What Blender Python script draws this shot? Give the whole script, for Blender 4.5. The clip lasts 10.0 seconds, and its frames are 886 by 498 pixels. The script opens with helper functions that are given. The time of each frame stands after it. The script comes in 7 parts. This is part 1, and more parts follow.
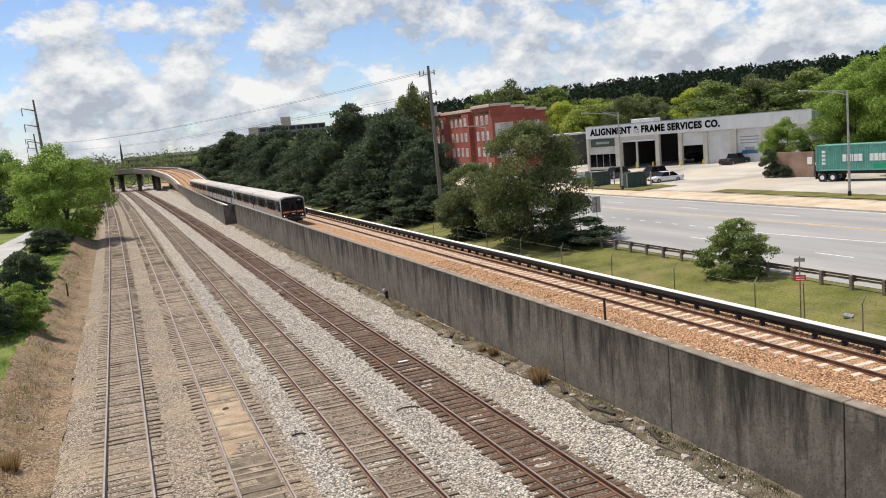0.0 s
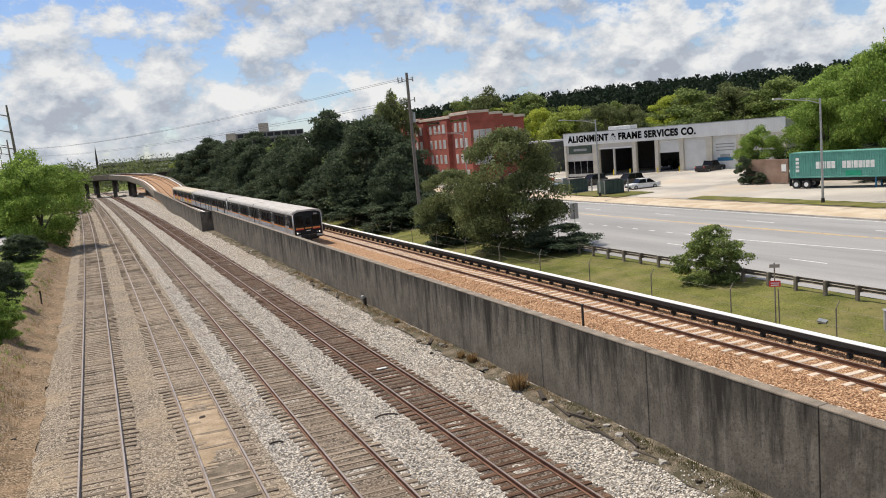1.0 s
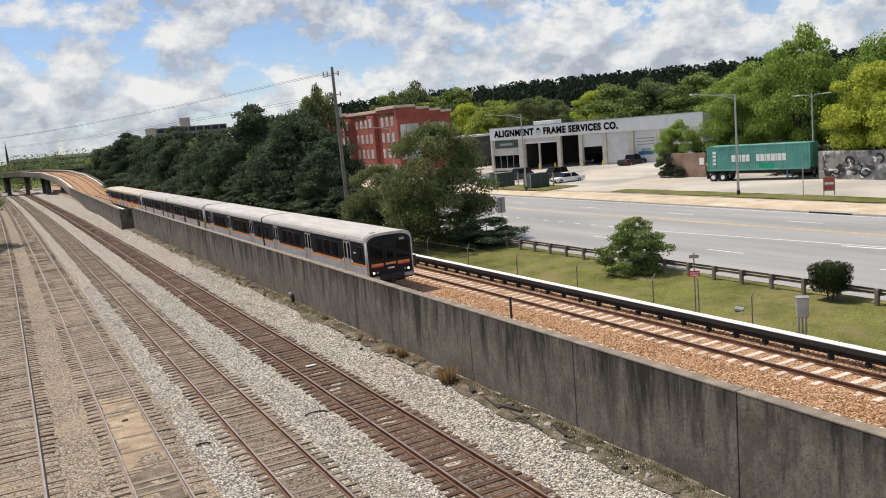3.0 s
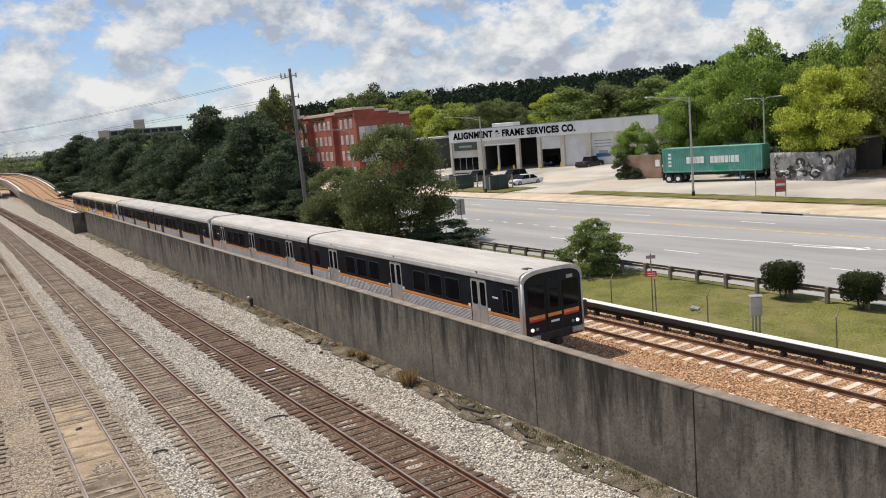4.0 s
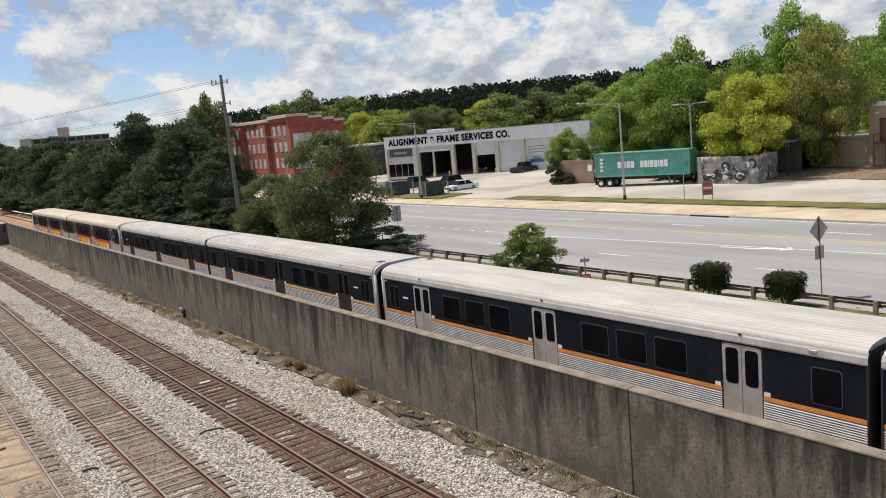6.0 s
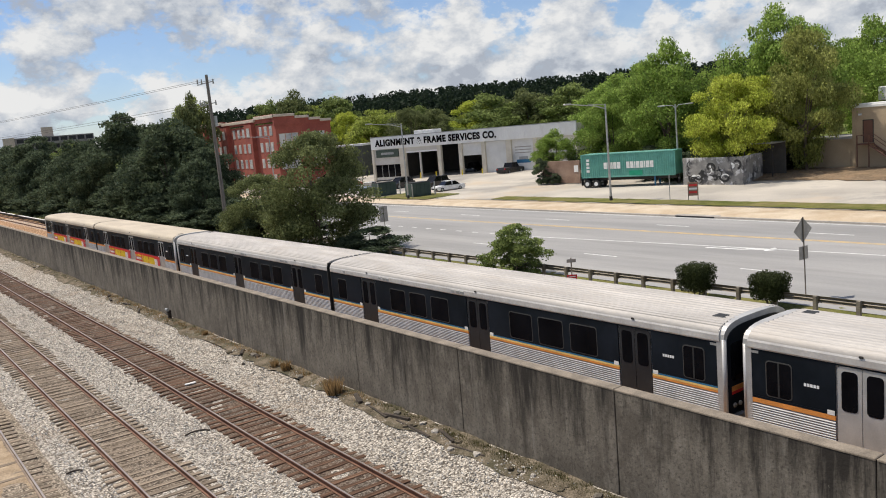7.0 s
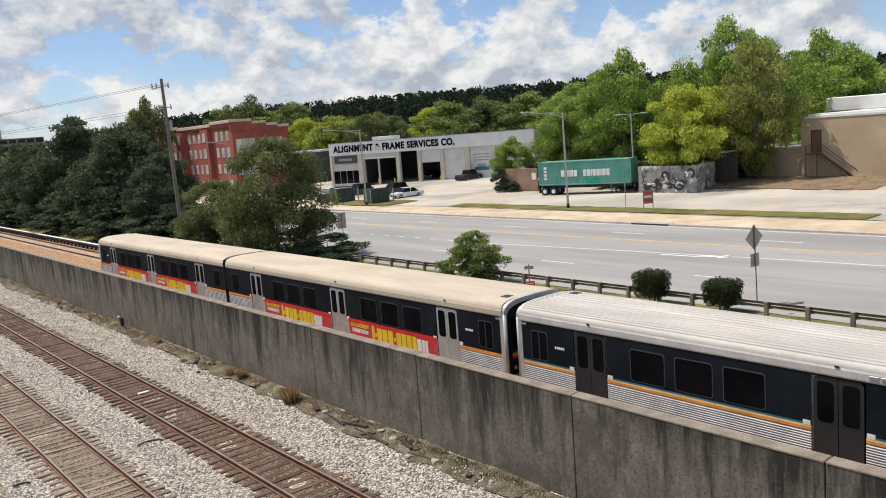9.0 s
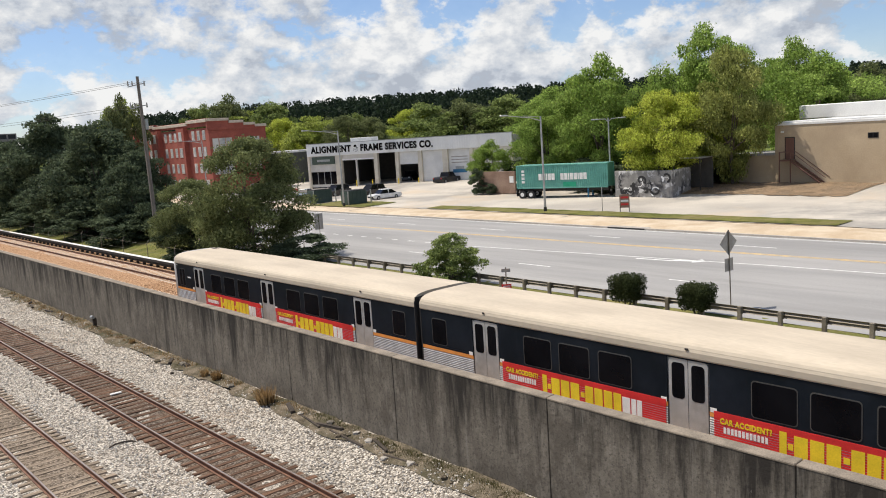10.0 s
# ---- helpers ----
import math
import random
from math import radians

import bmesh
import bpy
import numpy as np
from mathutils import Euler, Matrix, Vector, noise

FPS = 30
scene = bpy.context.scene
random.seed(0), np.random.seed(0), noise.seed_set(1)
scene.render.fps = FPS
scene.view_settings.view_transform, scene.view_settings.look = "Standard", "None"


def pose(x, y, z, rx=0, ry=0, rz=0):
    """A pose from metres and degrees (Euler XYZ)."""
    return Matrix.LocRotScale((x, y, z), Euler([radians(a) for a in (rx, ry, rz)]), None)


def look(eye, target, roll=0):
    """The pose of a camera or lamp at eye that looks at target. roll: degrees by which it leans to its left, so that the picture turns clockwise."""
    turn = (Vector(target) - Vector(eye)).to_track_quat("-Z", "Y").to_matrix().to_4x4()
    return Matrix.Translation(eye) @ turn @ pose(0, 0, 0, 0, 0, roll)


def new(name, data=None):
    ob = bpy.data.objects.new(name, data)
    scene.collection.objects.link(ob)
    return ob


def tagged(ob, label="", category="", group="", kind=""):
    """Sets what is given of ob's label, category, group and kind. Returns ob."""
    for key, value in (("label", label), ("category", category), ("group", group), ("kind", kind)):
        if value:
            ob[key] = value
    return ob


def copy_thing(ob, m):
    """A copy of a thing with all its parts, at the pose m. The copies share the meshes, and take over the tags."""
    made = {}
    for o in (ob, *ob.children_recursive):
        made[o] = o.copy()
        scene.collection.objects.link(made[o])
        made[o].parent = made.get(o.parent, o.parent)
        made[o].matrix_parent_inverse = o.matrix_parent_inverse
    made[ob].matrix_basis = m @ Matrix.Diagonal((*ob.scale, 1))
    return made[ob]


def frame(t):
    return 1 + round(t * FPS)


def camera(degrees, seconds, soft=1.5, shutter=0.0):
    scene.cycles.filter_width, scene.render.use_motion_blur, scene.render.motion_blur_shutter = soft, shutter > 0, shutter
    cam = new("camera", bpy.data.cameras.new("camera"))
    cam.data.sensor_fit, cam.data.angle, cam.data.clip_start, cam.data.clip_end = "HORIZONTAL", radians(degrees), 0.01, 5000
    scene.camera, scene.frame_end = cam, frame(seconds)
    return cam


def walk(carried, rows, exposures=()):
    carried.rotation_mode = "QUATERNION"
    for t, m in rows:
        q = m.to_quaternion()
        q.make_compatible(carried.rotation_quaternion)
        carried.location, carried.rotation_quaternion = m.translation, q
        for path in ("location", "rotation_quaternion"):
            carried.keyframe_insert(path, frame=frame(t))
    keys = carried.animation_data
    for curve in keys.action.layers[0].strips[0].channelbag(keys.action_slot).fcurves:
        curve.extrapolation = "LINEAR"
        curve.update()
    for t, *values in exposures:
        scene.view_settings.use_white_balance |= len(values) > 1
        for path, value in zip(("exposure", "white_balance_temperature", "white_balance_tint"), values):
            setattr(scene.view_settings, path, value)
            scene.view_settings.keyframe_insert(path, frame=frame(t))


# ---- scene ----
EYE_H = 10.399
cam = camera(57.337, 10.0, soft=1.0)
# seconds, yaw, pitch, roll of the hand-held turn on the footbridge
TURN = [
    (0, -22.023, -7.904, 4.860),
    (0.5, -22.577, -7.745, 4.736),
    (1, -23.535, -7.565, 4.722),
    (1.5, -25.048, -7.805, 4.769),
    (2, -26.415, -8.126, 4.873),
    (3.5, -29.921, -8.394, 4.735),
    (4, -31.535, -8.442, 4.773),
    (4.5, -33.477, -8.420, 4.833),
    (5, -34.822, -8.372, 4.890),
    (5.5, -35.605, -8.352, 4.936),
    (7, -37.028, -8.431, 4.889),
    (7.5, -37.709, -8.361, 4.543),
    (8, -38.240, -8.322, 4.471),
    (8.5, -38.928, -8.240, 4.533),
    (9, -39.933, -8.186, 4.388),
    (9.5, -40.904, -8.151, 4.065),
    (10, -41.451, -8.142, 3.637),
]
walk(cam, [(t, pose(0, 0, EYE_H, 90 + p, r, y)) for t, y, p, r in TURN], [(0.0, 0.06), (1.0, -0.05), (2.0, -0.08), (3.5, -0.04), (4.5, -0.13), (5.5, -0.08), (7.5, -0.10), (9.0, -0.02), (10.0, 0.03)])

# ---- light ----
SUN_FROM = Vector((-0.24, 0.42, 0.88)).normalized()
sun_lamp = new("sun", bpy.data.lights.new("sun", "SUN"))
sun_lamp.data.energy, sun_lamp.data.angle, sun_lamp.data.color = 5.0, radians(0.6), (1.0, 0.92, 0.80)
sun_lamp.matrix_world = look(SUN_FROM * 200, (0, 0, 0))


def build_sky():
    w = bpy.data.worlds.new("sky")
    scene.world = w
    w.use_nodes = True
    nt = w.node_tree
    nt.nodes.clear()
    N, L = nt.nodes.new, nt.links.new
    out, bg, sky = N("ShaderNodeOutputWorld"), N("ShaderNodeBackground"), N("ShaderNodeTexSky")
    sky.sky_type, sky.sun_disc = "NISHITA", False
    sky.sun_elevation = math.asin(SUN_FROM.z)
    sky.sun_rotation = math.atan2(SUN_FROM.x, SUN_FROM.y)
    sky.air_density, sky.dust_density, sky.ozone_density = 1.0, 0.25, 4.0
    tc, sep = N("ShaderNodeTexCoord"), N("ShaderNodeSeparateXYZ")
    L(tc.outputs["Generated"], sep.inputs[0])

    def calc(op, a, b):
        n = N("ShaderNodeMath")
        n.operation = op
        for i, v in enumerate((a, b)):
            if isinstance(v, (int, float)):
                n.inputs[i].default_value = v
            else:
                L(v, n.inputs[i])
        return n.outputs[0]

    comb = N("ShaderNodeCombineXYZ")
    L(sep.outputs[0], comb.inputs[0])
    L(sep.outputs[1], comb.inputs[1])
    L(calc("MULTIPLY", calc("MAXIMUM", sep.outputs[2], 0.0), 1.55), comb.inputs[2])

    def fbm(scale, detail, rough, shift, lacun=2.1):
        m = N("ShaderNodeMapping")
        m.inputs["Location"].default_value = shift
        L(comb.outputs[0], m.inputs[0])
        n = N("ShaderNodeTexNoise")
        n.inputs["Scale"].default_value, n.inputs["Detail"].default_value = scale, detail
        n.inputs["Roughness"].default_value, n.inputs["Lacunarity"].default_value = rough, lacun
        L(m.outputs[0], n.inputs["Vector"])
        return n.outputs[0]

    def ramp(fac, stops):
        r = N("ShaderNodeValToRGB")
        while len(r.color_ramp.elements) < len(stops):
            r.color_ramp.elements.new(0.5)
        for e, (p, c) in zip(r.color_ramp.elements, stops):
            e.position, e.color = p, (*c, 1)
        L(fac, r.inputs[0])
        return r.outputs[0]

    # cumulus: thin far haze low down, white sunlit tops over grey bases
    body = fbm(11.5, 12, 0.59, (3.1, 0.4, 0.0))
    above = fbm(11.5, 6, 0.56, (3.1, 0.4, 0.04))
    low = ramp(sep.outputs[2], [(0.0, (0.12,) * 3), (0.08, (0.075,) * 3), (0.16, (0.03,) * 3), (0.26, (0.0,) * 3)])
    cover = ramp(calc("ADD", body, low), [(0.485, (0.08,) * 3), (0.53, (0.72,) * 3), (0.585, (1, 1, 1))])
    lit = calc("ADD", calc("MULTIPLY", calc("SUBTRACT", body, above), 2.6), calc("MULTIPLY", fbm(13.0, 6, 0.6, (1, 2, 3)), 0.5))
    puff = ramp(calc("ADD", lit, 0.25), [(0.24, (0.44, 0.48, 0.55)), (0.40, (0.57, 0.61, 0.67)), (0.56, (0.68, 0.705, 0.74)), (0.82, (0.88, 0.88, 0.875))])
    dim = N("ShaderNodeMix")
    dim.data_type, dim.blend_type = "RGBA", "MULTIPLY"
    dim.inputs[0].default_value = 1.0
    L(sky.outputs[0], dim.inputs[6])
    dim.inputs[7].default_value = (0.108, 0.110, 0.124, 1)
    mix = N("ShaderNodeMix")
    mix.data_type = "RGBA"
    L(cover, mix.inputs[0])
    L(dim.outputs[2], mix.inputs[6])
    L(puff, mix.inputs[7])
    L(mix.outputs[2], bg.inputs[0])
    bg.inputs[1].default_value = 1.0
    L(bg.outputs[0], out.inputs[0])


build_sky()

# ---- materials ----


def surf(name, a, b, scale=1.0, rough=0.8, metal=0.0, bump=0.0, fine=None, grain=0.25, stain=None, stain_scale=0.15,
         stain_at=(0.5, 0.7), stretch=(1, 1, 1), island=0.0, obj_rand=0.0, cells=0.0, stops=None, spec=0.5):
    """Two colours mixed by noise, a finer grain, stains with a shape of their own, and relief. Cells carry painted
    shade at their rims.
    """
    m = bpy.data.materials.new(name)
    m.use_nodes = True
    nt = m.node_tree
    N, L = nt.nodes.new, nt.links.new
    p = nt.nodes["Principled BSDF"]
    p.inputs["Roughness"].default_value, p.inputs["Metallic"].default_value = rough, metal
    p.inputs["Specular IOR Level"].default_value = spec
    tc, mp = N("ShaderNodeTexCoord"), N("ShaderNodeMapping")
    mp.inputs["Scale"].default_value = stretch
    L(tc.outputs["Object"], mp.inputs[0])

    def noise_at(sc, detail=5.0, vec=mp):
        n = N("ShaderNodeTexNoise")
        n.inputs["Scale"].default_value, n.inputs["Detail"].default_value = sc, detail
        L(vec.outputs[0], n.inputs["Vector"])
        return n.outputs[0]

    def mixed(fac, x, y, blend="MIX"):
        n = N("ShaderNodeMix")
        n.data_type, n.blend_type = "RGBA", blend
        for i, v in ((0, fac), (6, x), (7, y)):
            if isinstance(v, (int, float)):
                n.inputs[i].default_value = v
            elif isinstance(v, tuple):
                n.inputs[i].default_value = (*v, 1)
            else:
                L(v, n.inputs[i])
        return n.outputs[2]

    def spread(fac, lo, hi, c0=(0, 0, 0), c1=(1, 1, 1)):
        r = N("ShaderNodeValToRGB")
        r.color_ramp.elements[0].position, r.color_ramp.elements[1].position = lo, hi
        r.color_ramp.elements[0].color, r.color_ramp.elements[1].color = (*c0, 1), (*c1, 1)
        L(fac, r.inputs[0])
        return r.outputs[0]

    relief = None
    if cells:
        v = N("ShaderNodeTexVoronoi")
        v.inputs["Scale"].default_value = cells
        L(tc.outputs["Object"], v.inputs["Vector"])
        sp = N("ShaderNodeSeparateXYZ")
        L(v.outputs["Color"], sp.inputs[0])
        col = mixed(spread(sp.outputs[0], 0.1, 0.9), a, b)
        # shade in the gaps between stones, multiplied into the colour
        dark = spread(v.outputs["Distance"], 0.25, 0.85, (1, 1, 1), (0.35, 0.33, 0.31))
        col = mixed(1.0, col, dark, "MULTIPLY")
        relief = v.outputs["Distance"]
    else:
        col = mixed(spread(noise_at(scale), 0.35, 0.65), a, b)
    if fine:
        g = spread(noise_at(fine, 3), 0.3, 0.7, (1 - grain,) * 3, (1 + grain,) * 3)
        col = mixed(1.0, col, g, "MULTIPLY")
        if relief is None:
            relief = noise_at(fine, 3)
    for c, sc, at in ([(stain, stain_scale, stain_at)] if stain else []) + list(stops or []):
        n = N("ShaderNodeTexNoise")
        n.inputs["Scale"].default_value, n.inputs["Detail"].default_value = sc, 7.0
        n.inputs["Roughness"].default_value = 0.65
        L(mp.outputs[0], n.inputs["Vector"])
        col = mixed(spread(n.outputs[0], *at), col, c)
    if island or obj_rand:
        src = N("ShaderNodeNewGeometry").outputs["Random Per Island"] if island else N("ShaderNodeObjectInfo").outputs["Random"]
        k = island or obj_rand
        col = mixed(1.0, col, spread(src, 0.0, 1.0, (1 - k,) * 3, (1 + k,) * 3), "MULTIPLY")
    L(col, p.inputs["Base Color"])
    if bump and relief is not None:
        bn = N("ShaderNodeBump")
        bn.inputs["Strength"].default_value, bn.inputs["Distance"].default_value = min(1.0, bump), 0.03 if not cells else 0.05
        bn.invert = bool(cells)
        L(relief, bn.inputs["Height"])
        L(bn.outputs[0], p.inputs["Normal"])
    return m


def leaf_mat(name, a, b, island=0.45):
    m = surf(name, a, b, scale=0.35, rough=0.65, island=island, spec=0.08)
    nt = m.node_tree
    p, out = nt.nodes["Principled BSDF"], nt.nodes["Material Output"]
    tr, mx = nt.nodes.new("ShaderNodeBsdfTranslucent"), nt.nodes.new("ShaderNodeMixShader")
    nt.links.new(p.inputs["Base Color"].links[0].from_socket, tr.inputs[0])
    mx.inputs[0].default_value = 0.35
    nt.links.new(p.outputs[0], mx.inputs[1])
    nt.links.new(tr.outputs[0], mx.inputs[2])
    nt.links.new(mx.outputs[0], out.inputs[0])
    return m


def plain(name, c, rough=0.6, metal=0.0, glow=0.0, spec=0.5):
    return surf(name, tuple(v * 0.88 for v in c), tuple(v * 1.1 for v in c), scale=1.7, rough=rough, metal=metal, fine=23.0, grain=0.08, bump=0.05, spec=spec)


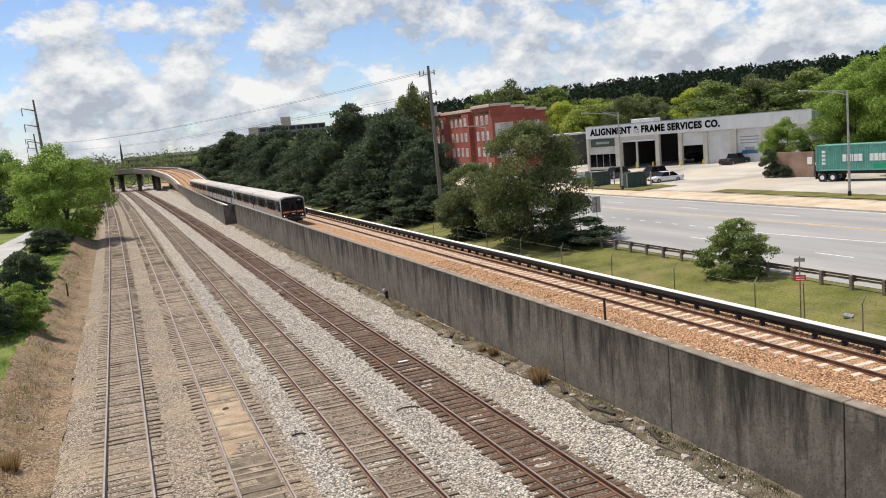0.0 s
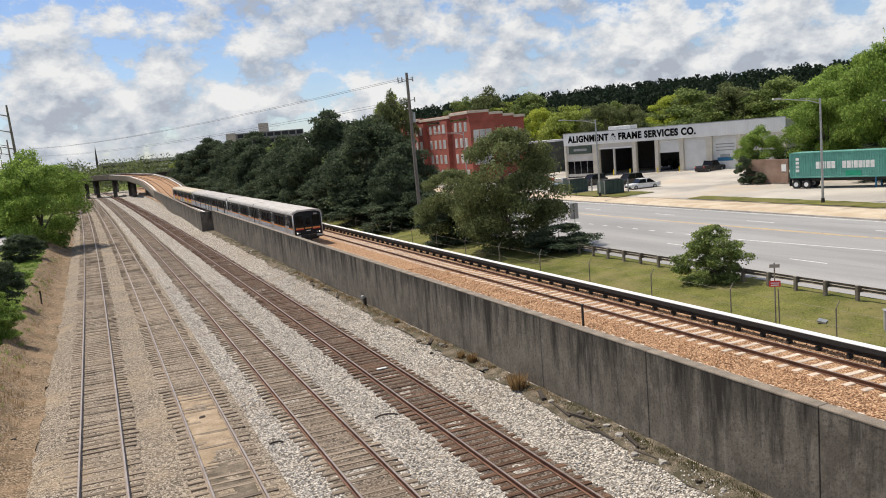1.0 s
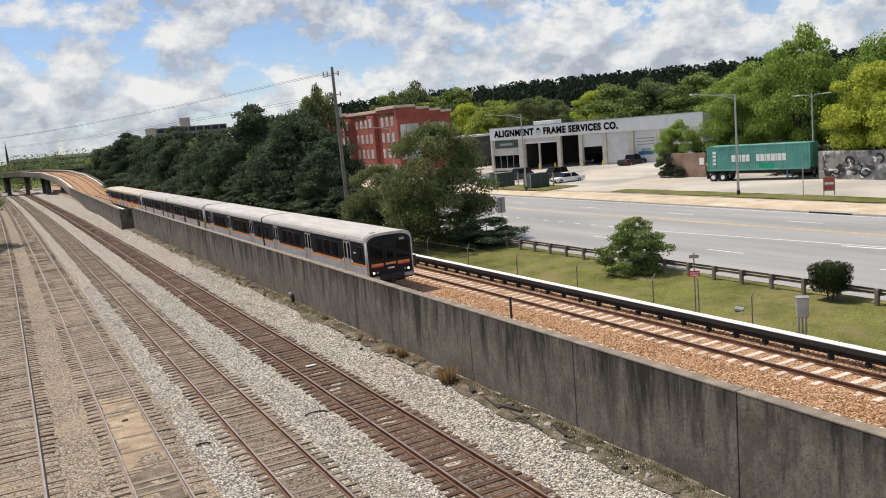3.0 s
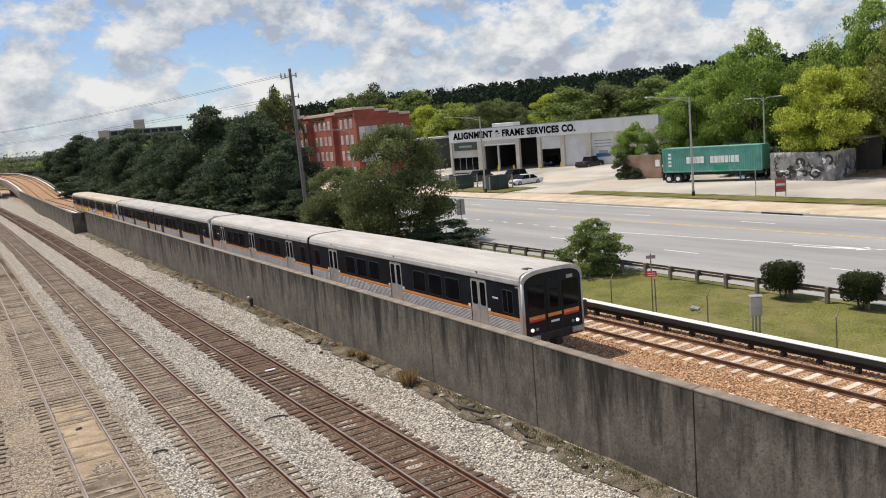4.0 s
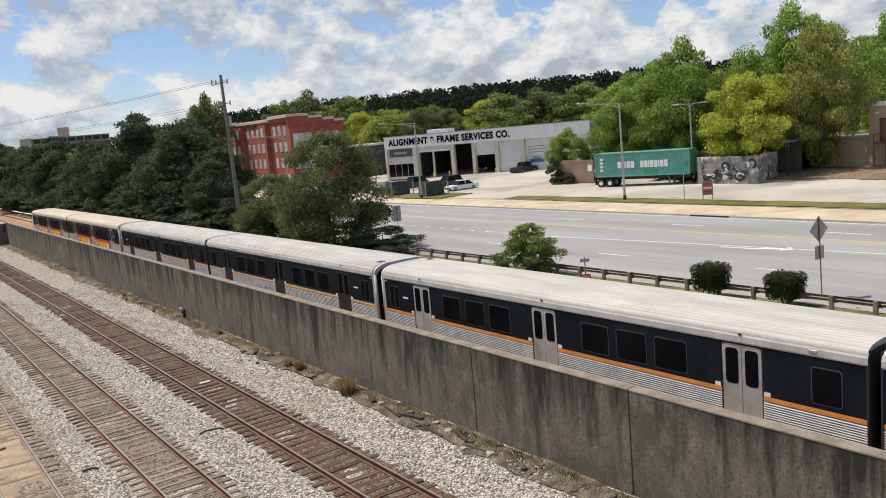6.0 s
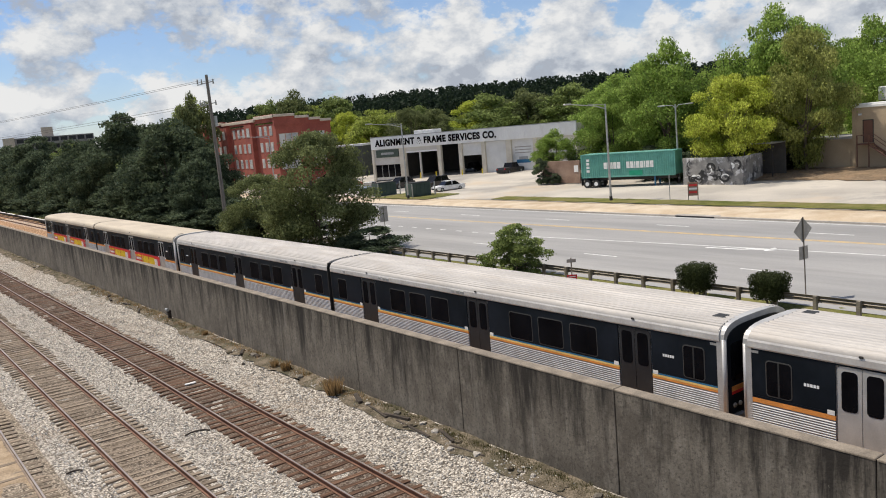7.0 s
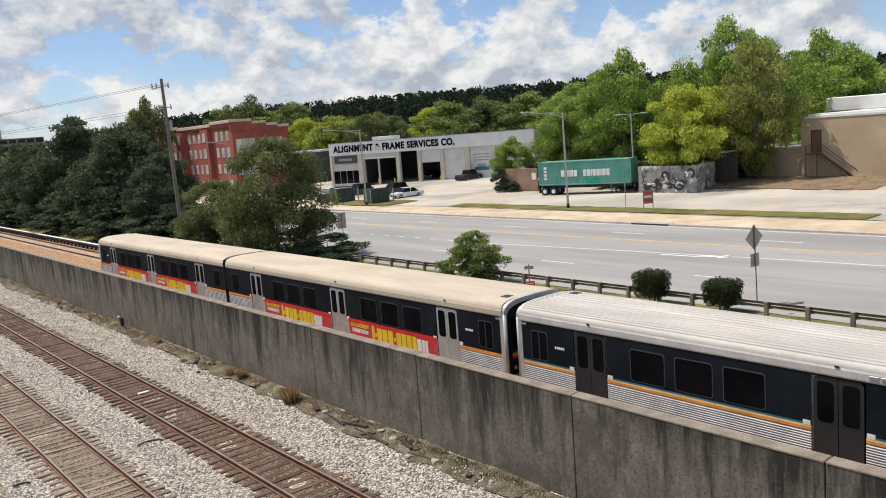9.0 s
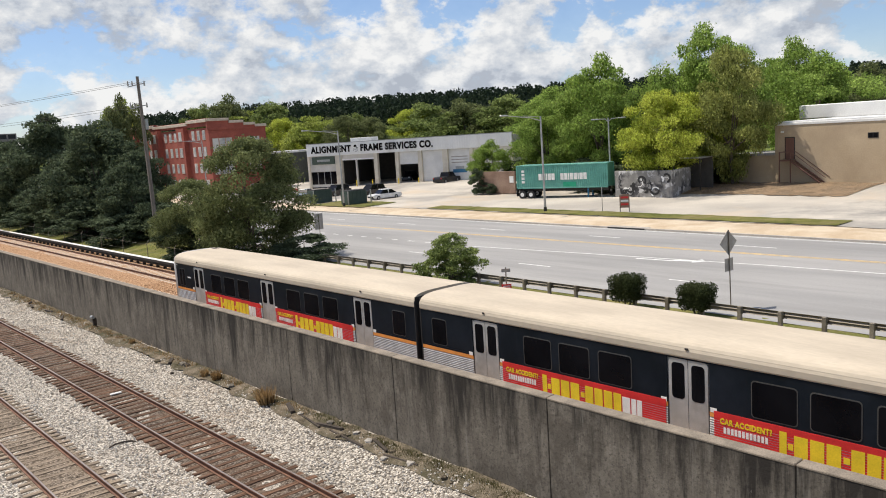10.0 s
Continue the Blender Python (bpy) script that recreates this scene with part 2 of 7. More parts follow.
M = {
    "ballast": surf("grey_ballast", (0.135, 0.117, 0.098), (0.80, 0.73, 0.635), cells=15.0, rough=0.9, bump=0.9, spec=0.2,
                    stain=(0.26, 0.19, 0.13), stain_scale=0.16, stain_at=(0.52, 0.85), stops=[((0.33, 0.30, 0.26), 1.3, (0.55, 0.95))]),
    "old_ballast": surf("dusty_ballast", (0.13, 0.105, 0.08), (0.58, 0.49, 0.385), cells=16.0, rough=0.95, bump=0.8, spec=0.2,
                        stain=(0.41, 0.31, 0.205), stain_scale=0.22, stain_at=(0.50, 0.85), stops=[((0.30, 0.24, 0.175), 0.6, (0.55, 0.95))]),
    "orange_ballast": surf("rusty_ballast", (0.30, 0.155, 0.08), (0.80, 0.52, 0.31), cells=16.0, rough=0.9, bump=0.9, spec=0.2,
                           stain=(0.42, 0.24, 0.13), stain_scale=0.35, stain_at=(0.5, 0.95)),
    "tie": surf("weathered_timber", (0.15, 0.115, 0.085), (0.33, 0.265, 0.20), scale=1.4, stretch=(0.6, 7, 4), rough=0.9, fine=30.0, bump=0.5, obj_rand=0.35, island=0.0, spec=0.2),
    "tie_far": surf("weathered_timber_far", (0.15, 0.115, 0.085), (0.33, 0.265, 0.20), scale=1.4, stretch=(0.6, 7, 4), rough=0.9, fine=30.0, bump=0.5, island=0.35, spec=0.2),
    "rust_tie": surf("rust_stained_timber", (0.058, 0.031, 0.020), (0.178, 0.104, 0.067), scale=1.6, stretch=(0.6, 7, 4), rough=0.9, fine=30.0, bump=0.5, obj_rand=0.35, spec=0.2),
    "rust_tie_far": surf("rust_stained_timber_far", (0.058, 0.031, 0.020), (0.178, 0.104, 0.067), scale=1.6, stretch=(0.6, 7, 4), rough=0.9, fine=30.0, bump=0.5, island=0.35, spec=0.2),
    "rail": surf("rusted_steel", (0.098, 0.043, 0.026), (0.175, 0.086, 0.052), scale=2.5, rough=0.65, metal=0.3, fine=40.0, bump=0.1),
    "rail_pale": surf("dusty_rail_steel", (0.17, 0.125, 0.095), (0.26, 0.20, 0.155), scale=2.5, rough=0.6, metal=0.3, fine=40.0, bump=0.1),
    "rail_top": surf("worn_rail_head", (0.34, 0.28, 0.24), (0.46, 0.40, 0.35), scale=1.2, rough=0.4, metal=0.7, fine=30.0),
    "concrete_tie": surf("concrete_sleeper", (0.50, 0.40, 0.31), (0.66, 0.56, 0.46), scale=3.0, rough=0.9, fine=40.0, bump=0.2, obj_rand=0.12),
    "cap": surf("pale_concrete_cap", (0.17, 0.142, 0.11), (0.27, 0.225, 0.175), scale=1.6, rough=0.9, fine=30.0, bump=0.2, stain=(0.11, 0.09, 0.07), stain_scale=0.8, stain_at=(0.55, 0.8)),
    "joint": plain("dark_joint", (0.03, 0.03, 0.03), 0.95),
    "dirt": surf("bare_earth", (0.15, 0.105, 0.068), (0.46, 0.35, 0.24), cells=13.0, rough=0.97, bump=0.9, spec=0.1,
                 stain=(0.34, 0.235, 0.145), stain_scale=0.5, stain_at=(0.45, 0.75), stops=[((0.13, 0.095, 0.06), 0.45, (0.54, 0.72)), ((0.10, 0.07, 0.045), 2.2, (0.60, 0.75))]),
    "ground": surf("grass_ground", (0.10, 0.13, 0.035), (0.17, 0.20, 0.055), scale=0.35, rough=0.95, fine=9.0, grain=0.45, bump=0.7, spec=0.1,
                   stain=(0.19, 0.15, 0.085), stain_scale=0.11, stain_at=(0.58, 0.78)),
    "verge": surf("mown_grass", (0.085, 0.096, 0.024), (0.165, 0.162, 0.048), scale=0.5, rough=0.95, fine=12.0, grain=0.4, bump=0.8, spec=0.1,
                  stain=(0.22, 0.18, 0.085), stain_scale=0.4, stain_at=(0.45, 0.75)),
    "asphalt": surf("worn_grey_asphalt", (0.27, 0.265, 0.26), (0.345, 0.335, 0.325), scale=0.35, stretch=(1, 0.12, 1), rough=0.85, fine=60.0, grain=0.12, bump=0.15, spec=0.3,
                    stain=(0.22, 0.215, 0.21), stain_scale=0.55, stain_at=(0.5, 0.85)),
    "lot": surf("dusty_pale_asphalt", (0.37, 0.34, 0.30), (0.52, 0.475, 0.41), scale=0.12, rough=0.92, fine=18.0, grain=0.12, bump=0.2, spec=0.25,
                stain=(0.27, 0.255, 0.235), stain_scale=0.09, stain_at=(0.5, 0.66), stops=[((0.50, 0.40, 0.29), 0.07, (0.56, 0.74))]),
    "pave": surf("sandy_pavement", (0.46, 0.36, 0.25), (0.58, 0.49, 0.37), scale=0.5, rough=0.93, fine=20.0, grain=0.15, bump=0.2, spec=0.2,
                 stain=(0.36, 0.27, 0.18), stain_scale=0.3, stain_at=(0.5, 0.8)),
    "kerb": surf("kerb_concrete", (0.34, 0.31, 0.27), (0.46, 0.42, 0.37), scale=1.0, rough=0.9, fine=20.0, bump=0.1),
    "white_line": surf("worn_white_paint", (0.62, 0.62, 0.60), (0.80, 0.80, 0.78), scale=3.0, rough=0.7, fine=30.0, stain=(0.42, 0.41, 0.40), stain_scale=2.0, stain_at=(0.55, 0.8)),
    "yellow_line": surf("worn_yellow_paint", (0.62, 0.40, 0.14), (0.74, 0.52, 0.22), scale=1.0, rough=0.7, fine=30.0, stain=(0.42, 0.36, 0.26), stain_scale=0.6, stain_at=(0.45, 0.75)),
    "steel": surf("brushed_stainless", (0.46, 0.45, 0.435), (0.58, 0.565, 0.545), scale=2.0, rough=0.45, metal=0.4, fine=30.0, grain=0.06, stain=(0.28, 0.265, 0.245), stain_scale=0.8, stain_at=(0.55, 0.85)),
    "rib_steel": surf("ribbed_stainless", (0.40, 0.39, 0.385), (0.50, 0.49, 0.48), scale=2.0, rough=0.45, metal=0.4, fine=30.0, grain=0.06),
    "steel_roof": surf("dull_ribbed_roof_steel", (0.40, 0.375, 0.35), (0.495, 0.465, 0.435), scale=0.8, stretch=(2, 0.4, 1), rough=0.65, metal=0.1, fine=14.0, grain=0.08, stain=(0.40, 0.35, 0.30), stain_scale=0.7, stain_at=(0.5, 0.85)),
    "gutter": surf("pale_gutter_steel", (0.50, 0.475, 0.45), (0.62, 0.595, 0.565), scale=1.2, rough=0.5, metal=0.15, fine=14.0, grain=0.08),
    "beige_roof": surf("dusty_beige_roof_coat", (0.45, 0.385, 0.30), (0.53, 0.455, 0.355), scale=0.6, stretch=(2, 0.4, 1), rough=0.8, fine=10.0, grain=0.06, stain=(0.38, 0.32, 0.25), stain_scale=0.5, stain_at=(0.5, 0.85)),
    "black_band": surf("black_gloss_panel", (0.009, 0.012, 0.016), (0.016, 0.020, 0.027), scale=0.8, rough=0.3, fine=6.0, grain=0.1, spec=0.18),
    "dark_door": surf("charcoal_door_paint", (0.018, 0.018, 0.02), (0.03, 0.03, 0.032), scale=0.9, rough=0.5, fine=9.0, grain=0.1),
    "tinted": surf("tinted_window_glass", (0.004, 0.004, 0.005), (0.009, 0.009, 0.011), scale=0.6, rough=0.08, spec=0.22),
    "win_rim": plain("dull_window_rim", (0.06, 0.058, 0.055), 0.5),
    "rubber": plain("black_rubber", (0.02, 0.02, 0.02), 0.8),
    "iron": plain("dark_underframe_iron", (0.035, 0.032, 0.03), 0.75, 0.2),
    "orange": plain("orange_stripe", (0.74, 0.29, 0.07), 0.5),
    "amber": plain("amber_stripe", (0.86, 0.60, 0.20), 0.5),
    "blue": plain("blue_stripe", (0.03, 0.16, 0.30), 0.5),
    "red": plain("red_print", (0.62, 0.03, 0.03), 0.5),
    "yellow": plain("yellow_print", (0.80, 0.60, 0.03), 0.5),
    "white": plain("white_paint", (0.78, 0.78, 0.76), 0.5),
    "black": plain("black_paint", (0.02, 0.02, 0.02), 0.6),
    "cover": surf("white_cover_board", (0.70, 0.69, 0.66), (0.80, 0.79, 0.76), scale=1.0, rough=0.6, fine=20.0, grain=0.05),
    "galv": surf("galvanised_steel", (0.34, 0.35, 0.35), (0.46, 0.46, 0.45), scale=3.0, rough=0.5, metal=0.6, fine=25.0, grain=0.1),
    "guard": surf("weathered_guardrail_steel", (0.16, 0.135, 0.105), (0.27, 0.235, 0.19), scale=1.5, rough=0.65, metal=0.3, fine=25.0, grain=0.2, bump=0.1),
    "sign_back": surf("sign_back_aluminium", (0.30, 0.28, 0.255), (0.42, 0.40, 0.37), scale=2.0, rough=0.5, metal=0.5, fine=20.0, grain=0.08),
    "pole_wood": surf("grey_pole_timber", (0.13, 0.112, 0.098), (0.235, 0.21, 0.185), scale=1.5, stretch=(5, 5, 0.3), rough=0.9, fine=12.0, bump=0.3),
    "bark": surf("grey_brown_bark", (0.07, 0.055, 0.042), (0.15, 0.12, 0.095), scale=3.0, stretch=(3, 3, 0.6), rough=0.95, fine=14.0, bump=0.6),
    "leaf_dark": leaf_mat("dark_green_leaves", (0.056, 0.078, 0.046), (0.120, 0.152, 0.086)),
    "leaf_mid": leaf_mat("olive_green_leaves", (0.125, 0.17, 0.05), (0.27, 0.325, 0.11)),
    "leaf_road": leaf_mat("deep_olive_leaves", (0.098, 0.120, 0.048), (0.205, 0.232, 0.098)),
    "leaf_bright": leaf_mat("fresh_green_leaves", (0.165, 0.25, 0.05), (0.35, 0.46, 0.115)),
    "leaf_yellow": leaf_mat("yellow_green_leaves", (0.31, 0.37, 0.05), (0.54, 0.58, 0.11)),
    "leaf_olive": leaf_mat("olive_yellow_leaves", (0.19, 0.215, 0.055), (0.37, 0.39, 0.125)),
    "leaf_lime": leaf_mat("lime_green_leaves", (0.19, 0.24, 0.045), (0.36, 0.41, 0.10)),
    "leaf_pine": leaf_mat("dark_pine_needles", (0.016, 0.028, 0.018), (0.030, 0.046, 0.026), 0.2),
    "dry": leaf_mat("dry_straw", (0.28, 0.18, 0.08), (0.45, 0.32, 0.17)),
}



def wall_mat():
    """Old concrete: blotches, dark drips from the coping, pale bloom; one pattern over all panels."""
    m = surf("stained_old_concrete", (0.1, 0.1, 0.1), (0.2, 0.2, 0.2), rough=0.92, fine=16.0, bump=0.3, spec=0.25)
    nt = m.node_tree
    N, L = nt.nodes.new, nt.links.new
    p = nt.nodes["Principled BSDF"]
    geo = N("ShaderNodeNewGeometry")

    def field(scale, stretch, detail=6.0, rough=0.6):
        mp, n = N("ShaderNodeMapping"), N("ShaderNodeTexNoise")
        mp.inputs["Scale"].default_value = stretch
        L(geo.outputs["Position"], mp.inputs[0])
        L(mp.outputs[0], n.inputs["Vector"])
        n.inputs["Scale"].default_value, n.inputs["Detail"].default_value, n.inputs["Roughness"].default_value = scale, detail, rough
        return n.outputs[0]

    def mask(x, lo, hi):
        r = N("ShaderNodeMapRange")
        r.inputs[1].default_value, r.inputs[2].default_value = lo, hi
        L(x, r.inputs[0])
        return r.outputs[0]

    def mixed(fac, x, y):
        n = N("ShaderNodeMix")
        n.data_type = "RGBA"
        for i, v in ((0, fac), (6, x), (7, y)):
            if isinstance(v, tuple):
                n.inputs[i].default_value = (*v, 1)
            else:
                L(v, n.inputs[i])
        return n.outputs[2]

    def math2(op, a, b):
        n = N("ShaderNodeMath")
        n.operation = op
        for i, v in ((0, a), (1, b)):
            if isinstance(v, (int, float)):
                n.inputs[i].default_value = v
            else:
                L(v, n.inputs[i])
        return n.outputs[0]
    col = mixed(mask(field(0.4, (1, 1, 1)), 0.35, 0.65), (0.105, 0.091, 0.074), (0.178, 0.157, 0.128))
    col = mixed(mask(field(1.9, (1, 1, 0.6), 9.0, 0.74), 0.46, 0.74), col, (0.25, 0.222, 0.185))
    col = mixed(mask(field(9.0, (1, 1, 1), 4.0, 0.7), 0.50, 0.72), col, (0.066, 0.058, 0.048))
    sep = N("ShaderNodeSeparateXYZ")
    L(geo.outputs["Position"], sep.inputs[0])
    # drips start at the coping and thin out on their way down
    drip = math2("ADD", field(1.25, (1, 1, 0.13), 7.0, 0.72), math2("MULTIPLY", math2("SUBTRACT", sep.outputs[2], 1.7), 0.07))
    col = mixed(mask(drip, 0.48, 0.66), col, (0.032, 0.028, 0.024))
    thin = math2("ADD", field(4.2, (1, 1, 0.10), 4.0, 0.6), math2("MULTIPLY", math2("SUBTRACT", sep.outputs[2], 1.7), 0.04))
    col = mixed(mask(thin, 0.62, 0.76), col, (0.026, 0.024, 0.021))
    col = mixed(mask(field(2.4, (1, 1, 0.10), 5.0, 0.7), 0.59, 0.78), col, (0.24, 0.22, 0.19))
    col = mixed(mask(field(6.0, (1, 1, 0.5), 5.0, 0.7), 0.70, 0.78), col, (0.27, 0.25, 0.22))
    L(col, p.inputs["Base Color"])
    return m


M["wall"] = wall_mat()

# ---- helpers ----


def part(name, bm, material, parent=None, label="", smooth=False):
    me = bpy.data.meshes.new(name)
    bm.to_mesh(me)
    bm.free()
    me.materials.append(material)
    if smooth:
        for f in me.polygons:
            f.use_smooth = True
    ob = new(name, me)
    ob.parent = parent
    return tagged(ob, label)


def raw(name, verts, faces, material, parent=None, label="", smooth=False):
    me = bpy.data.meshes.new(name)
    me.from_pydata(verts, [], faces)
    me.materials.append(material)
    if smooth:
        for f in me.polygons:
            f.use_smooth = True
    ob = new(name, me)
    ob.parent = parent
    return tagged(ob, label)


def thing(name, label, category, at=None, group="", kind=""):
    ob = new(name)
    ob.empty_display_size = 0.2
    if at is not None:
        ob.matrix_basis = at
    return tagged(ob, label, category, group, kind)


def box(bm, x0, x1, y0, y1, z0, z1, bevel=0.0, m=None):
    r = bmesh.ops.create_cube(bm, size=1.0)
    vs = r["verts"]
    for v in vs:
        v.co = Vector(((x0 + x1) / 2 + v.co.x * (x1 - x0), (y0 + y1) / 2 + v.co.y * (y1 - y0), (z0 + z1) / 2 + v.co.z * (z1 - z0)))
    if bevel:
        es = list({e for v in vs for e in v.link_edges})
        vs = bmesh.ops.bevel(bm, geom=es, offset=bevel, segments=1, profile=0.5, affect="EDGES")["verts"]
    if m is not None:
        bmesh.ops.transform(bm, matrix=m, verts=list({v for v in vs if v.is_valid}))
    return bm


def boxed(*a, **k):
    return box(bmesh.new(), *a, **k)


def tube(bm, pts, radii, sides=8, caps=True):
    """A round bar along points, with a radius at each."""
    rings = []
    for i, (p, r) in enumerate(zip(pts, radii)):
        a, b = Vector(pts[max(0, i - 1)]), Vector(pts[min(len(pts) - 1, i + 1)])
        q = (b - a).to_track_quat("Z", "Y")
        rings.append([bm.verts.new(Vector(p) + q @ Vector((math.cos(2 * math.pi * k / sides) * r, math.sin(2 * math.pi * k / sides) * r, 0))) for k in range(sides)])
    for u, v in zip(rings, rings[1:]):
        for k in range(sides):
            bm.faces.new((u[k], u[(k + 1) % sides], v[(k + 1) % sides], v[k]))
    if caps:
        bm.faces.new(rings[0][::-1])
        bm.faces.new(rings[-1])
    return bm


def tubed(pts, radii, sides=8):
    return tube(bmesh.new(), pts, radii, sides)


def extrude_y(profile, ys, shift=lambda y: (0.0, 0.0), closed=True):
    """A bar with an (x, z) profile along y."""
    n, verts, faces = len(profile), [], []
    for y in ys:
        dx, dz = shift(y)
        verts += [(x + dx, y, z + dz) for x, z in profile]
    for i in range(len(ys) - 1):
        for k in range(n if closed else n - 1):
            a, b = i * n + k, i * n + (k + 1) % n
            faces.append((a, a + n, b + n, b))
    if closed:
        faces += [tuple(range(n)), tuple(range((len(ys) - 1) * n, len(ys) * n))[::-1]]
    return verts, faces


def ss(a, b, v):
    t = min(1.0, max(0.0, (v - a) / (b - a)))
    return t * t * (3 - 2 * t)


def lettering(text, width, height, depth, parent, material, at, name="lettering", bold=0.045, label="black block capitals"):
    cu = bpy.data.curves.new(name, "FONT")
    cu.body, cu.size, cu.extrude, cu.offset = text, 1.0, 0.02, bold
    cu.space_character = 1.12
    ob = bpy.data.objects.new(name, cu)
    scene.collection.objects.link(ob)
    bpy.context.view_layer.update()
    me = bpy.data.meshes.new_from_object(ob.evaluated_get(bpy.context.evaluated_depsgraph_get()))
    bpy.data.objects.remove(ob)
    co = np.array([v.co for v in me.vertices])
    lo, hi = co.min(0), co.max(0)
    for v in me.vertices:
        x, y, z = ((v.co[i] - lo[i]) / max(1e-6, hi[i] - lo[i]) for i in range(3))
        v.co = (x * width, -z * depth, y * height)
    me.materials.clear()
    me.materials.append(material)
    o = new(name, me)
    o.parent, o.matrix_basis = parent, at
    return tagged(o, label)



# ---- ground ----
RAIL_Z = 0.75          # rail level of the rapid-transit tracks; the freight rails lie at 0
WALL_X = 15.77


def bend(y):
    """The freight tracks drift gently to one side far off."""
    return -0.47e-4 * max(0.0, y - 30) ** 2


def height(x, y):
    bank = 1.3 * ss(-3.8, -6.6, x) + 1.2 * ss(-14, -40, x)
    z = -0.5 + bank + 1.0 * ss(15.5, 16.2, x) * ss(27, 26.9, x) + (1.02 + 0.4 * ss(27, 33.5, x)) * ss(26.9, 27.6, x)
    z += 0.25 * ss(58.7, 60, x) + 0.17 * ss(63, 78, x) + 0.63 * ss(78, 92, x)
    z += 12.5 * ss(150, 340, x * 0.76 + y * 0.65) * ss(70, 150, x)
    return z + 0.12 * noise.noise((x * 0.2, y * 0.2, 0)) * (ss(-5, -8, x) + ss(100, 130, x))


def build_ground():
    xs = [-4000, -1500, -500, -200, -100, -60, -40, -30, -24, -20, -17, -14, -12, -10, -9, -8, -7, -6.2, -5.5, -5, -4.6, -4.2, 0, 5, 10, 15.5, 15.7, 15.9, 16.2, 20, 26.9, 27.1, 27.4,
          27.6, 28.5, 29.5, 30.5, 31.5, 32.5, 33.5, 36, 45, 58.6, 59, 60, 63, 66, 70, 74, 78, 85, 92, 100, 110, 125, 150, 180, 220, 260, 300, 350, 420, 500, 800, 1500, 4000]
    ys = [-4000, -1000, -300, -100, -40] + [-20 + 4 * i for i in range(50)] + [190, 210, 235, 260, 300, 340, 380, 440, 520, 700, 1000, 2000, 4500]
    verts = [(x, y, height(x, y)) for y in ys for x in xs]
    n = len(xs)
    faces = [(j * n + i, j * n + i + 1, (j + 1) * n + i + 1, (j + 1) * n + i) for j in range(len(ys) - 1) for i in range(n - 1)]
    tagged(raw("ground", verts, faces, M["ground"], smooth=True), "green grassy ground with worn earth patches", "ground", kind="structure")


def strip(name, x0, x1, ys, z, material, label, category, nx=6, rough=0.0, shift=None, edge=0.0, seed=0):
    """A surface that follows the tracks or the road, with uneven edges."""
    verts, faces = [], []
    for y in ys:
        for i in range(nx + 1):
            u = i / nx
            wob = edge * (noise.noise((y * 0.35, seed + i, 1.7)) + 0.6 * noise.noise((y * 1.3, seed + i, 4.2))) if i in (0, nx) else 0
            x = x0 + (x1 - x0) * u + wob + (bend(y) if shift else 0)
            zz = z(x, y) if callable(z) else z
            verts.append((x, y, zz + rough * noise.noise((x * 1.1, y * 1.1, seed))))
    n = nx + 1
    faces = [(j * n + i, j * n + i + 1, (j + 1) * n + i + 1, (j + 1) * n + i) for j in range(len(ys) - 1) for i in range(nx)]
    return tagged(raw(name, verts, faces, material, smooth=True), label, category, kind="structure")


def steps(a, b, s):
    return [a + s * i for i in range(int((b - a) / s) + 1)]


FAR = steps(-20, 100, 1.0) + steps(103, 200, 3.0) + steps(208, 420, 8.0)
build_ground()


def bed_z(x, y):
    u = x - bend(y)
    z = -0.205
    for c in (0.97, 5.0, 9.2):
        z -= 0.06 * math.exp(-((u - c) / 0.75) ** 2)
    z += 0.32 * ss(13.4, 15.6, u)
    return z - 0.35 * ss(-2.4, -4.2, u)


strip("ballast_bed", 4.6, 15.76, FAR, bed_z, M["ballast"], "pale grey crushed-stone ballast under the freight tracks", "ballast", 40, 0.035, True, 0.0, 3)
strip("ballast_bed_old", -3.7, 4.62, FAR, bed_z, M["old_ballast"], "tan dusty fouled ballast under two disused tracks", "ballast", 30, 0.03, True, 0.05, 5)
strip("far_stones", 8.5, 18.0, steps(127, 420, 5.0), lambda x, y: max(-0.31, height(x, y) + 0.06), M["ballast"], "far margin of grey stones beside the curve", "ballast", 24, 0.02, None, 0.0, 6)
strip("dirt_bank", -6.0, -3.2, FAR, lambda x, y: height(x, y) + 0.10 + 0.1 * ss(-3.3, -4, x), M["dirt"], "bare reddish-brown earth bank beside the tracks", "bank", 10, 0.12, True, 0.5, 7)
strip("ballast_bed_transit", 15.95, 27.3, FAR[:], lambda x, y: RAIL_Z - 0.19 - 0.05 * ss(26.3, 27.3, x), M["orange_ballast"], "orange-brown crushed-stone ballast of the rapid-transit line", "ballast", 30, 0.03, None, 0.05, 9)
strip("verge", 27.3, 34.9, FAR, lambda x, y: height(x, y) + 0.06, M["verge"], "sunlit mown grass verge sloping up to the road", "verge", 16, 0.05, None, 0.2, 11)
strip("road", 34.6, 58.75, [-60, -20, 0, 20, 40, 60, 80, 100, 140, 200, 300, 420], 1.0, M["asphalt"], "worn light-grey asphalt road with several lanes", "road", 6)
strip("pavement", 58.9, 64.2, FAR, lambda x, y: height(x, y) + 0.10, M["pave"], "sandy concrete pavement along the far kerb", "pavement", 6, 0.02, None, 0.0, 13)
strip("parking_lot", 63.8, 99.0, steps(-40, 190, 2.0), lambda x, y: height(x, y) + 0.14 + 0.02 * noise.noise((x * .1, y * .1, 0)), M["lot"], "pale dusty cracked asphalt forecourt", "forecourt", 20, 0.015, None, 0.2, 15)
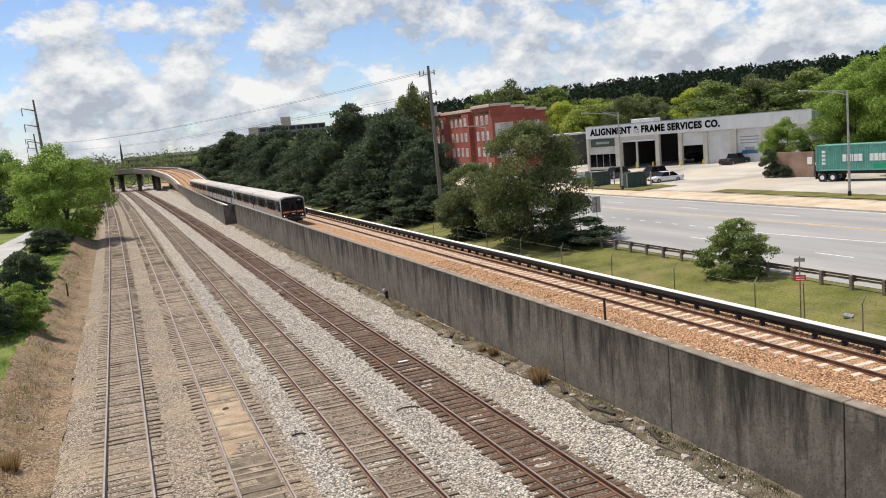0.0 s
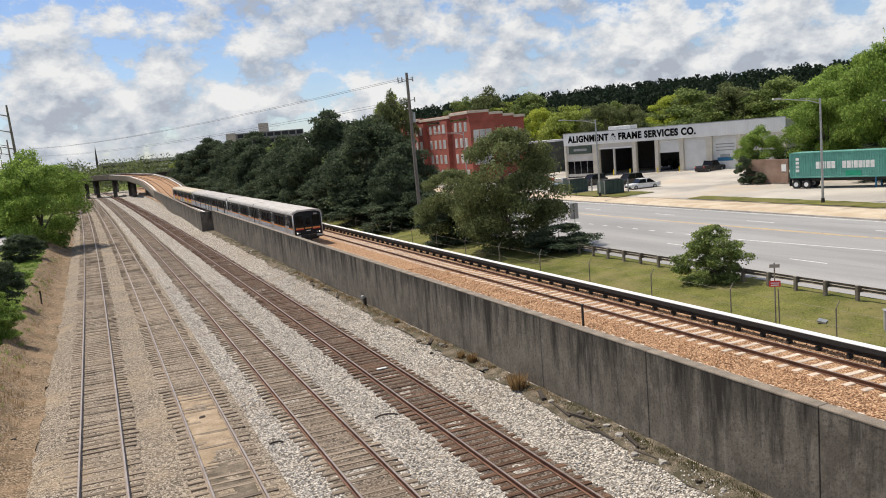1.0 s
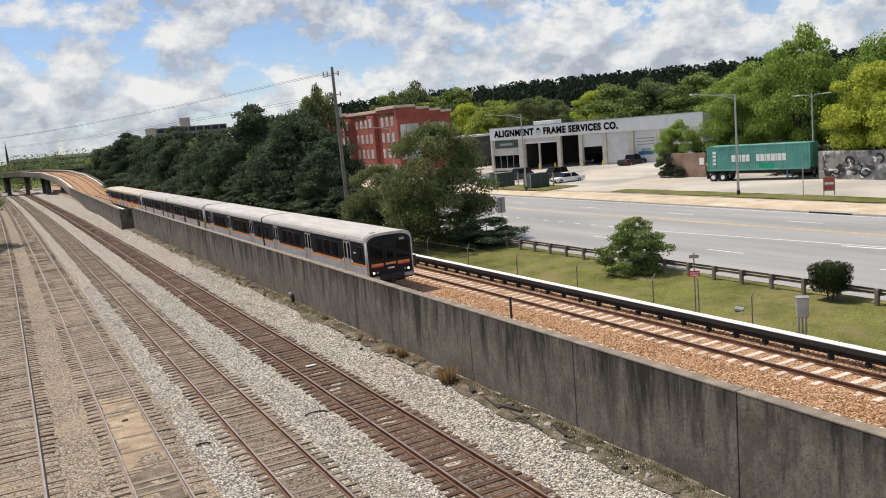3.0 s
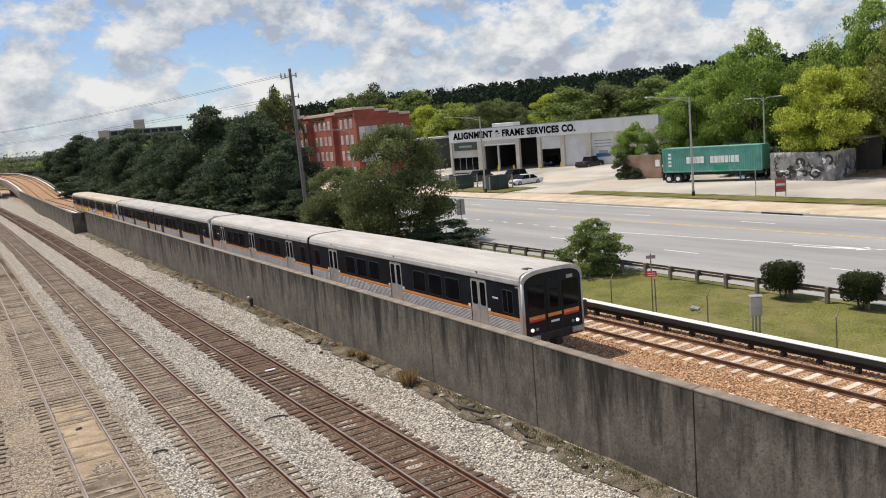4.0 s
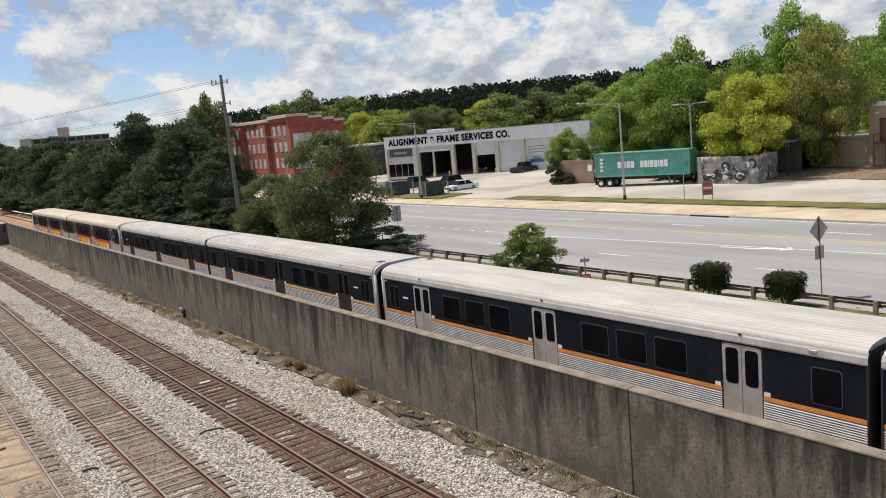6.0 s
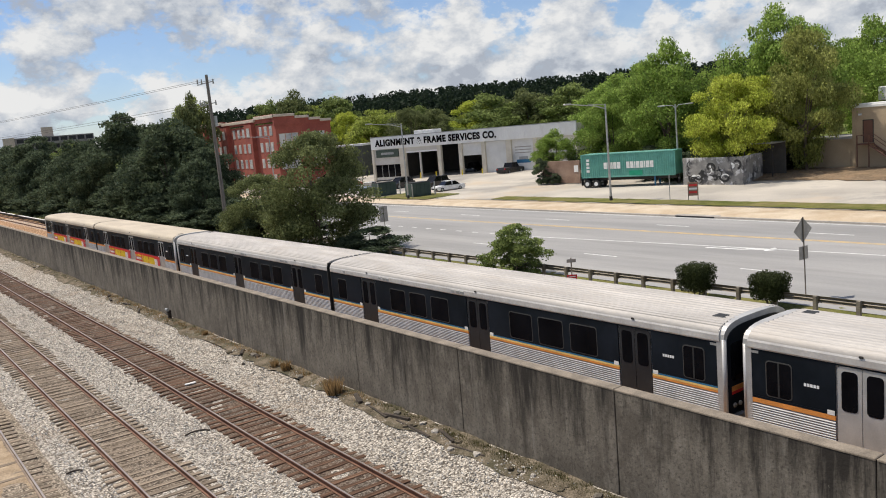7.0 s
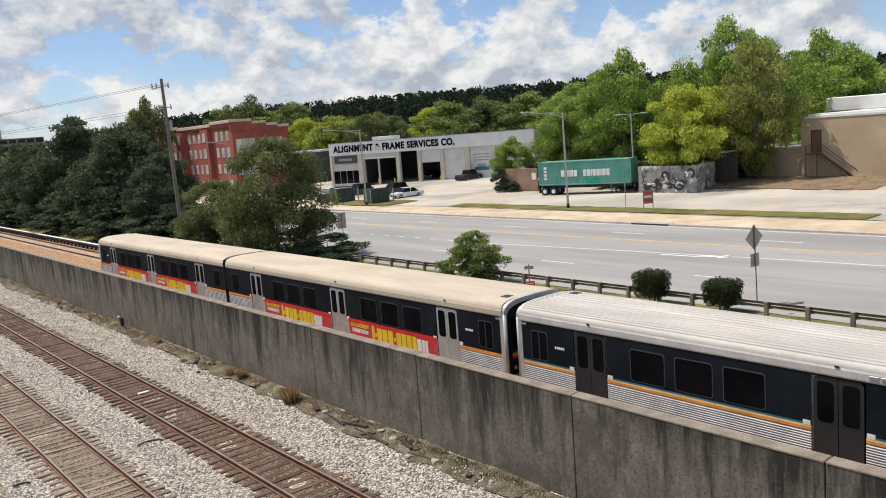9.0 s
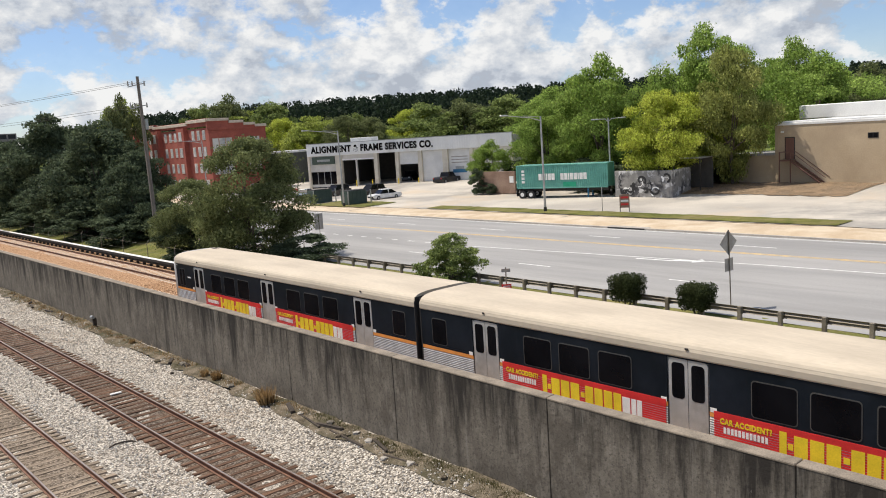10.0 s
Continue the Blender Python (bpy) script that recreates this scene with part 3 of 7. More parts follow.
strip("grass_strip", 64.0, 67.0, steps(27, 77, 0.7), lambda x, y: height(x, y) + 0.20, M["verge"], "narrow strip of green grass before the forecourt", "grass", 8, 0.04, None, 0.35, 17)
strip("grass_island", 62.2, 68.5, steps(88, 101, 0.7), lambda x, y: height(x, y) + 0.20, M["verge"], "small grass island round the refuse containers", "grass", 8, 0.04, None, 0.5, 19)


def build_kerb():
    kerb = thing("kerb", "low pale concrete kerb along the road", "kerb", kind="structure")
    for y in steps(-20, 130, 3.0):
        part("kerb_stone", boxed(58.72, 58.92, y, y + 2.985, 0.8, 1.15, 0.015), M["kerb"], kerb)
    drain = thing("storm_drain", "dark concrete storm drain inlet in the far kerb", "drain", kind="structure")
    part("inlet", boxed(58.66, 58.715, 41.0, 44.9, 1.0, 1.13), M["black"], drain)
    part("slab", boxed(58.93, 60.0, 40.8, 45.1, 1.05, 1.17, 0.01), M["kerb"], drain)


build_kerb()


def build_markings():
    top = 1.006
    def quad(name, pts, material, label):
        tagged(raw(name, [(x, y, top) for x, y in pts], [tuple(range(len(pts)))], material), label, "road marking", kind="structure", group="road markings")
    for k in range(-3, 12):
        y = 63.5 - 12.2 * k
        if -20 < y < 160:
            quad("lane_dash", [(40.78, y - 2.95), (40.92, y - 2.95), (40.92, y), (40.78, y)], M["white_line"], "worn white painted lane dash")
    for k in range(-6, 6):
        y = 56.5 - 13.2 * k
        quad("lane_dash", [(53.95, y - 3.2), (54.1, y - 3.2), (54.1, y), (53.95, y)], M["white_line"], "worn white painted lane dash")
    for k in range(10):
        y = 53.6 + 2.4 * k
        quad("lane_dot", [(45.1, y), (45.26, y), (45.26, y + 0.8), (45.1, y + 0.8)], M["white_line"], "short white painted guide dash")
    quad("edge_line", [(45.15, 49), (45.3, 49), (46.6, 36), (47.7, 24), (48.5, 8), (48.6, -20), (48.45, -20), (48.35, 8), (47.55, 24), (46.45, 36)][::-1], M["white_line"], "solid white painted line of the turn lane")
    for x in (50.45, 50.75):
        quad("centre_line", [(x + 1.6, -20), (x + 1.75, -20), (x + 0.15, 50), (x - 0.5, 90), (x - 0.5, 400), (x - 0.62, 400), (x - 0.62, 90), (x, 50)][::-1], M["yellow_line"], "worn yellow painted centre line")
    quad("edge_line", [(58.2, -20), (58.35, -20), (58.35, 120), (58.2, 120)], M["white_line"], "worn white painted edge line")
    quad("turn_arrow", [(46.55, 30.6), (47.0, 30.1), (47.05, 29.0), (47.8, 28.9), (47.1, 28.2), (46.4, 28.85), (46.72, 28.95), (46.6, 29.9), (46.3, 30.4), (46.1, 33.0), (46.3, 33.0)], M["white_line"], "white painted left-turn arrow")


build_markings()

# ---- freight tracks ----
RAIL_PROFILE = [(-0.07, -0.172), (0.07, -0.172), (0.07, -0.158), (0.012, -0.145), (0.012, -0.045), (0.036, -0.036), (0.036, -0.004), (0.028, 0.0), (-0.028, 0.0), (-0.036, -0.004), (-0.036, -0.036), (-0.012, -0.045), (-0.012, -0.145), (-0.07, -0.158)]


def add_rail(x, z, parent, mat, ys, curve=True):
    v, f = extrude_y(RAIL_PROFILE, ys, lambda y: (x + (bend(y) if curve else 0), z))
    rail = raw("rail", v, f, mat, parent)
    v, f = extrude_y([(-0.027, 0.001), (0.027, 0.001), (0.027, 0.004), (-0.027, 0.004)], ys, lambda y: (x + (bend(y) if curve else 0), z))
    raw("running_surface", v, f, M["rail_top"], rail, "worn brighter rail head")


def tie_mesh(name, sx, sy, sz, material, seed):
    bm = bmesh.new()
    box(bm, -sx / 2, sx / 2, -sy / 2, sy / 2, -sz, 0, 0.012)
    rnd = random.Random(seed)
    for v in bm.verts:
        v.co += Vector((rnd.uniform(-.012, .012), rnd.uniform(-.012, .012), rnd.uniform(-.01, .01)))
    me = bpy.data.meshes.new(name)
    bm.to_mesh(me)
    bm.free()
    me.materials.append(material)
    return me


RAIL_YS = steps(-20, 60, 20.0) + steps(65, 420, 5.0)
rng = random.Random(4)


def build_track(centre, sink, mat, far_mat, rail_mat, label, spacing=0.535, near=(5, 118)):
    track = thing("railway_track", label, "railway track", group="freight tracks", kind="structure")
    for dx in (-0.7525, 0.7525):
        add_rail(centre + dx, 0, track, rail_mat, RAIL_YS)
    meshes = [tie_mesh("tie", 2.6, 0.225, 0.16, mat, k) for k in range(4)]
    far_v, far_f = [], []
    y = -20.0
    while y < 330:
        y += spacing * rng.uniform(0.93, 1.07)
        dx, dz, rz = rng.uniform(-0.09, 0.09), rng.uniform(-0.018, 0.012), rng.uniform(-1.4, 1.4)
        at = pose(centre + dx + bend(y), y, -0.172 + dz - sink * rng.uniform(0.2, 1.0), rng.uniform(-1.5, 1.5), rng.uniform(-.4, .4), rz)
        if near[0] < y < near[1]:
            ob = new("tie", rng.choice(meshes))
            ob.matrix_basis, ob.parent = at, track
        else:
            b = len(far_v)
            far_v += [tuple(at @ Vector(c)) for c in ((-1.3, -.11, -.1), (1.3, -.11, -.1), (1.3, .11, -.1), (-1.3, .11, -.1), (-1.3, -.11, 0), (1.3, -.11, 0), (1.3, .11, 0), (-1.3, .11, 0))]
            far_f += [tuple(b + i for i in q) for q in ((4, 5, 6, 7), (0, 1, 5, 4), (1, 2, 6, 5), (2, 3, 7, 6), (3, 0, 4, 7))]
    tagged(raw("far_ties", far_v, far_f, far_mat, track), kind="stuff")


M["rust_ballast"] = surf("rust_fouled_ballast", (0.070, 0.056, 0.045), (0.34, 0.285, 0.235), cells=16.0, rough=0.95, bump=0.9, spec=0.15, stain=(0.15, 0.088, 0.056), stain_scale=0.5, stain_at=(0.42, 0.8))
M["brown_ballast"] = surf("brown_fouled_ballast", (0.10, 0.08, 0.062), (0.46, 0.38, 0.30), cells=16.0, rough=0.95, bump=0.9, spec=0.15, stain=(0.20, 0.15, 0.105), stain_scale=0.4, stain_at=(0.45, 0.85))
M["sand"] = surf("orange_sandy_fines", (0.29, 0.22, 0.15), (0.43, 0.335, 0.235), scale=1.4, rough=0.97, fine=20.0, grain=0.3, bump=0.6, spec=0.1, stain=(0.30, 0.22, 0.14), stain_scale=1.2, stain_at=(0.5, 0.75))
M["muck"] = surf("dark_oily_fines", (0.11, 0.09, 0.066), (0.22, 0.18, 0.135), scale=2.0, rough=0.95, fine=22.0, grain=0.4, bump=0.7, spec=0.15, stain=(0.26, 0.21, 0.15), stain_scale=1.5, stain_at=(0.55, 0.8))
strip("rust_stones", 10.25, 12.57, FAR, lambda x, y: bed_z(x, y) + 0.012, M["rust_ballast"], "dark rust-stained stones between the ties", "ballast", 14, 0.03, True, 0.22, 31)
strip("brown_stones", 5.95, 8.03, FAR, lambda x, y: bed_z(x, y) + 0.012, M["brown_ballast"], "brown dusty stones between the ties", "ballast", 14, 0.03, True, 0.22, 33)
strip("sand_patch", 2.34, 3.68, steps(28.6, 39.5, 0.18), lambda x, y: -0.212 + 0.026 * ss(28.6, 30.5, y) * ss(39.5, 36, y), M["sand"], "orange sandy fines lying over the ties", "sand", 14, 0.045, True, 0.12, 35)
strip("muck_patch", 2.34, 3.68, steps(22.5, 28.7, 0.18), lambda x, y: -0.212 + 0.018 * ss(22.5, 24, y), M["muck"], "dark oily fines between the rails", "dirt", 14, 0.045, True, 0.12, 37)
build_track(-0.945, 0.018, M["tie"], M["tie_far"], M["rail_pale"], "old railway track with grey-brown timber ties sunk in tan dust")
build_track(3.01, 0.022, M["tie"], M["tie_far"], M["rail_pale"], "disused railway track with timber ties half buried in sandy fines")
build_track(6.99, 0.0, M["tie"], M["tie_far"], M["rail"], "railway track with weathered timber ties in grey ballast")
build_track(11.41, 0.0, M["rust_tie"], M["rust_tie_far"], M["rail"], "well-used railway track with dark rust-stained timber ties")

# ---- rapid-transit tracks ----


def build_transit(centre, label, near=(6, 150)):
    track = thing("transit_track", label, "railway track", group="rapid-transit tracks", kind="structure")
    for dx in (-0.7525, 0.7525):
        add_rail(centre + dx, RAIL_Z, track, M["rail"], RAIL_YS, False)
    bm = bmesh.new()
    box(bm, -1.28, 1.28, -0.13, 0.13, -0.2, 0, 0.02)
    me = bpy.data.meshes.new("concrete_tie")
    bm.to_mesh(me)
    bm.free()
    me.materials.append(M["concrete_tie"])
    for k in range(240):
        y = -10 + 0.76 * k
        ob = new("concrete_tie", me)
        ob.matrix_basis, ob.parent = pose(centre + rng.uniform(-.02, .02), y, RAIL_Z - 0.165 + rng.uniform(-0.02, 0.005), 0, 0, rng.uniform(-.8, .8)), track


build_transit(20.63, "rapid-transit track with concrete ties behind the wall")
build_transit(25.02, "rapid-transit track with pale concrete ties in orange ballast")


def build_third_rail(x, side, y0, y1, label):
    t = thing("third_rail", label, "third rail", kind="structure")
    ys = [y0, (y0 + y1) / 2, y1]
    v, f = extrude_y([(-0.05, 0.02), (0.05, 0.02), (0.05, 0.10), (0.02, 0.10), (0.03, 0.2), (-0.03, 0.2), (-0.02, 0.10), (-0.05, 0.10)], ys, lambda y: (x, RAIL_Z))
    raw("power_rail", v, f, M["iron"], t)
    v, f = extrude_y([(-0.20, 0.475), (0.20, 0.475), (0.20, 0.50), (-0.20, 0.50)], ys, lambda y: (x, RAIL_Z))
    raw("cover_board", v, f, M["cover"], t, "white top of the cover board")
    v, f = extrude_y([(-0.215, 0.28), (-0.19, 0.28), (-0.19, 0.472), (-0.215, 0.472)], ys, lambda y: (x, RAIL_Z))
    raw("side_board", v, f, M["black"], t, "black side of the cover board")
    bm = boxed(-0.12, 0.1, -0.07, 0.07, -0.19, 0.02, 0.01)
    box(bm, 0.08, 0.14, -0.05, 0.05, -0.19, 0.475)
    box(bm, -0.2, 0.1, -0.03, 0.03, 0.22, 0.3)
    me = bpy.data.meshes.new("bracket")
    bm.to_mesh(me)
    bm.free()
    me.materials.append(M["rubber"])
    for y in steps(y0, min(y1, y0 + 170), 1.52):
        ob = new("bracket", me)
        ob.location, ob.parent = (x, y, RAIL_Z), t


build_third_rail(26.62, 1, -20, 260, "third rail under a white-topped black cover board")
build_third_rail(18.3, -1, 118, 300, "far third rail under a white cover board")

# ---- dividing wall ----


def build_wall():
    wall = thing("wall_divider", "long dark weathered concrete wall between the two railways", "wall", kind="structure")
    for k in range(-5, 16):
        y0 = 14.31 + 6.85 * k
        y1 = min(y0 + 6.85, 124.9)
        bm = boxed(-0.0, 0.34, 0.015, y1 - y0 - 0.015, -0.6, 3.11, 0.012)
        p = part("wall_panel", bm, M["wall"], wall)
        p.location = (WALL_X, y0, 0)
        # same concrete as the panels; the sunlit top is put into a paler colour
        c = part("coping", boxed(-0.012, 0.36, 0.012, y1 - y0 - 0.012, 3.08, 3.145, 0.018), M["cap"], p, "worn top edge, coloured paler as if sunlit")
    part("joint_filler", boxed(WALL_X + 0.05, WALL_X + 0.3, -20, 124.8, -0.5, 3.05), M["joint"], wall)
    far = thing("wall_far", "far stretch of grey concrete retaining wall beside the curve", "wall", kind="structure")
    part("wall_panel", boxed(14.2, 16.1, 125.0, 125.4, -0.6, 2.95), M["wall"], far)
    for k in range(12):
        y0 = 125.4 + 15 * k
        bm = boxed(0, 0.35, 0, 14.97, -0.6, 2.95)
        p = part("wall_panel", bm, M["wall"], far)
        p.matrix_basis = pose(14.2 + 0.019 * 15 * k, y0, 0, 0, 0, -1.09)
        part("coping", boxed(-0.03, 0.38, 0, 14.97, 2.952, 3.03), M["cap"], p)


build_wall()
M["foot_dirt"] = surf("littered_earth", (0.095, 0.078, 0.055), (0.22, 0.18, 0.135), scale=1.6, rough=0.97, fine=18.0, grain=0.5, bump=0.8, spec=0.1, stain=(0.07, 0.065, 0.04), stain_scale=0.9, stain_at=(0.45, 0.65))
strip("wall_dirt", 14.75, 15.75, steps(6, 124, 0.5), lambda x, y: bed_z(x, y) + 0.03, M["foot_dirt"], "dark earth and litter along the foot of the wall", "earth", 8, 0.06, None, 0.42, 23)
strip("dirt_patch", 82.5, 92.5, steps(34, 58, 0.6), lambda x, y: height(x, y) + 0.20, M["dirt"], "bare brown earth under the trees beside the warehouse", "earth", 12, 0.04, None, 1.2, 27)

# ---- the train ----
CAR_L = 22.86
NOSE = [(0.0, 104.6), (2.0, 65.5), (3.5, 35.75), (4.5, 15.75), (5.5, -3.74), (7.5, -42.6), (9.0, -71.55), (10.0, -90.62)]


def roof_profile(half, z0, z1, ribs):
    """Half-round roof section with small lengthwise ribs."""
    pts = []
    n = 88 if ribs else 22
    for i in range(n + 1):
        u = -1 + 2 * i / n
        x = half * math.copysign(abs(math.sin(u * math.pi / 2)) ** 0.92, u) if abs(u) < 1 else half * u
        z = z0 + (z1 - z0) * (1 - abs(u) ** 3.2)
        if ribs and abs(u) < 0.80 and i % 4 == 0:
            z -= ribs
        pts.append((x, z))
    return pts


def build_car(label, stripe, doors_dark, beige, advert):
    car = thing("train_car", label, "train car", group="cars of the train")
    y0, y1, hw = 0.44, CAR_L - 0.16, 1.58
    steel = M["steel"]
    # shell: floor tray, lower ribbed sides, letterband, roof
    bm = boxed(-hw + 0.03, hw - 0.03, y0, y1, 0.62, 3.3, 0.03)
    part("body", bm, M["steel"], car)
    rz0, rz1 = 3.30, 3.66
    prof = roof_profile(hw + 0.015, rz0, rz1, 0.0 if beige else (0.06 if doors_dark else 0.022))
    v, f = extrude_y(prof, [y0 + 0.02, y1 - 0.02], closed=True)
    raw("roof", v, f, M["beige_roof"] if beige else M["steel_roof"], car, "beige coated roof" if beige else "ribbed grey steel roof")
    v, f = extrude_y([(-hw - 0.01, 3.10), (-hw - 0.03, 3.14), (-hw - 0.03, 3.30), (-hw + 0.01, 3.41), (-hw + 0.09, 3.48), (-hw + 0.2, 3.5), (-hw + 0.2, 3.1)], [y0, y1])
    raw("gutter", v, f, M["beige_roof"] if beige else M["gutter"], car, "rounded steel edge of the roof")
    v, f = extrude_y([(hw + 0.01, 3.10), (hw + 0.03, 3.14), (hw + 0.03, 3.30), (hw - 0.01, 3.41), (hw - 0.09, 3.48), (hw - 0.2, 3.5), (hw - 0.2, 3.1)], [y0, y1])
    raw("gutter", v, f, M["beige_roof"] if beige else M["gutter"], car, "rounded steel edge of the roof")
    door_c, dh = (3.50, 11.21, 19.20), 0.66
    spans = [(y0, door_c[0] - dh), (door_c[0] + dh, door_c[1] - dh), (door_c[1] + dh, door_c[2] - dh), (door_c[2] + dh, y1)]
    for side in (-1, 1):
        def bx(a, b, o0, o1, z0, z1, bev=0.0):
            xa, xb = side * (hw - o0), side * (hw + o1)
            return boxed(min(xa, xb), max(xa, xb), a, b, z0, z1, bev)
        for a, b in spans:
            part("letterband", bx(a, b, 0.03, 0.0, 1.80, 3.105), M["black_band"], car, "glossy black window band")
            z = 0.78
            prof = []
            while z < 1.58:
                prof += [(hw - 0.012, z), (hw + 0.012, z + 0.004), (hw + 0.016, z + 0.020), (hw - 0.002, z + 0.046), (hw - 0.012, z + 0.048)]
                z += 0.0667
            prof = [(side * x, zz) for x, zz in prof]
            prof += [(side * (hw - 0.04), prof[-1][1]), (side * (hw - 0.04), 0.78)]
            v, f = extrude_y(prof, [a, b])
            raw("ribbed_panel", v, f, M["rib_steel"], car, "ribbed stainless lower panel")
            z = 1.60
            for colour, h in stripe:
                part("stripe", bx(a, b, 0.03, 0.008, z, z + h - 0.004), M[colour], car, colour + " painted stripe")
                z += h
            if z < 1.79:
                part("belt", bx(a, b, 0.03, 0.004, z, 1.797), M["black_band"], car)
        for c in door_c:
            dm = M["dark_door"] if doors_dark else steel
            for s in (-1, 1):
                a, b = (c - dh + 0.05, c - 0.01) if s < 0 else (c + 0.01, c + dh - 0.05)
                bm = bx(a, b, 0.05, -0.012, 0.80, 3.045)
                # the outer top corner of each leaf is rounded
                es = [e for e in bm.edges if abs(e.verts[0].co.x - e.verts[1].co.x) > 0.01 and e.verts[0].co.z > 3 and abs(e.verts[0].co.y - (a if s < 0 else b)) < 0.01]
                bmesh.ops.bevel(bm, geom=es, offset=0.12, segments=4, profile=0.5, affect="EDGES")
                leaf = part("door", bm, dm, car, "charcoal sliding door leaf" if doors_dark else "stainless sliding door leaf")
                bm = bx(a + 0.10, b - 0.10, 0.04, -0.004, 1.90, 2.93)
                es = [e for e in bm.edges if abs(e.verts[0].co.x - e.verts[1].co.x) > 0.01]
                bmesh.ops.bevel(bm, geom=es, offset=0.10, segments=4, profile=0.5, affect="EDGES")
                part("door_window", bm, M["tinted"], leaf, "rounded dark door window")
            part("door_gap", bx(c - dh, c + dh, 0.06, -0.03, 0.78, 3.08), M["rubber"], car)
            part("door_header", bx(c - dh, c + dh, 0.03, -0.004, 3.05, 3.105), M["black_band"], car)
            for e in (c - dh - 0.21, c + dh + 0.02):
                part("notice", bx(e, e + 0.19, 0.0, 0.012, 1.73, 1.85), M["white"], car, "small pale door notice")
            part("door_lamp", bx(c - 0.06, c + 0.06, -0.02, 0.05, 3.335, 3.40, 0.015), M["iron"], car, "small dark lamp over the door")
        wins = [(0.95, 1.70)] + [(5.05, 6.28), (6.60, 7.83), (8.13, 9.36), (13.06, 14.29), (14.62, 15.86), (16.16, 17.38)] + [(21.23, 22.06)]
        for k, (a, b) in enumerate(wins):
            bm = bx(a, b, 0.0, 0.010, 1.84, 2.84)
            es = [e for e in bm.edges if abs(e.verts[0].co.x - e.verts[1].co.x) > 0.005]
            bmesh.ops.bevel(bm, geom=es, offset=0.10, segments=4, profile=0.5, affect="EDGES")
            w = part("window", bm, M["win_rim"], car, "rounded grey window rim")
            bm = bx(a + 0.03, b - 0.03, 0.0, 0.014, 1.87, 2.81)
            es = [e for e in bm.edges if abs(e.verts[0].co.x - e.verts[1].co.x) > 0.005]
            bmesh.ops.bevel(bm, geom=es, offset=0.085, segments=4, profile=0.5, affect="EDGES")
            part("pane", bm, M["tinted"], w, "tinted window pane")
            if k == 0:
                part("window_post", bx((a + b) / 2 - 0.025, (a + b) / 2 + 0.025, 0.0, 0.018, 1.87, 2.81), M["rubber"], w)
        # small plain mark beside the cab, vents on the cant rail
        for k in range(5):
            part("mark", bx(2.02 + k * 0.085, 2.085 + k * 0.085, 0.0, 0.006, 2.34, 2.42), M["white"], car, "small white bar-shaped mark")
        part("route_panel", bx(0.5, 0.75, 0.0, 0.008, 2.98, 3.05), M["galv"], car)
        vents = [] if beige else [(21.2, 1)] + ([(17.35, 2), (18.0, 1), (11.95, 2), (12.55, 1)] if doors_dark else [])
        for e, n in vents:
            for k in range(n):
                part("roof_vent", bx(e + 0.27 * k, e + 0.27 * k + 0.22, 0.0, 0.045, 3.19, 3.28, 0.008), M["galv"], car, "small grey louvre on the roof edge")
        if advert:
            for a, b in ((4.20, 10.42), (11.92, 18.40)):
                z, k = 0.95, 0
                while z < 1.72:
                    part("advert_strip", bx(a, b, 0.0, 0.019, z, z + 0.052), M["red"], car, "red printed advert strip")
                    z += 0.0667
                # blocks of lettering that cannot be given stay plain bars
                w = b - a
                s0, sg = (b - 0.1, -1) if side < 0 else (a + 0.1, 1)
                def bars(u0, u1, n, z0, z1, colour, fill):
                    for i in range(n):
                        p0, p1 = s0 + sg * (u0 + (u1 - u0) * i / n), s0 + sg * (u0 + (u1 - u0) * (i + fill) / n)
                        part("advert_bar", bx(min(p0, p1), max(p0, p1), 0.0, 0.024, z0, z1), M[colour], car, colour + " block of printed lettering")
                part("advert_top", bx(a, b, 0.0, 0.021, 1.60, 1.785), M["red"], car, "plain red upper edge of the advert")
                lettering("CAR ACCIDENT?", 1.45, 0.17, 0.004, car, M["yellow"], pose(side * (hw + 0.022), s0 + sg * 0.08, 1.46, 0, 0, 90 * side), "advert_words", 0.05, "yellow printed capitals")
                bars(0.18, 1.45, 12, 1.22, 1.39, "white", 0.72)
                # one bar for each sign of the number, its dashes short
                u = 1.72
                for wd, z0, z1, colour in ((0.22, 0.96, 1.66, "yellow"), (0.16, 1.22, 1.38, "yellow"), (0.40, 0.96, 1.62, "yellow"), (0.40, 0.96, 1.62, "yellow"), (0.40, 0.96, 1.62, "yellow"),
                                           (0.18, 1.22, 1.38, "yellow"), (0.36, 0.96, 1.62, "yellow"), (0.36, 0.96, 1.62, "yellow"), (0.36, 0.96, 1.62, "yellow"), (0.32, 0.96, 1.62, "yellow"),
                                           (0.32, 0.98, 1.56, "white"), (0.2, 0.98, 1.56, "white"), (0.2, 0.98, 1.56, "white")):
                    bars(u, u + wd, 1, z0, z1, colour, 0.86)
                    u += wd
    # the cab end stands a little back from the coupling
    before = set(bpy.data.objects)
    def arch(half, z0, z1, z2, n=14):
        return [(half, z0)] + [(half * math.copysign(abs(math.cos(math.pi * k / n)) ** 0.55, math.cos(math.pi * k / n)), z1 + (z2 - z1) * math.sin(math.pi * k / n) ** 0.75) for k in range(n + 1)] + [(-half, z0)]
    v, f = extrude_y(arch(hw - 0.09, 0.98, 2.98, 3.50), [-0.004, 0.2])
    raw("front_mask", v, f, M["black_band"], car, "black front mask with big windows")
    v, f = extrude_y(arch(hw + 0.012, 0.80, 3.16, 3.665), [0.012, 0.26])
    raw("front_brow", v, f, steel, car, "rounded stainless rim round the cab front")
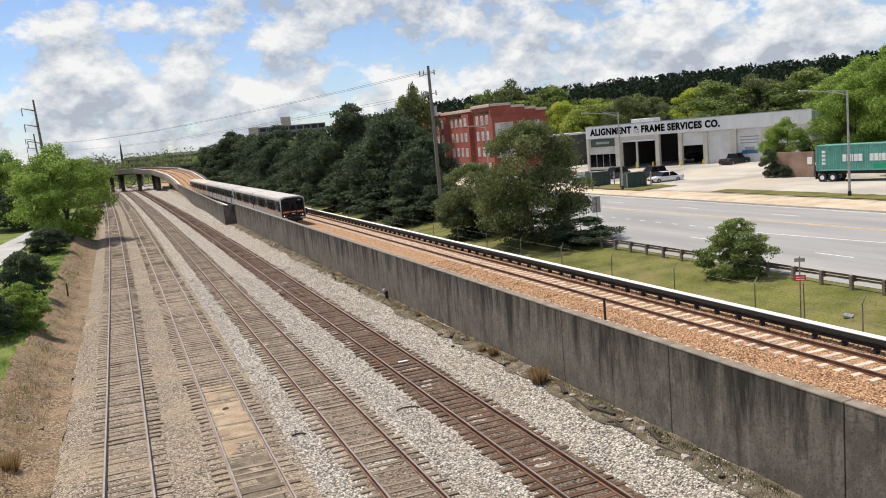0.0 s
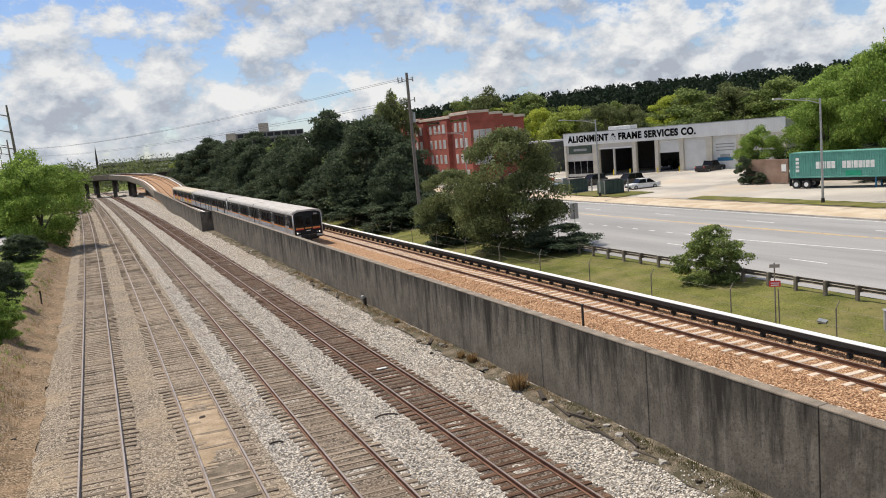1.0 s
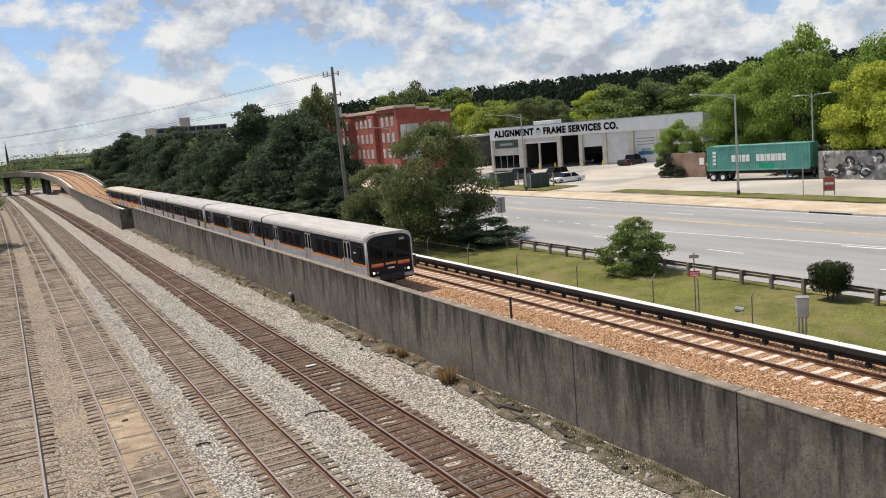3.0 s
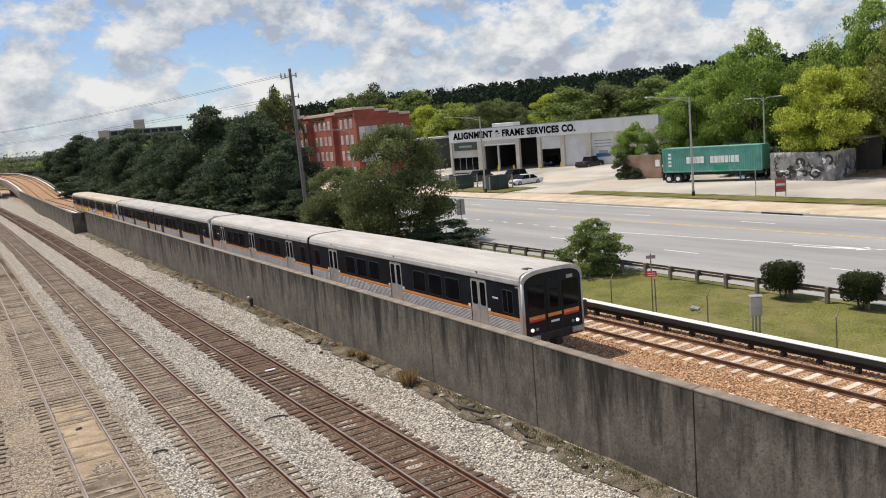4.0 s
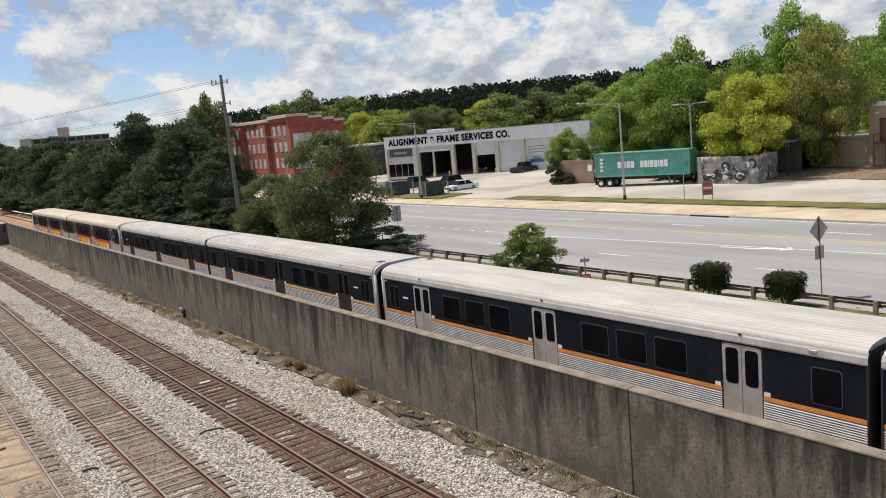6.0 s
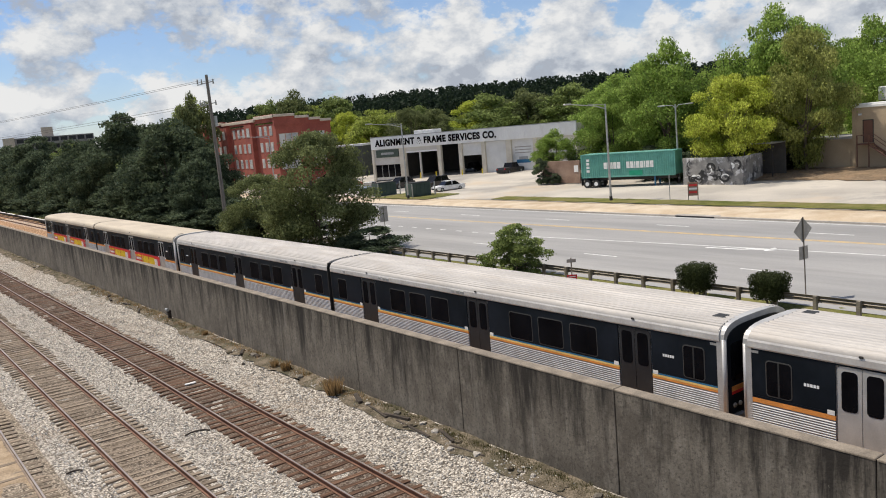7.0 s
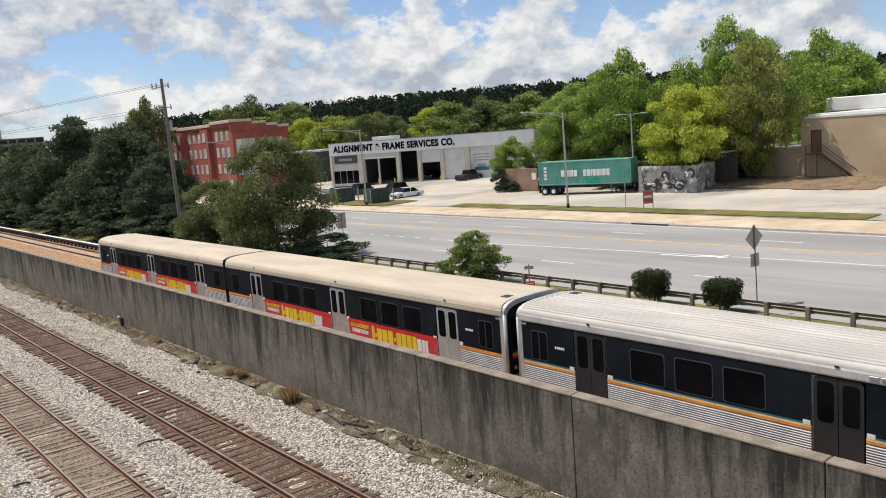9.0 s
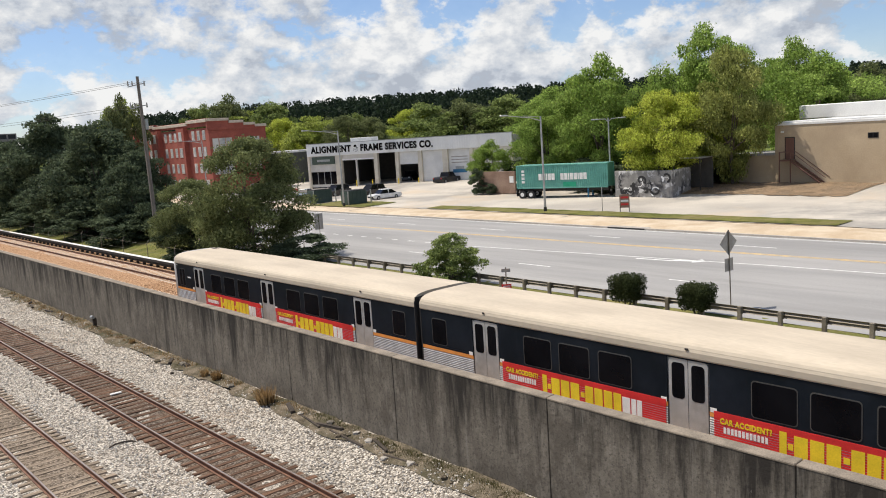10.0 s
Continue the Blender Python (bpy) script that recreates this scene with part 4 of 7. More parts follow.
    for s in (-1, 1):
        part("corner_post", tubed([(s * (hw - 0.045), 0.055, 0.80), (s * (hw - 0.045), 0.055, 3.18)], [0.07, 0.07], 12), steel, car, "rounded stainless corner post", True)
        part("end_post", boxed(min(s * (hw - .10), s * (hw + .02)), max(s * (hw - .10), s * (hw + .02)), y1 - 0.05, y1 + 0.03, 0.78, 3.34, 0.02), M["rubber"], car)
    for xa, xb in ((-1.32, -0.5), (0.5, 1.32)):
        bm = boxed(xa, xb, -0.018, 0.02, 1.93, 3.02)
        es = [e for e in bm.edges if abs(e.verts[0].co.y - e.verts[1].co.y) > 0.01]
        bmesh.ops.bevel(bm, geom=es, offset=0.09, segments=3, profile=0.5, affect="EDGES")
        part("windscreen", bm, M["tinted"], car, "dark windscreen")
        part("front_stripe", boxed(xa, xb, -0.02, 0.02, 1.62, 1.76), M["orange"], car, "orange front stripe")
        part("front_stripe", boxed(xa, xb, -0.018, 0.02, 1.53, 1.615), M["red"], car, "dark red front stripe")
    part("end_door", boxed(-0.40, 0.40, -0.03, 0.02, 1.05, 3.2, 0.02), M["black_band"], car, "black front gangway door")
    part("end_door_window", boxed(-0.24, 0.24, -0.036, 0.0, 1.95, 2.8, 0.03), M["tinted"], car)
    part("front_stripe", boxed(-0.36, 0.36, -0.038, 0.0, 1.62, 1.76), M["orange"], car, "orange front stripe")
    part("destination_sign", boxed(0.72, 1.06, -0.02, 0.02, 3.08, 3.22), M["galv"], car, "small grey destination sign")
    part("front_mark", boxed(-0.22, 0.22, -0.044, 0.0, 1.36, 1.45), M["white"], car, "white bar-shaped mark")
    for s in (-1, 1):
        for dx in (0.95, 1.2):
            bm = bmesh.new()
            tube(bm, [(s * dx, 0.03, 1.2), (s * dx, -0.04, 1.2)], [0.075, 0.065], 12)
            part("headlight", bm, M["galv"], car, "round unlit lamp", True)
        part("step_board", boxed(min(s * 1.5, s * 0.85), max(s * 1.5, s * 0.85), -0.12, 0.12, 0.72, 0.95, 0.03), M["galv"], car, "grey bumper corner")
    part("apron", boxed(-1.5, 1.5, -0.03, 0.2, 0.62, 0.98, 0.05), M["iron"], car, "dark front apron")
    bm = boxed(-0.16, 0.16, -0.28, 0.3, 0.42, 0.72, 0.04)
    tube(bm, [(0, 0.3, 0.57), (0, 1.2, 0.6)], [0.1, 0.1], 8)
    part("coupler", bm, M["iron"], car, "dark steel coupler")
    for o in set(bpy.data.objects) - before:
        if o.parent == car and o.name.split(".")[0] != "end_post":
            o.location.y = 0.28
    part("end_wall", boxed(-hw + 0.02, hw - 0.02, y1 - 0.01, y1 + 0.04, 0.7, 3.5, 0.01), M["rubber"], car, "black end wall")
    part("gangway", boxed(-0.55, 0.55, y1, y1 + 0.16, 0.85, 3.1, 0.03), M["rubber"], car, "black gangway at the car's end")
    part("horn_cover", boxed(-1.0, -0.6, 0.7, 1.1, 3.55, 3.66, 0.03), M["black"], car, "small dark roof fitting")
    part("underframe", boxed(-1.3, 1.3, 1.0, CAR_L - 1.0, 0.36, 0.64, 0.03), M["iron"], car)
    for c in (3.6, CAR_L - 3.6):
        bogie = part("bogie", boxed(-1.1, 1.1, c - 1.3, c + 1.3, 0.3, 0.52, 0.04), M["iron"], car)
        for dy in (-1.05, 1.05):
            for s in (-1, 1):
                bm = bmesh.new()
                tube(bm, [(s * 0.69, c + dy, 0.4), (s * 0.82, c + dy, 0.4)], [0.41, 0.40], 20)
                part("wheel", bm, M["rail"], bogie, "steel wheel")
    return car


def lamp_mat():
    m = bpy.data.materials.new("lit_headlight")
    m.use_nodes = True
    p = m.node_tree.nodes["Principled BSDF"]
    p.inputs["Base Color"].default_value = (0.9, 0.88, 0.8, 1)
    p.inputs["Emission Color"].default_value = (1.0, 0.93, 0.8, 1)
    p.inputs["Emission Strength"].default_value = 1.2
    return m


LAMP = lamp_mat()
PLAIN_STRIPE = [("orange", 0.13)]
RICH_STRIPE = [("orange", 0.075), ("amber", 0.06), ("blue", 0.05)]
first = build_car("stainless train car with black window band and orange stripe", PLAIN_STRIPE, False, False, False)
third = build_car("stainless train car with charcoal doors and orange and blue stripes", RICH_STRIPE, True, False, False)
fifth = build_car("train car with beige roof and red and yellow adverts", PLAIN_STRIPE, False, True, True)
TRAIN = [first, copy_thing(first, Matrix.Identity(4)), third, copy_thing(third, Matrix.Identity(4)), fifth, copy_thing(fifth, Matrix.Identity(4))]
for s in (-1, 1):
    bm = bmesh.new()
    tube(bm, [(s * 1.2, 0.31, 1.2), (s * 1.2, 0.225, 1.2)], [0.08, 0.07], 12)
    part("headlight", bm, LAMP, first, "round glowing headlight", True)
part("side_box", boxed(1.58, 1.84, 0.30, 0.46, 1.25, 1.95, 0.04), M["black"], first, "black side box by the cab")

# ---- things along the line and the road ----
M.update({
    "facade": surf("painted_block_wall", (0.52, 0.50, 0.47), (0.63, 0.61, 0.575), scale=0.4, rough=0.85, fine=10.0, grain=0.07, stain=(0.50, 0.46, 0.40), stain_scale=0.3, stain_at=(0.5, 0.8)),
    "fascia": surf("white_metal_fascia", (0.74, 0.74, 0.73), (0.83, 0.83, 0.82), scale=0.5, stretch=(1, 1, 0.3), rough=0.6, fine=12.0, grain=0.05, stain=(0.55, 0.53, 0.50), stain_scale=0.6, stain_at=(0.55, 0.85)),
    "roller": surf("white_roller_door", (0.66, 0.66, 0.65), (0.77, 0.77, 0.76), scale=0.6, rough=0.6, fine=8.0, grain=0.05),
    "sign_black": plain("flat_black_letter_paint", (0.009, 0.009, 0.009), 0.9, spec=0.05),
    "shed_dark": plain("dark_grey_green_wall", (0.085, 0.09, 0.082), 0.9),
    "pier_cream": surf("cream_painted_pier", (0.56, 0.51, 0.42), (0.68, 0.63, 0.54), scale=0.6, rough=0.85, fine=9.0, grain=0.08),
    "dark_room": plain("dim_workshop_wall", (0.07, 0.065, 0.06), 0.9),
    "green_sign": plain("dark_green_sign", (0.06, 0.085, 0.065), 0.6),
    "roof_tar": surf("grey_flat_roof", (0.30, 0.29, 0.28), (0.42, 0.41, 0.39), scale=0.3, rough=0.9, fine=8.0),
    "container": surf("green_container_paint", (0.085, 0.285, 0.235), (0.125, 0.365, 0.305), scale=0.5, rough=0.5, fine=6.0, grain=0.1, stain=(0.05, 0.17, 0.135), stain_scale=0.7, stain_at=(0.55, 0.8)),
    "patch_green": plain("bright_green_patch", (0.01, 0.30, 0.17), 0.5),
    "tan": surf("tan_painted_wall", (0.40, 0.31, 0.205), (0.48, 0.38, 0.26), scale=0.25, rough=0.9, fine=7.0, grain=0.06, stain=(0.34, 0.26, 0.18), stain_scale=0.2, stain_at=(0.5, 0.8)),
    "white_roof": surf("white_roof_sheet", (0.62, 0.62, 0.61), (0.74, 0.74, 0.73), scale=0.3, rough=0.6, fine=6.0, grain=0.06),
    "brown_door": plain("brown_door_paint", (0.16, 0.075, 0.05), 0.6),
    "rusty_wall": surf("rust_brown_wall", (0.20, 0.125, 0.09), (0.34, 0.235, 0.175), scale=0.5, rough=0.9, fine=7.0, grain=0.15),
    "graffiti": surf("sprayed_concrete_wall", (0.20, 0.195, 0.185), (0.31, 0.30, 0.285), scale=0.6, rough=0.9, fine=8.0, grain=0.1, stain=(0.06, 0.06, 0.065), stain_scale=0.55, stain_at=(0.5, 0.6), stops=[((0.52, 0.52, 0.52), 0.9, (0.54, 0.60))]),
    "brick": surf("red_brick_wall", (0.25, 0.062, 0.045), (0.34, 0.095, 0.066), scale=0.3, rough=0.9, fine=6.0, grain=0.12, stain=(0.16, 0.04, 0.03), stain_scale=0.2, stain_at=(0.5, 0.8)),
    "cream": plain("cream_trim", (0.52, 0.44, 0.36), 0.8),
    "condo": surf("grey_brown_condo_wall", (0.22, 0.20, 0.19), (0.30, 0.275, 0.26), scale=0.2, rough=0.9, fine=3.0, grain=0.1),
    "pale_pane": surf("pale_blind_glass", (0.30, 0.31, 0.32), (0.60, 0.59, 0.57), scale=0.5, rough=0.25, spec=0.5),
    "car_white": plain("white_car_paint", (0.74, 0.74, 0.74), 0.25),
    "car_black": plain("black_car_paint", (0.018, 0.018, 0.02), 0.22),
    "car_grey": plain("blue_grey_car_paint", (0.16, 0.20, 0.24), 0.3),
    "car_red": plain("faded_red_car_paint", (0.34, 0.07, 0.05), 0.4),
    "lens_red": plain("red_lamp_lens", (0.4, 0.02, 0.02), 0.3),
    "bin": surf("dark_green_bin_steel", (0.03, 0.055, 0.05), (0.05, 0.08, 0.07), scale=1.0, rough=0.6, fine=9.0, grain=0.15),
    "hedge": leaf_mat("dense_dark_hedge", (0.032, 0.044, 0.016), (0.075, 0.088, 0.034)),
    "verge_blade": leaf_mat("mown_grass_blades", (0.09, 0.11, 0.03), (0.165, 0.17, 0.055), 0.3),
    "weed": leaf_mat("rank_green_weeds", (0.07, 0.075, 0.028), (0.15, 0.14, 0.06)),
    "wood_scrap": surf("dark_scrap_timber", (0.035, 0.028, 0.022), (0.09, 0.07, 0.055), scale=2.0, rough=0.95, fine=20.0, bump=0.3),
    "path": surf("pale_path_asphalt", (0.34, 0.33, 0.32), (0.42, 0.41, 0.39), scale=0.4, rough=0.9, fine=15.0),
})


def build_workshop():
    at = pose(84.6, 125.3, 1.85, 0, 0, math.degrees(math.atan2(-0.893, 0.45)))
    b = thing("workshop", "long low white vehicle workshop with open and closed bays", "workshop", at)
    H = 7.95
    piers = [(-6.45, -6.0), (-0.5, 0.73), (7.36, 8.08), (11.62, 12.28), (16.05, 16.77), (20.7, 21.7), (25.7, 26.4), (33.0, 33.5)]
    for a, c in piers:
        part("pier", boxed(a, c, -0.22, 0.55, -0.2, 5.75, 0.02), M["pier_cream"], b, "cream painted pier")
    f = part("fascia", boxed(-6.45, 33.5, -0.25, 0.1, 5.75, H, 0.03), M["fascia"], b, "white metal fascia with seams")
    for k in range(30):
        x = 19.8 + 0.45 * k
        part("fascia_seam", boxed(x, x + 0.06, -0.29, -0.24, 5.8, H - 0.03), M["fascia"], f)
    part("fascia_edge", boxed(-6.5, 33.55, -0.28, 0.2, H, H + 0.12), M["galv"], b)
    lettering("ALIGNMENT & FRAME SERVICES CO.", 24.6, 1.28, 0.05, b, M["sign_black"], pose(-5.5, -0.27, 6.25), bold=0.05)
    part("roof", boxed(-6.4, 33.4, 0.1, 14.2, H - 0.6, H - 0.3), M["roof_tar"], b)
    for x0, x1, y0, y1 in ((-6.45, -6.15, 0.55, 14), (33.2, 33.5, 0.55, 14), (-6.45, 33.5, 14, 14.3)):
        part("wall", boxed(x0, x1, y0, y1, -0.2, H - 0.3), M["facade"], b)
    part("partition", boxed(-0.4, -0.1, 0.6, 13.9, -0.2, H - 0.7), M["dark_room"], b)
    part("back_lining", boxed(0, 33, 13.6, 13.8, -0.2, H - 0.7), M["dark_room"], b)
    part("workshop_floor", boxed(-6, 33, 0.1, 13.9, -0.3, 0.02), M["dark_room"], b)
    part("roof_unit", boxed(1.2, 5.5, 3, 6, H - 0.3, H + 0.75, 0.05), M["white"], b, "white roof ventilation unit")
    # office bay
    part("spandrel", boxed(-6.0, -0.5, 0.05, 0.35, 2.85, 5.75), M["facade"], b)
    sb = part("sign_box", boxed(-5.5, -0.7, -0.2, 0.04, 4.2, 5.6, 0.03), M["green_sign"], b, "dark green sign box")
    part("sign_bar", boxed(-4.4, -1.7, -0.22, -0.19, 4.7, 5.1), M["galv"], sb, "pale unreadable lettering bar")
    for k in range(4):
        part("office_window", boxed(-5.95 + 1.36 * k, -4.68 + 1.36 * k, 0.2, 0.26, 0.5, 2.8), M["tinted"], b, "dark office window")
        part("mullion", boxed(-4.68 + 1.36 * k, -4.59 + 1.36 * k, 0.15, 0.3, 0, 2.85), M["galv"], b)
    part("sill_wall", boxed(-6.0, -0.5, 0.1, 0.35, -0.1, 0.5), M["facade"], b)
    # twin bay
    part("spandrel", boxed(0.73, 7.36, 0.1, 0.4, 4.9, 5.75), M["facade"], b)
    part("bay_post", boxed(3.5, 3.8, 0.05, 0.4, -0.1, 4.9), M["facade"], b)
    part("bay_header", boxed(0.73, 7.36, 0.05, 0.1, 4.75, 5.0), M["fascia"], b)

    def roller(a, c, z0, z1, name):
        d = part(name, boxed(a, c, 0.3, 0.36, z0, z1), M["roller"], b, "white sectional roller door")
        z = z0
        while z < z1 - 0.1:
            part("door_slat", boxed(a + 0.02, c - 0.02, 0.275, 0.302, z + 0.02, min(z1, z + 0.50), 0.006), M["roller"], d)
            z += 0.53
        return d
    roller(12.28, 16.05, 3.5, 5.75, "roller_door")
    roller(16.77, 20.7, 0, 5.75, "roller_door")
    d = roller(21.7, 25.7, 0, 5.75, "roller_door")
    part("painted_car", boxed(22.4, 25.0, 0.262, 0.274, 1.6, 2.2, 0.005), M["blue"], d, "blue painted motif")
    part("painted_car_top", boxed(22.9, 24.5, 0.262, 0.274, 2.2, 2.7, 0.005), M["galv"], d)
    for z in (3.3, 3.8, 4.3):
        part("painted_bar", boxed(22.2, 25.2, 0.262, 0.274, z, z + 0.15), M["sign_back"], d, "pale unreadable writing bar")
    part("end_wall", boxed(26.4, 33.0, 0.1, 0.4, -0.2, 5.75), M["facade"], b)
    for k, x in enumerate((4.0, 7.2, 12.4, 16.3)):
        bm = tubed([(x, -1.0, -0.2), (x, -1.0, 1.1)], [0.1, 0.1], 10)
        tagged(part("bollard", bm, M["yellow"]), "short yellow steel bollard before a bay", "bollard", "bollards").matrix_basis = at


build_workshop()


def build_vehicle(name, label, at, paint, L, W, H, hood, cab, bed=0.0, low=0.22):
    """A road vehicle, nose at local x = 0; hood and cab are lengths."""
    c = thing(name, label, name.replace("_", " "), at, "parked vehicles")
    belt = H * 0.58
    prof = [(0.0, low + 0.18), (0.06, belt * 0.78), (0.25, belt * 0.9), (hood, belt), (L - 0.15, belt * 1.02), (L, belt * 0.75), (L - 0.03, low + 0.15), (L - 0.3, low), (0.2, low)]
    bm = bmesh.new()
    rows = []
    for y, s in ((-W / 2, 0.96), (-W / 2 + 0.08, 1.0), (W / 2 - 0.08, 1.0), (W / 2, 0.96)):
        rows.append([bm.verts.new((x, y, low + (z - low) * s)) for x, z in prof])
    n = len(prof)
    for u, v in zip(rows, rows[1:]):
        for k in range(n):
            bm.faces.new((u[k], u[(k + 1) % n], v[(k + 1) % n], v[k]))
    bm.faces.new(rows[0][::-1])
    bm.faces.new(rows[-1])
    part("body", bm, paint, c)
    x0, x1 = hood - 0.1, hood + cab
    rake = min(0.75, cab * 0.22)
    tail = 0.25 if bed or H > 1.65 else 0.8
    bm = bmesh.new()
    r2 = []
    for y, zt in ((-W / 2 + 0.06, 0), (W / 2 - 0.06, 0)):
        yt = y * 0.82
        r2.append([bm.verts.new(q) for q in ((x0, y, belt), (x1, y, belt), (x1 - tail, yt, H - 0.05), (x0 + rake, yt, H - 0.05))])
    a, d = r2
    for k in range(4):
        bm.faces.new((a[k], a[(k + 1) % 4], d[(k + 1) % 4], d[k]))
    bm.faces.new(a[::-1])
    bm.faces.new(d)
    part("glasshouse", bm, M["tinted"], c, "dark glass all round")
    part("roof", boxed(x0 + rake - 0.05, x1 - tail + 0.05, -W * 0.40, W * 0.40, H - 0.06, H, 0.02), paint, c)
    for s in (-1, 1):
        part("pillar", boxed(x0 + cab * 0.5, x0 + cab * 0.5 + 0.09, min(s * (W / 2 - 0.2), s * (W / 2 - 0.08)), max(s * (W / 2 - 0.2), s * (W / 2 - 0.08)), belt, H - 0.06), paint, c)
        part("headlight", boxed(-0.01, 0.2, min(s * W * 0.28, s * W * 0.46), max(s * W * 0.28, s * W * 0.46), belt * 0.7, belt * 0.86, 0.02), M["white"], c)
        part("tail_light", boxed(L - 0.12, L + 0.012, min(s * W * 0.36, s * W * 0.47), max(s * W * 0.36, s * W * 0.47), belt * 0.72, belt * 0.95, 0.01), M["lens_red"], c)
        for x in (L * 0.18, L * 0.80):
            r = 0.20 * H if H < 1.65 else 0.36
            w = part("wheel", tubed([(x, s * (W / 2 - 0.2), r), (x, s * (W / 2 + 0.012), r)], [r, r], 18), M["rubber"], c)
            part("rim", tubed([(x, s * (W / 2 - 0.02), r), (x, s * (W / 2 + 0.02), r)], [r * 0.6, r * 0.56], 12), M["galv"], w)
    if bed:
        part("cargo_bed", boxed(x1 + 0.1, L - 0.15, -W / 2 + 0.15, W / 2 - 0.15, belt * 0.98, belt * 1.035), M["rubber"], c)
    part("bumper", boxed(-0.06, 0.12, -W * 0.46, W * 0.46, low + 0.05, low + 0.28, 0.03), M["rubber"], c)
    return c


build_vehicle("sedan", "white parked sedan on the pale forecourt", pose(69.9, 96.0, 1.37, 0, 0, -8), M["car_white"], 4.8, 1.82, 1.45, 1.3, 2.7)
build_vehicle("pickup", "black pickup truck parked before the roller doors", pose(95.3, 105.2, 1.93, 0, 0, 193), M["car_black"], 5.6, 1.95, 1.85, 1.5, 2.1, bed=1.6)
build_vehicle("suv", "black parked sport utility vehicle by the refuse bins", pose(73.6, 103.4, 1.40, 0, 0, 8), M["car_black"], 4.8, 1.9, 1.75, 1.2, 3.3)
build_vehicle("suv", "dark parked sport utility vehicle beside the office", pose(71.9, 110.6, 1.38, 0, 0, 12), M["car_black"], 4.9, 1.9, 1.8, 1.2, 3.3)
build_vehicle("pickup", "dark truck half inside a workshop bay", pose(93.6, 117.2, 1.9, 0, 0, 27), M["car_black"], 5.4, 1.95, 1.9, 1.4, 2.0, bed=1.5)
build_vehicle("sedan", "pale blue-grey car parked near the trees", pose(68.5, 113.5, 1.36, 0, 0, 30), M["car_grey"], 4.6, 1.8, 1.45, 1.2, 2.5)
build_vehicle("sedan", "white hatchback parked near the trees", pose(67.0, 118.5, 1.35, 0, 0, 20), M["car_white"], 4.4, 1.75, 1.5, 1.1, 2.6)
build_vehicle("sedan", "faded red car parked beyond the office", pose(71.0, 124.5, 1.5, 0, 0, 20), M["car_red"], 4.5, 1.8, 1.45, 1.2, 2.5)
build_vehicle("sedan", "white car parked far up the forecourt", pose(75.0, 140.0, 1.6, 0, 0, 60), M["car_white"], 4.5, 1.8, 1.45, 1.2, 2.5)
build_vehicle("suv", "grey parked sport utility vehicle far up the forecourt", pose(79.0, 146.0, 1.7, 0, 0, 60), M["car_grey"], 4.7, 1.9, 1.75, 1.2, 3.2)
build_vehicle("sedan", "silver car parked among others", pose(76.5, 150.0, 1.7, 0, 0, 60), M["car_grey"], 4.5, 1.8, 1.45, 1.2, 2.5)


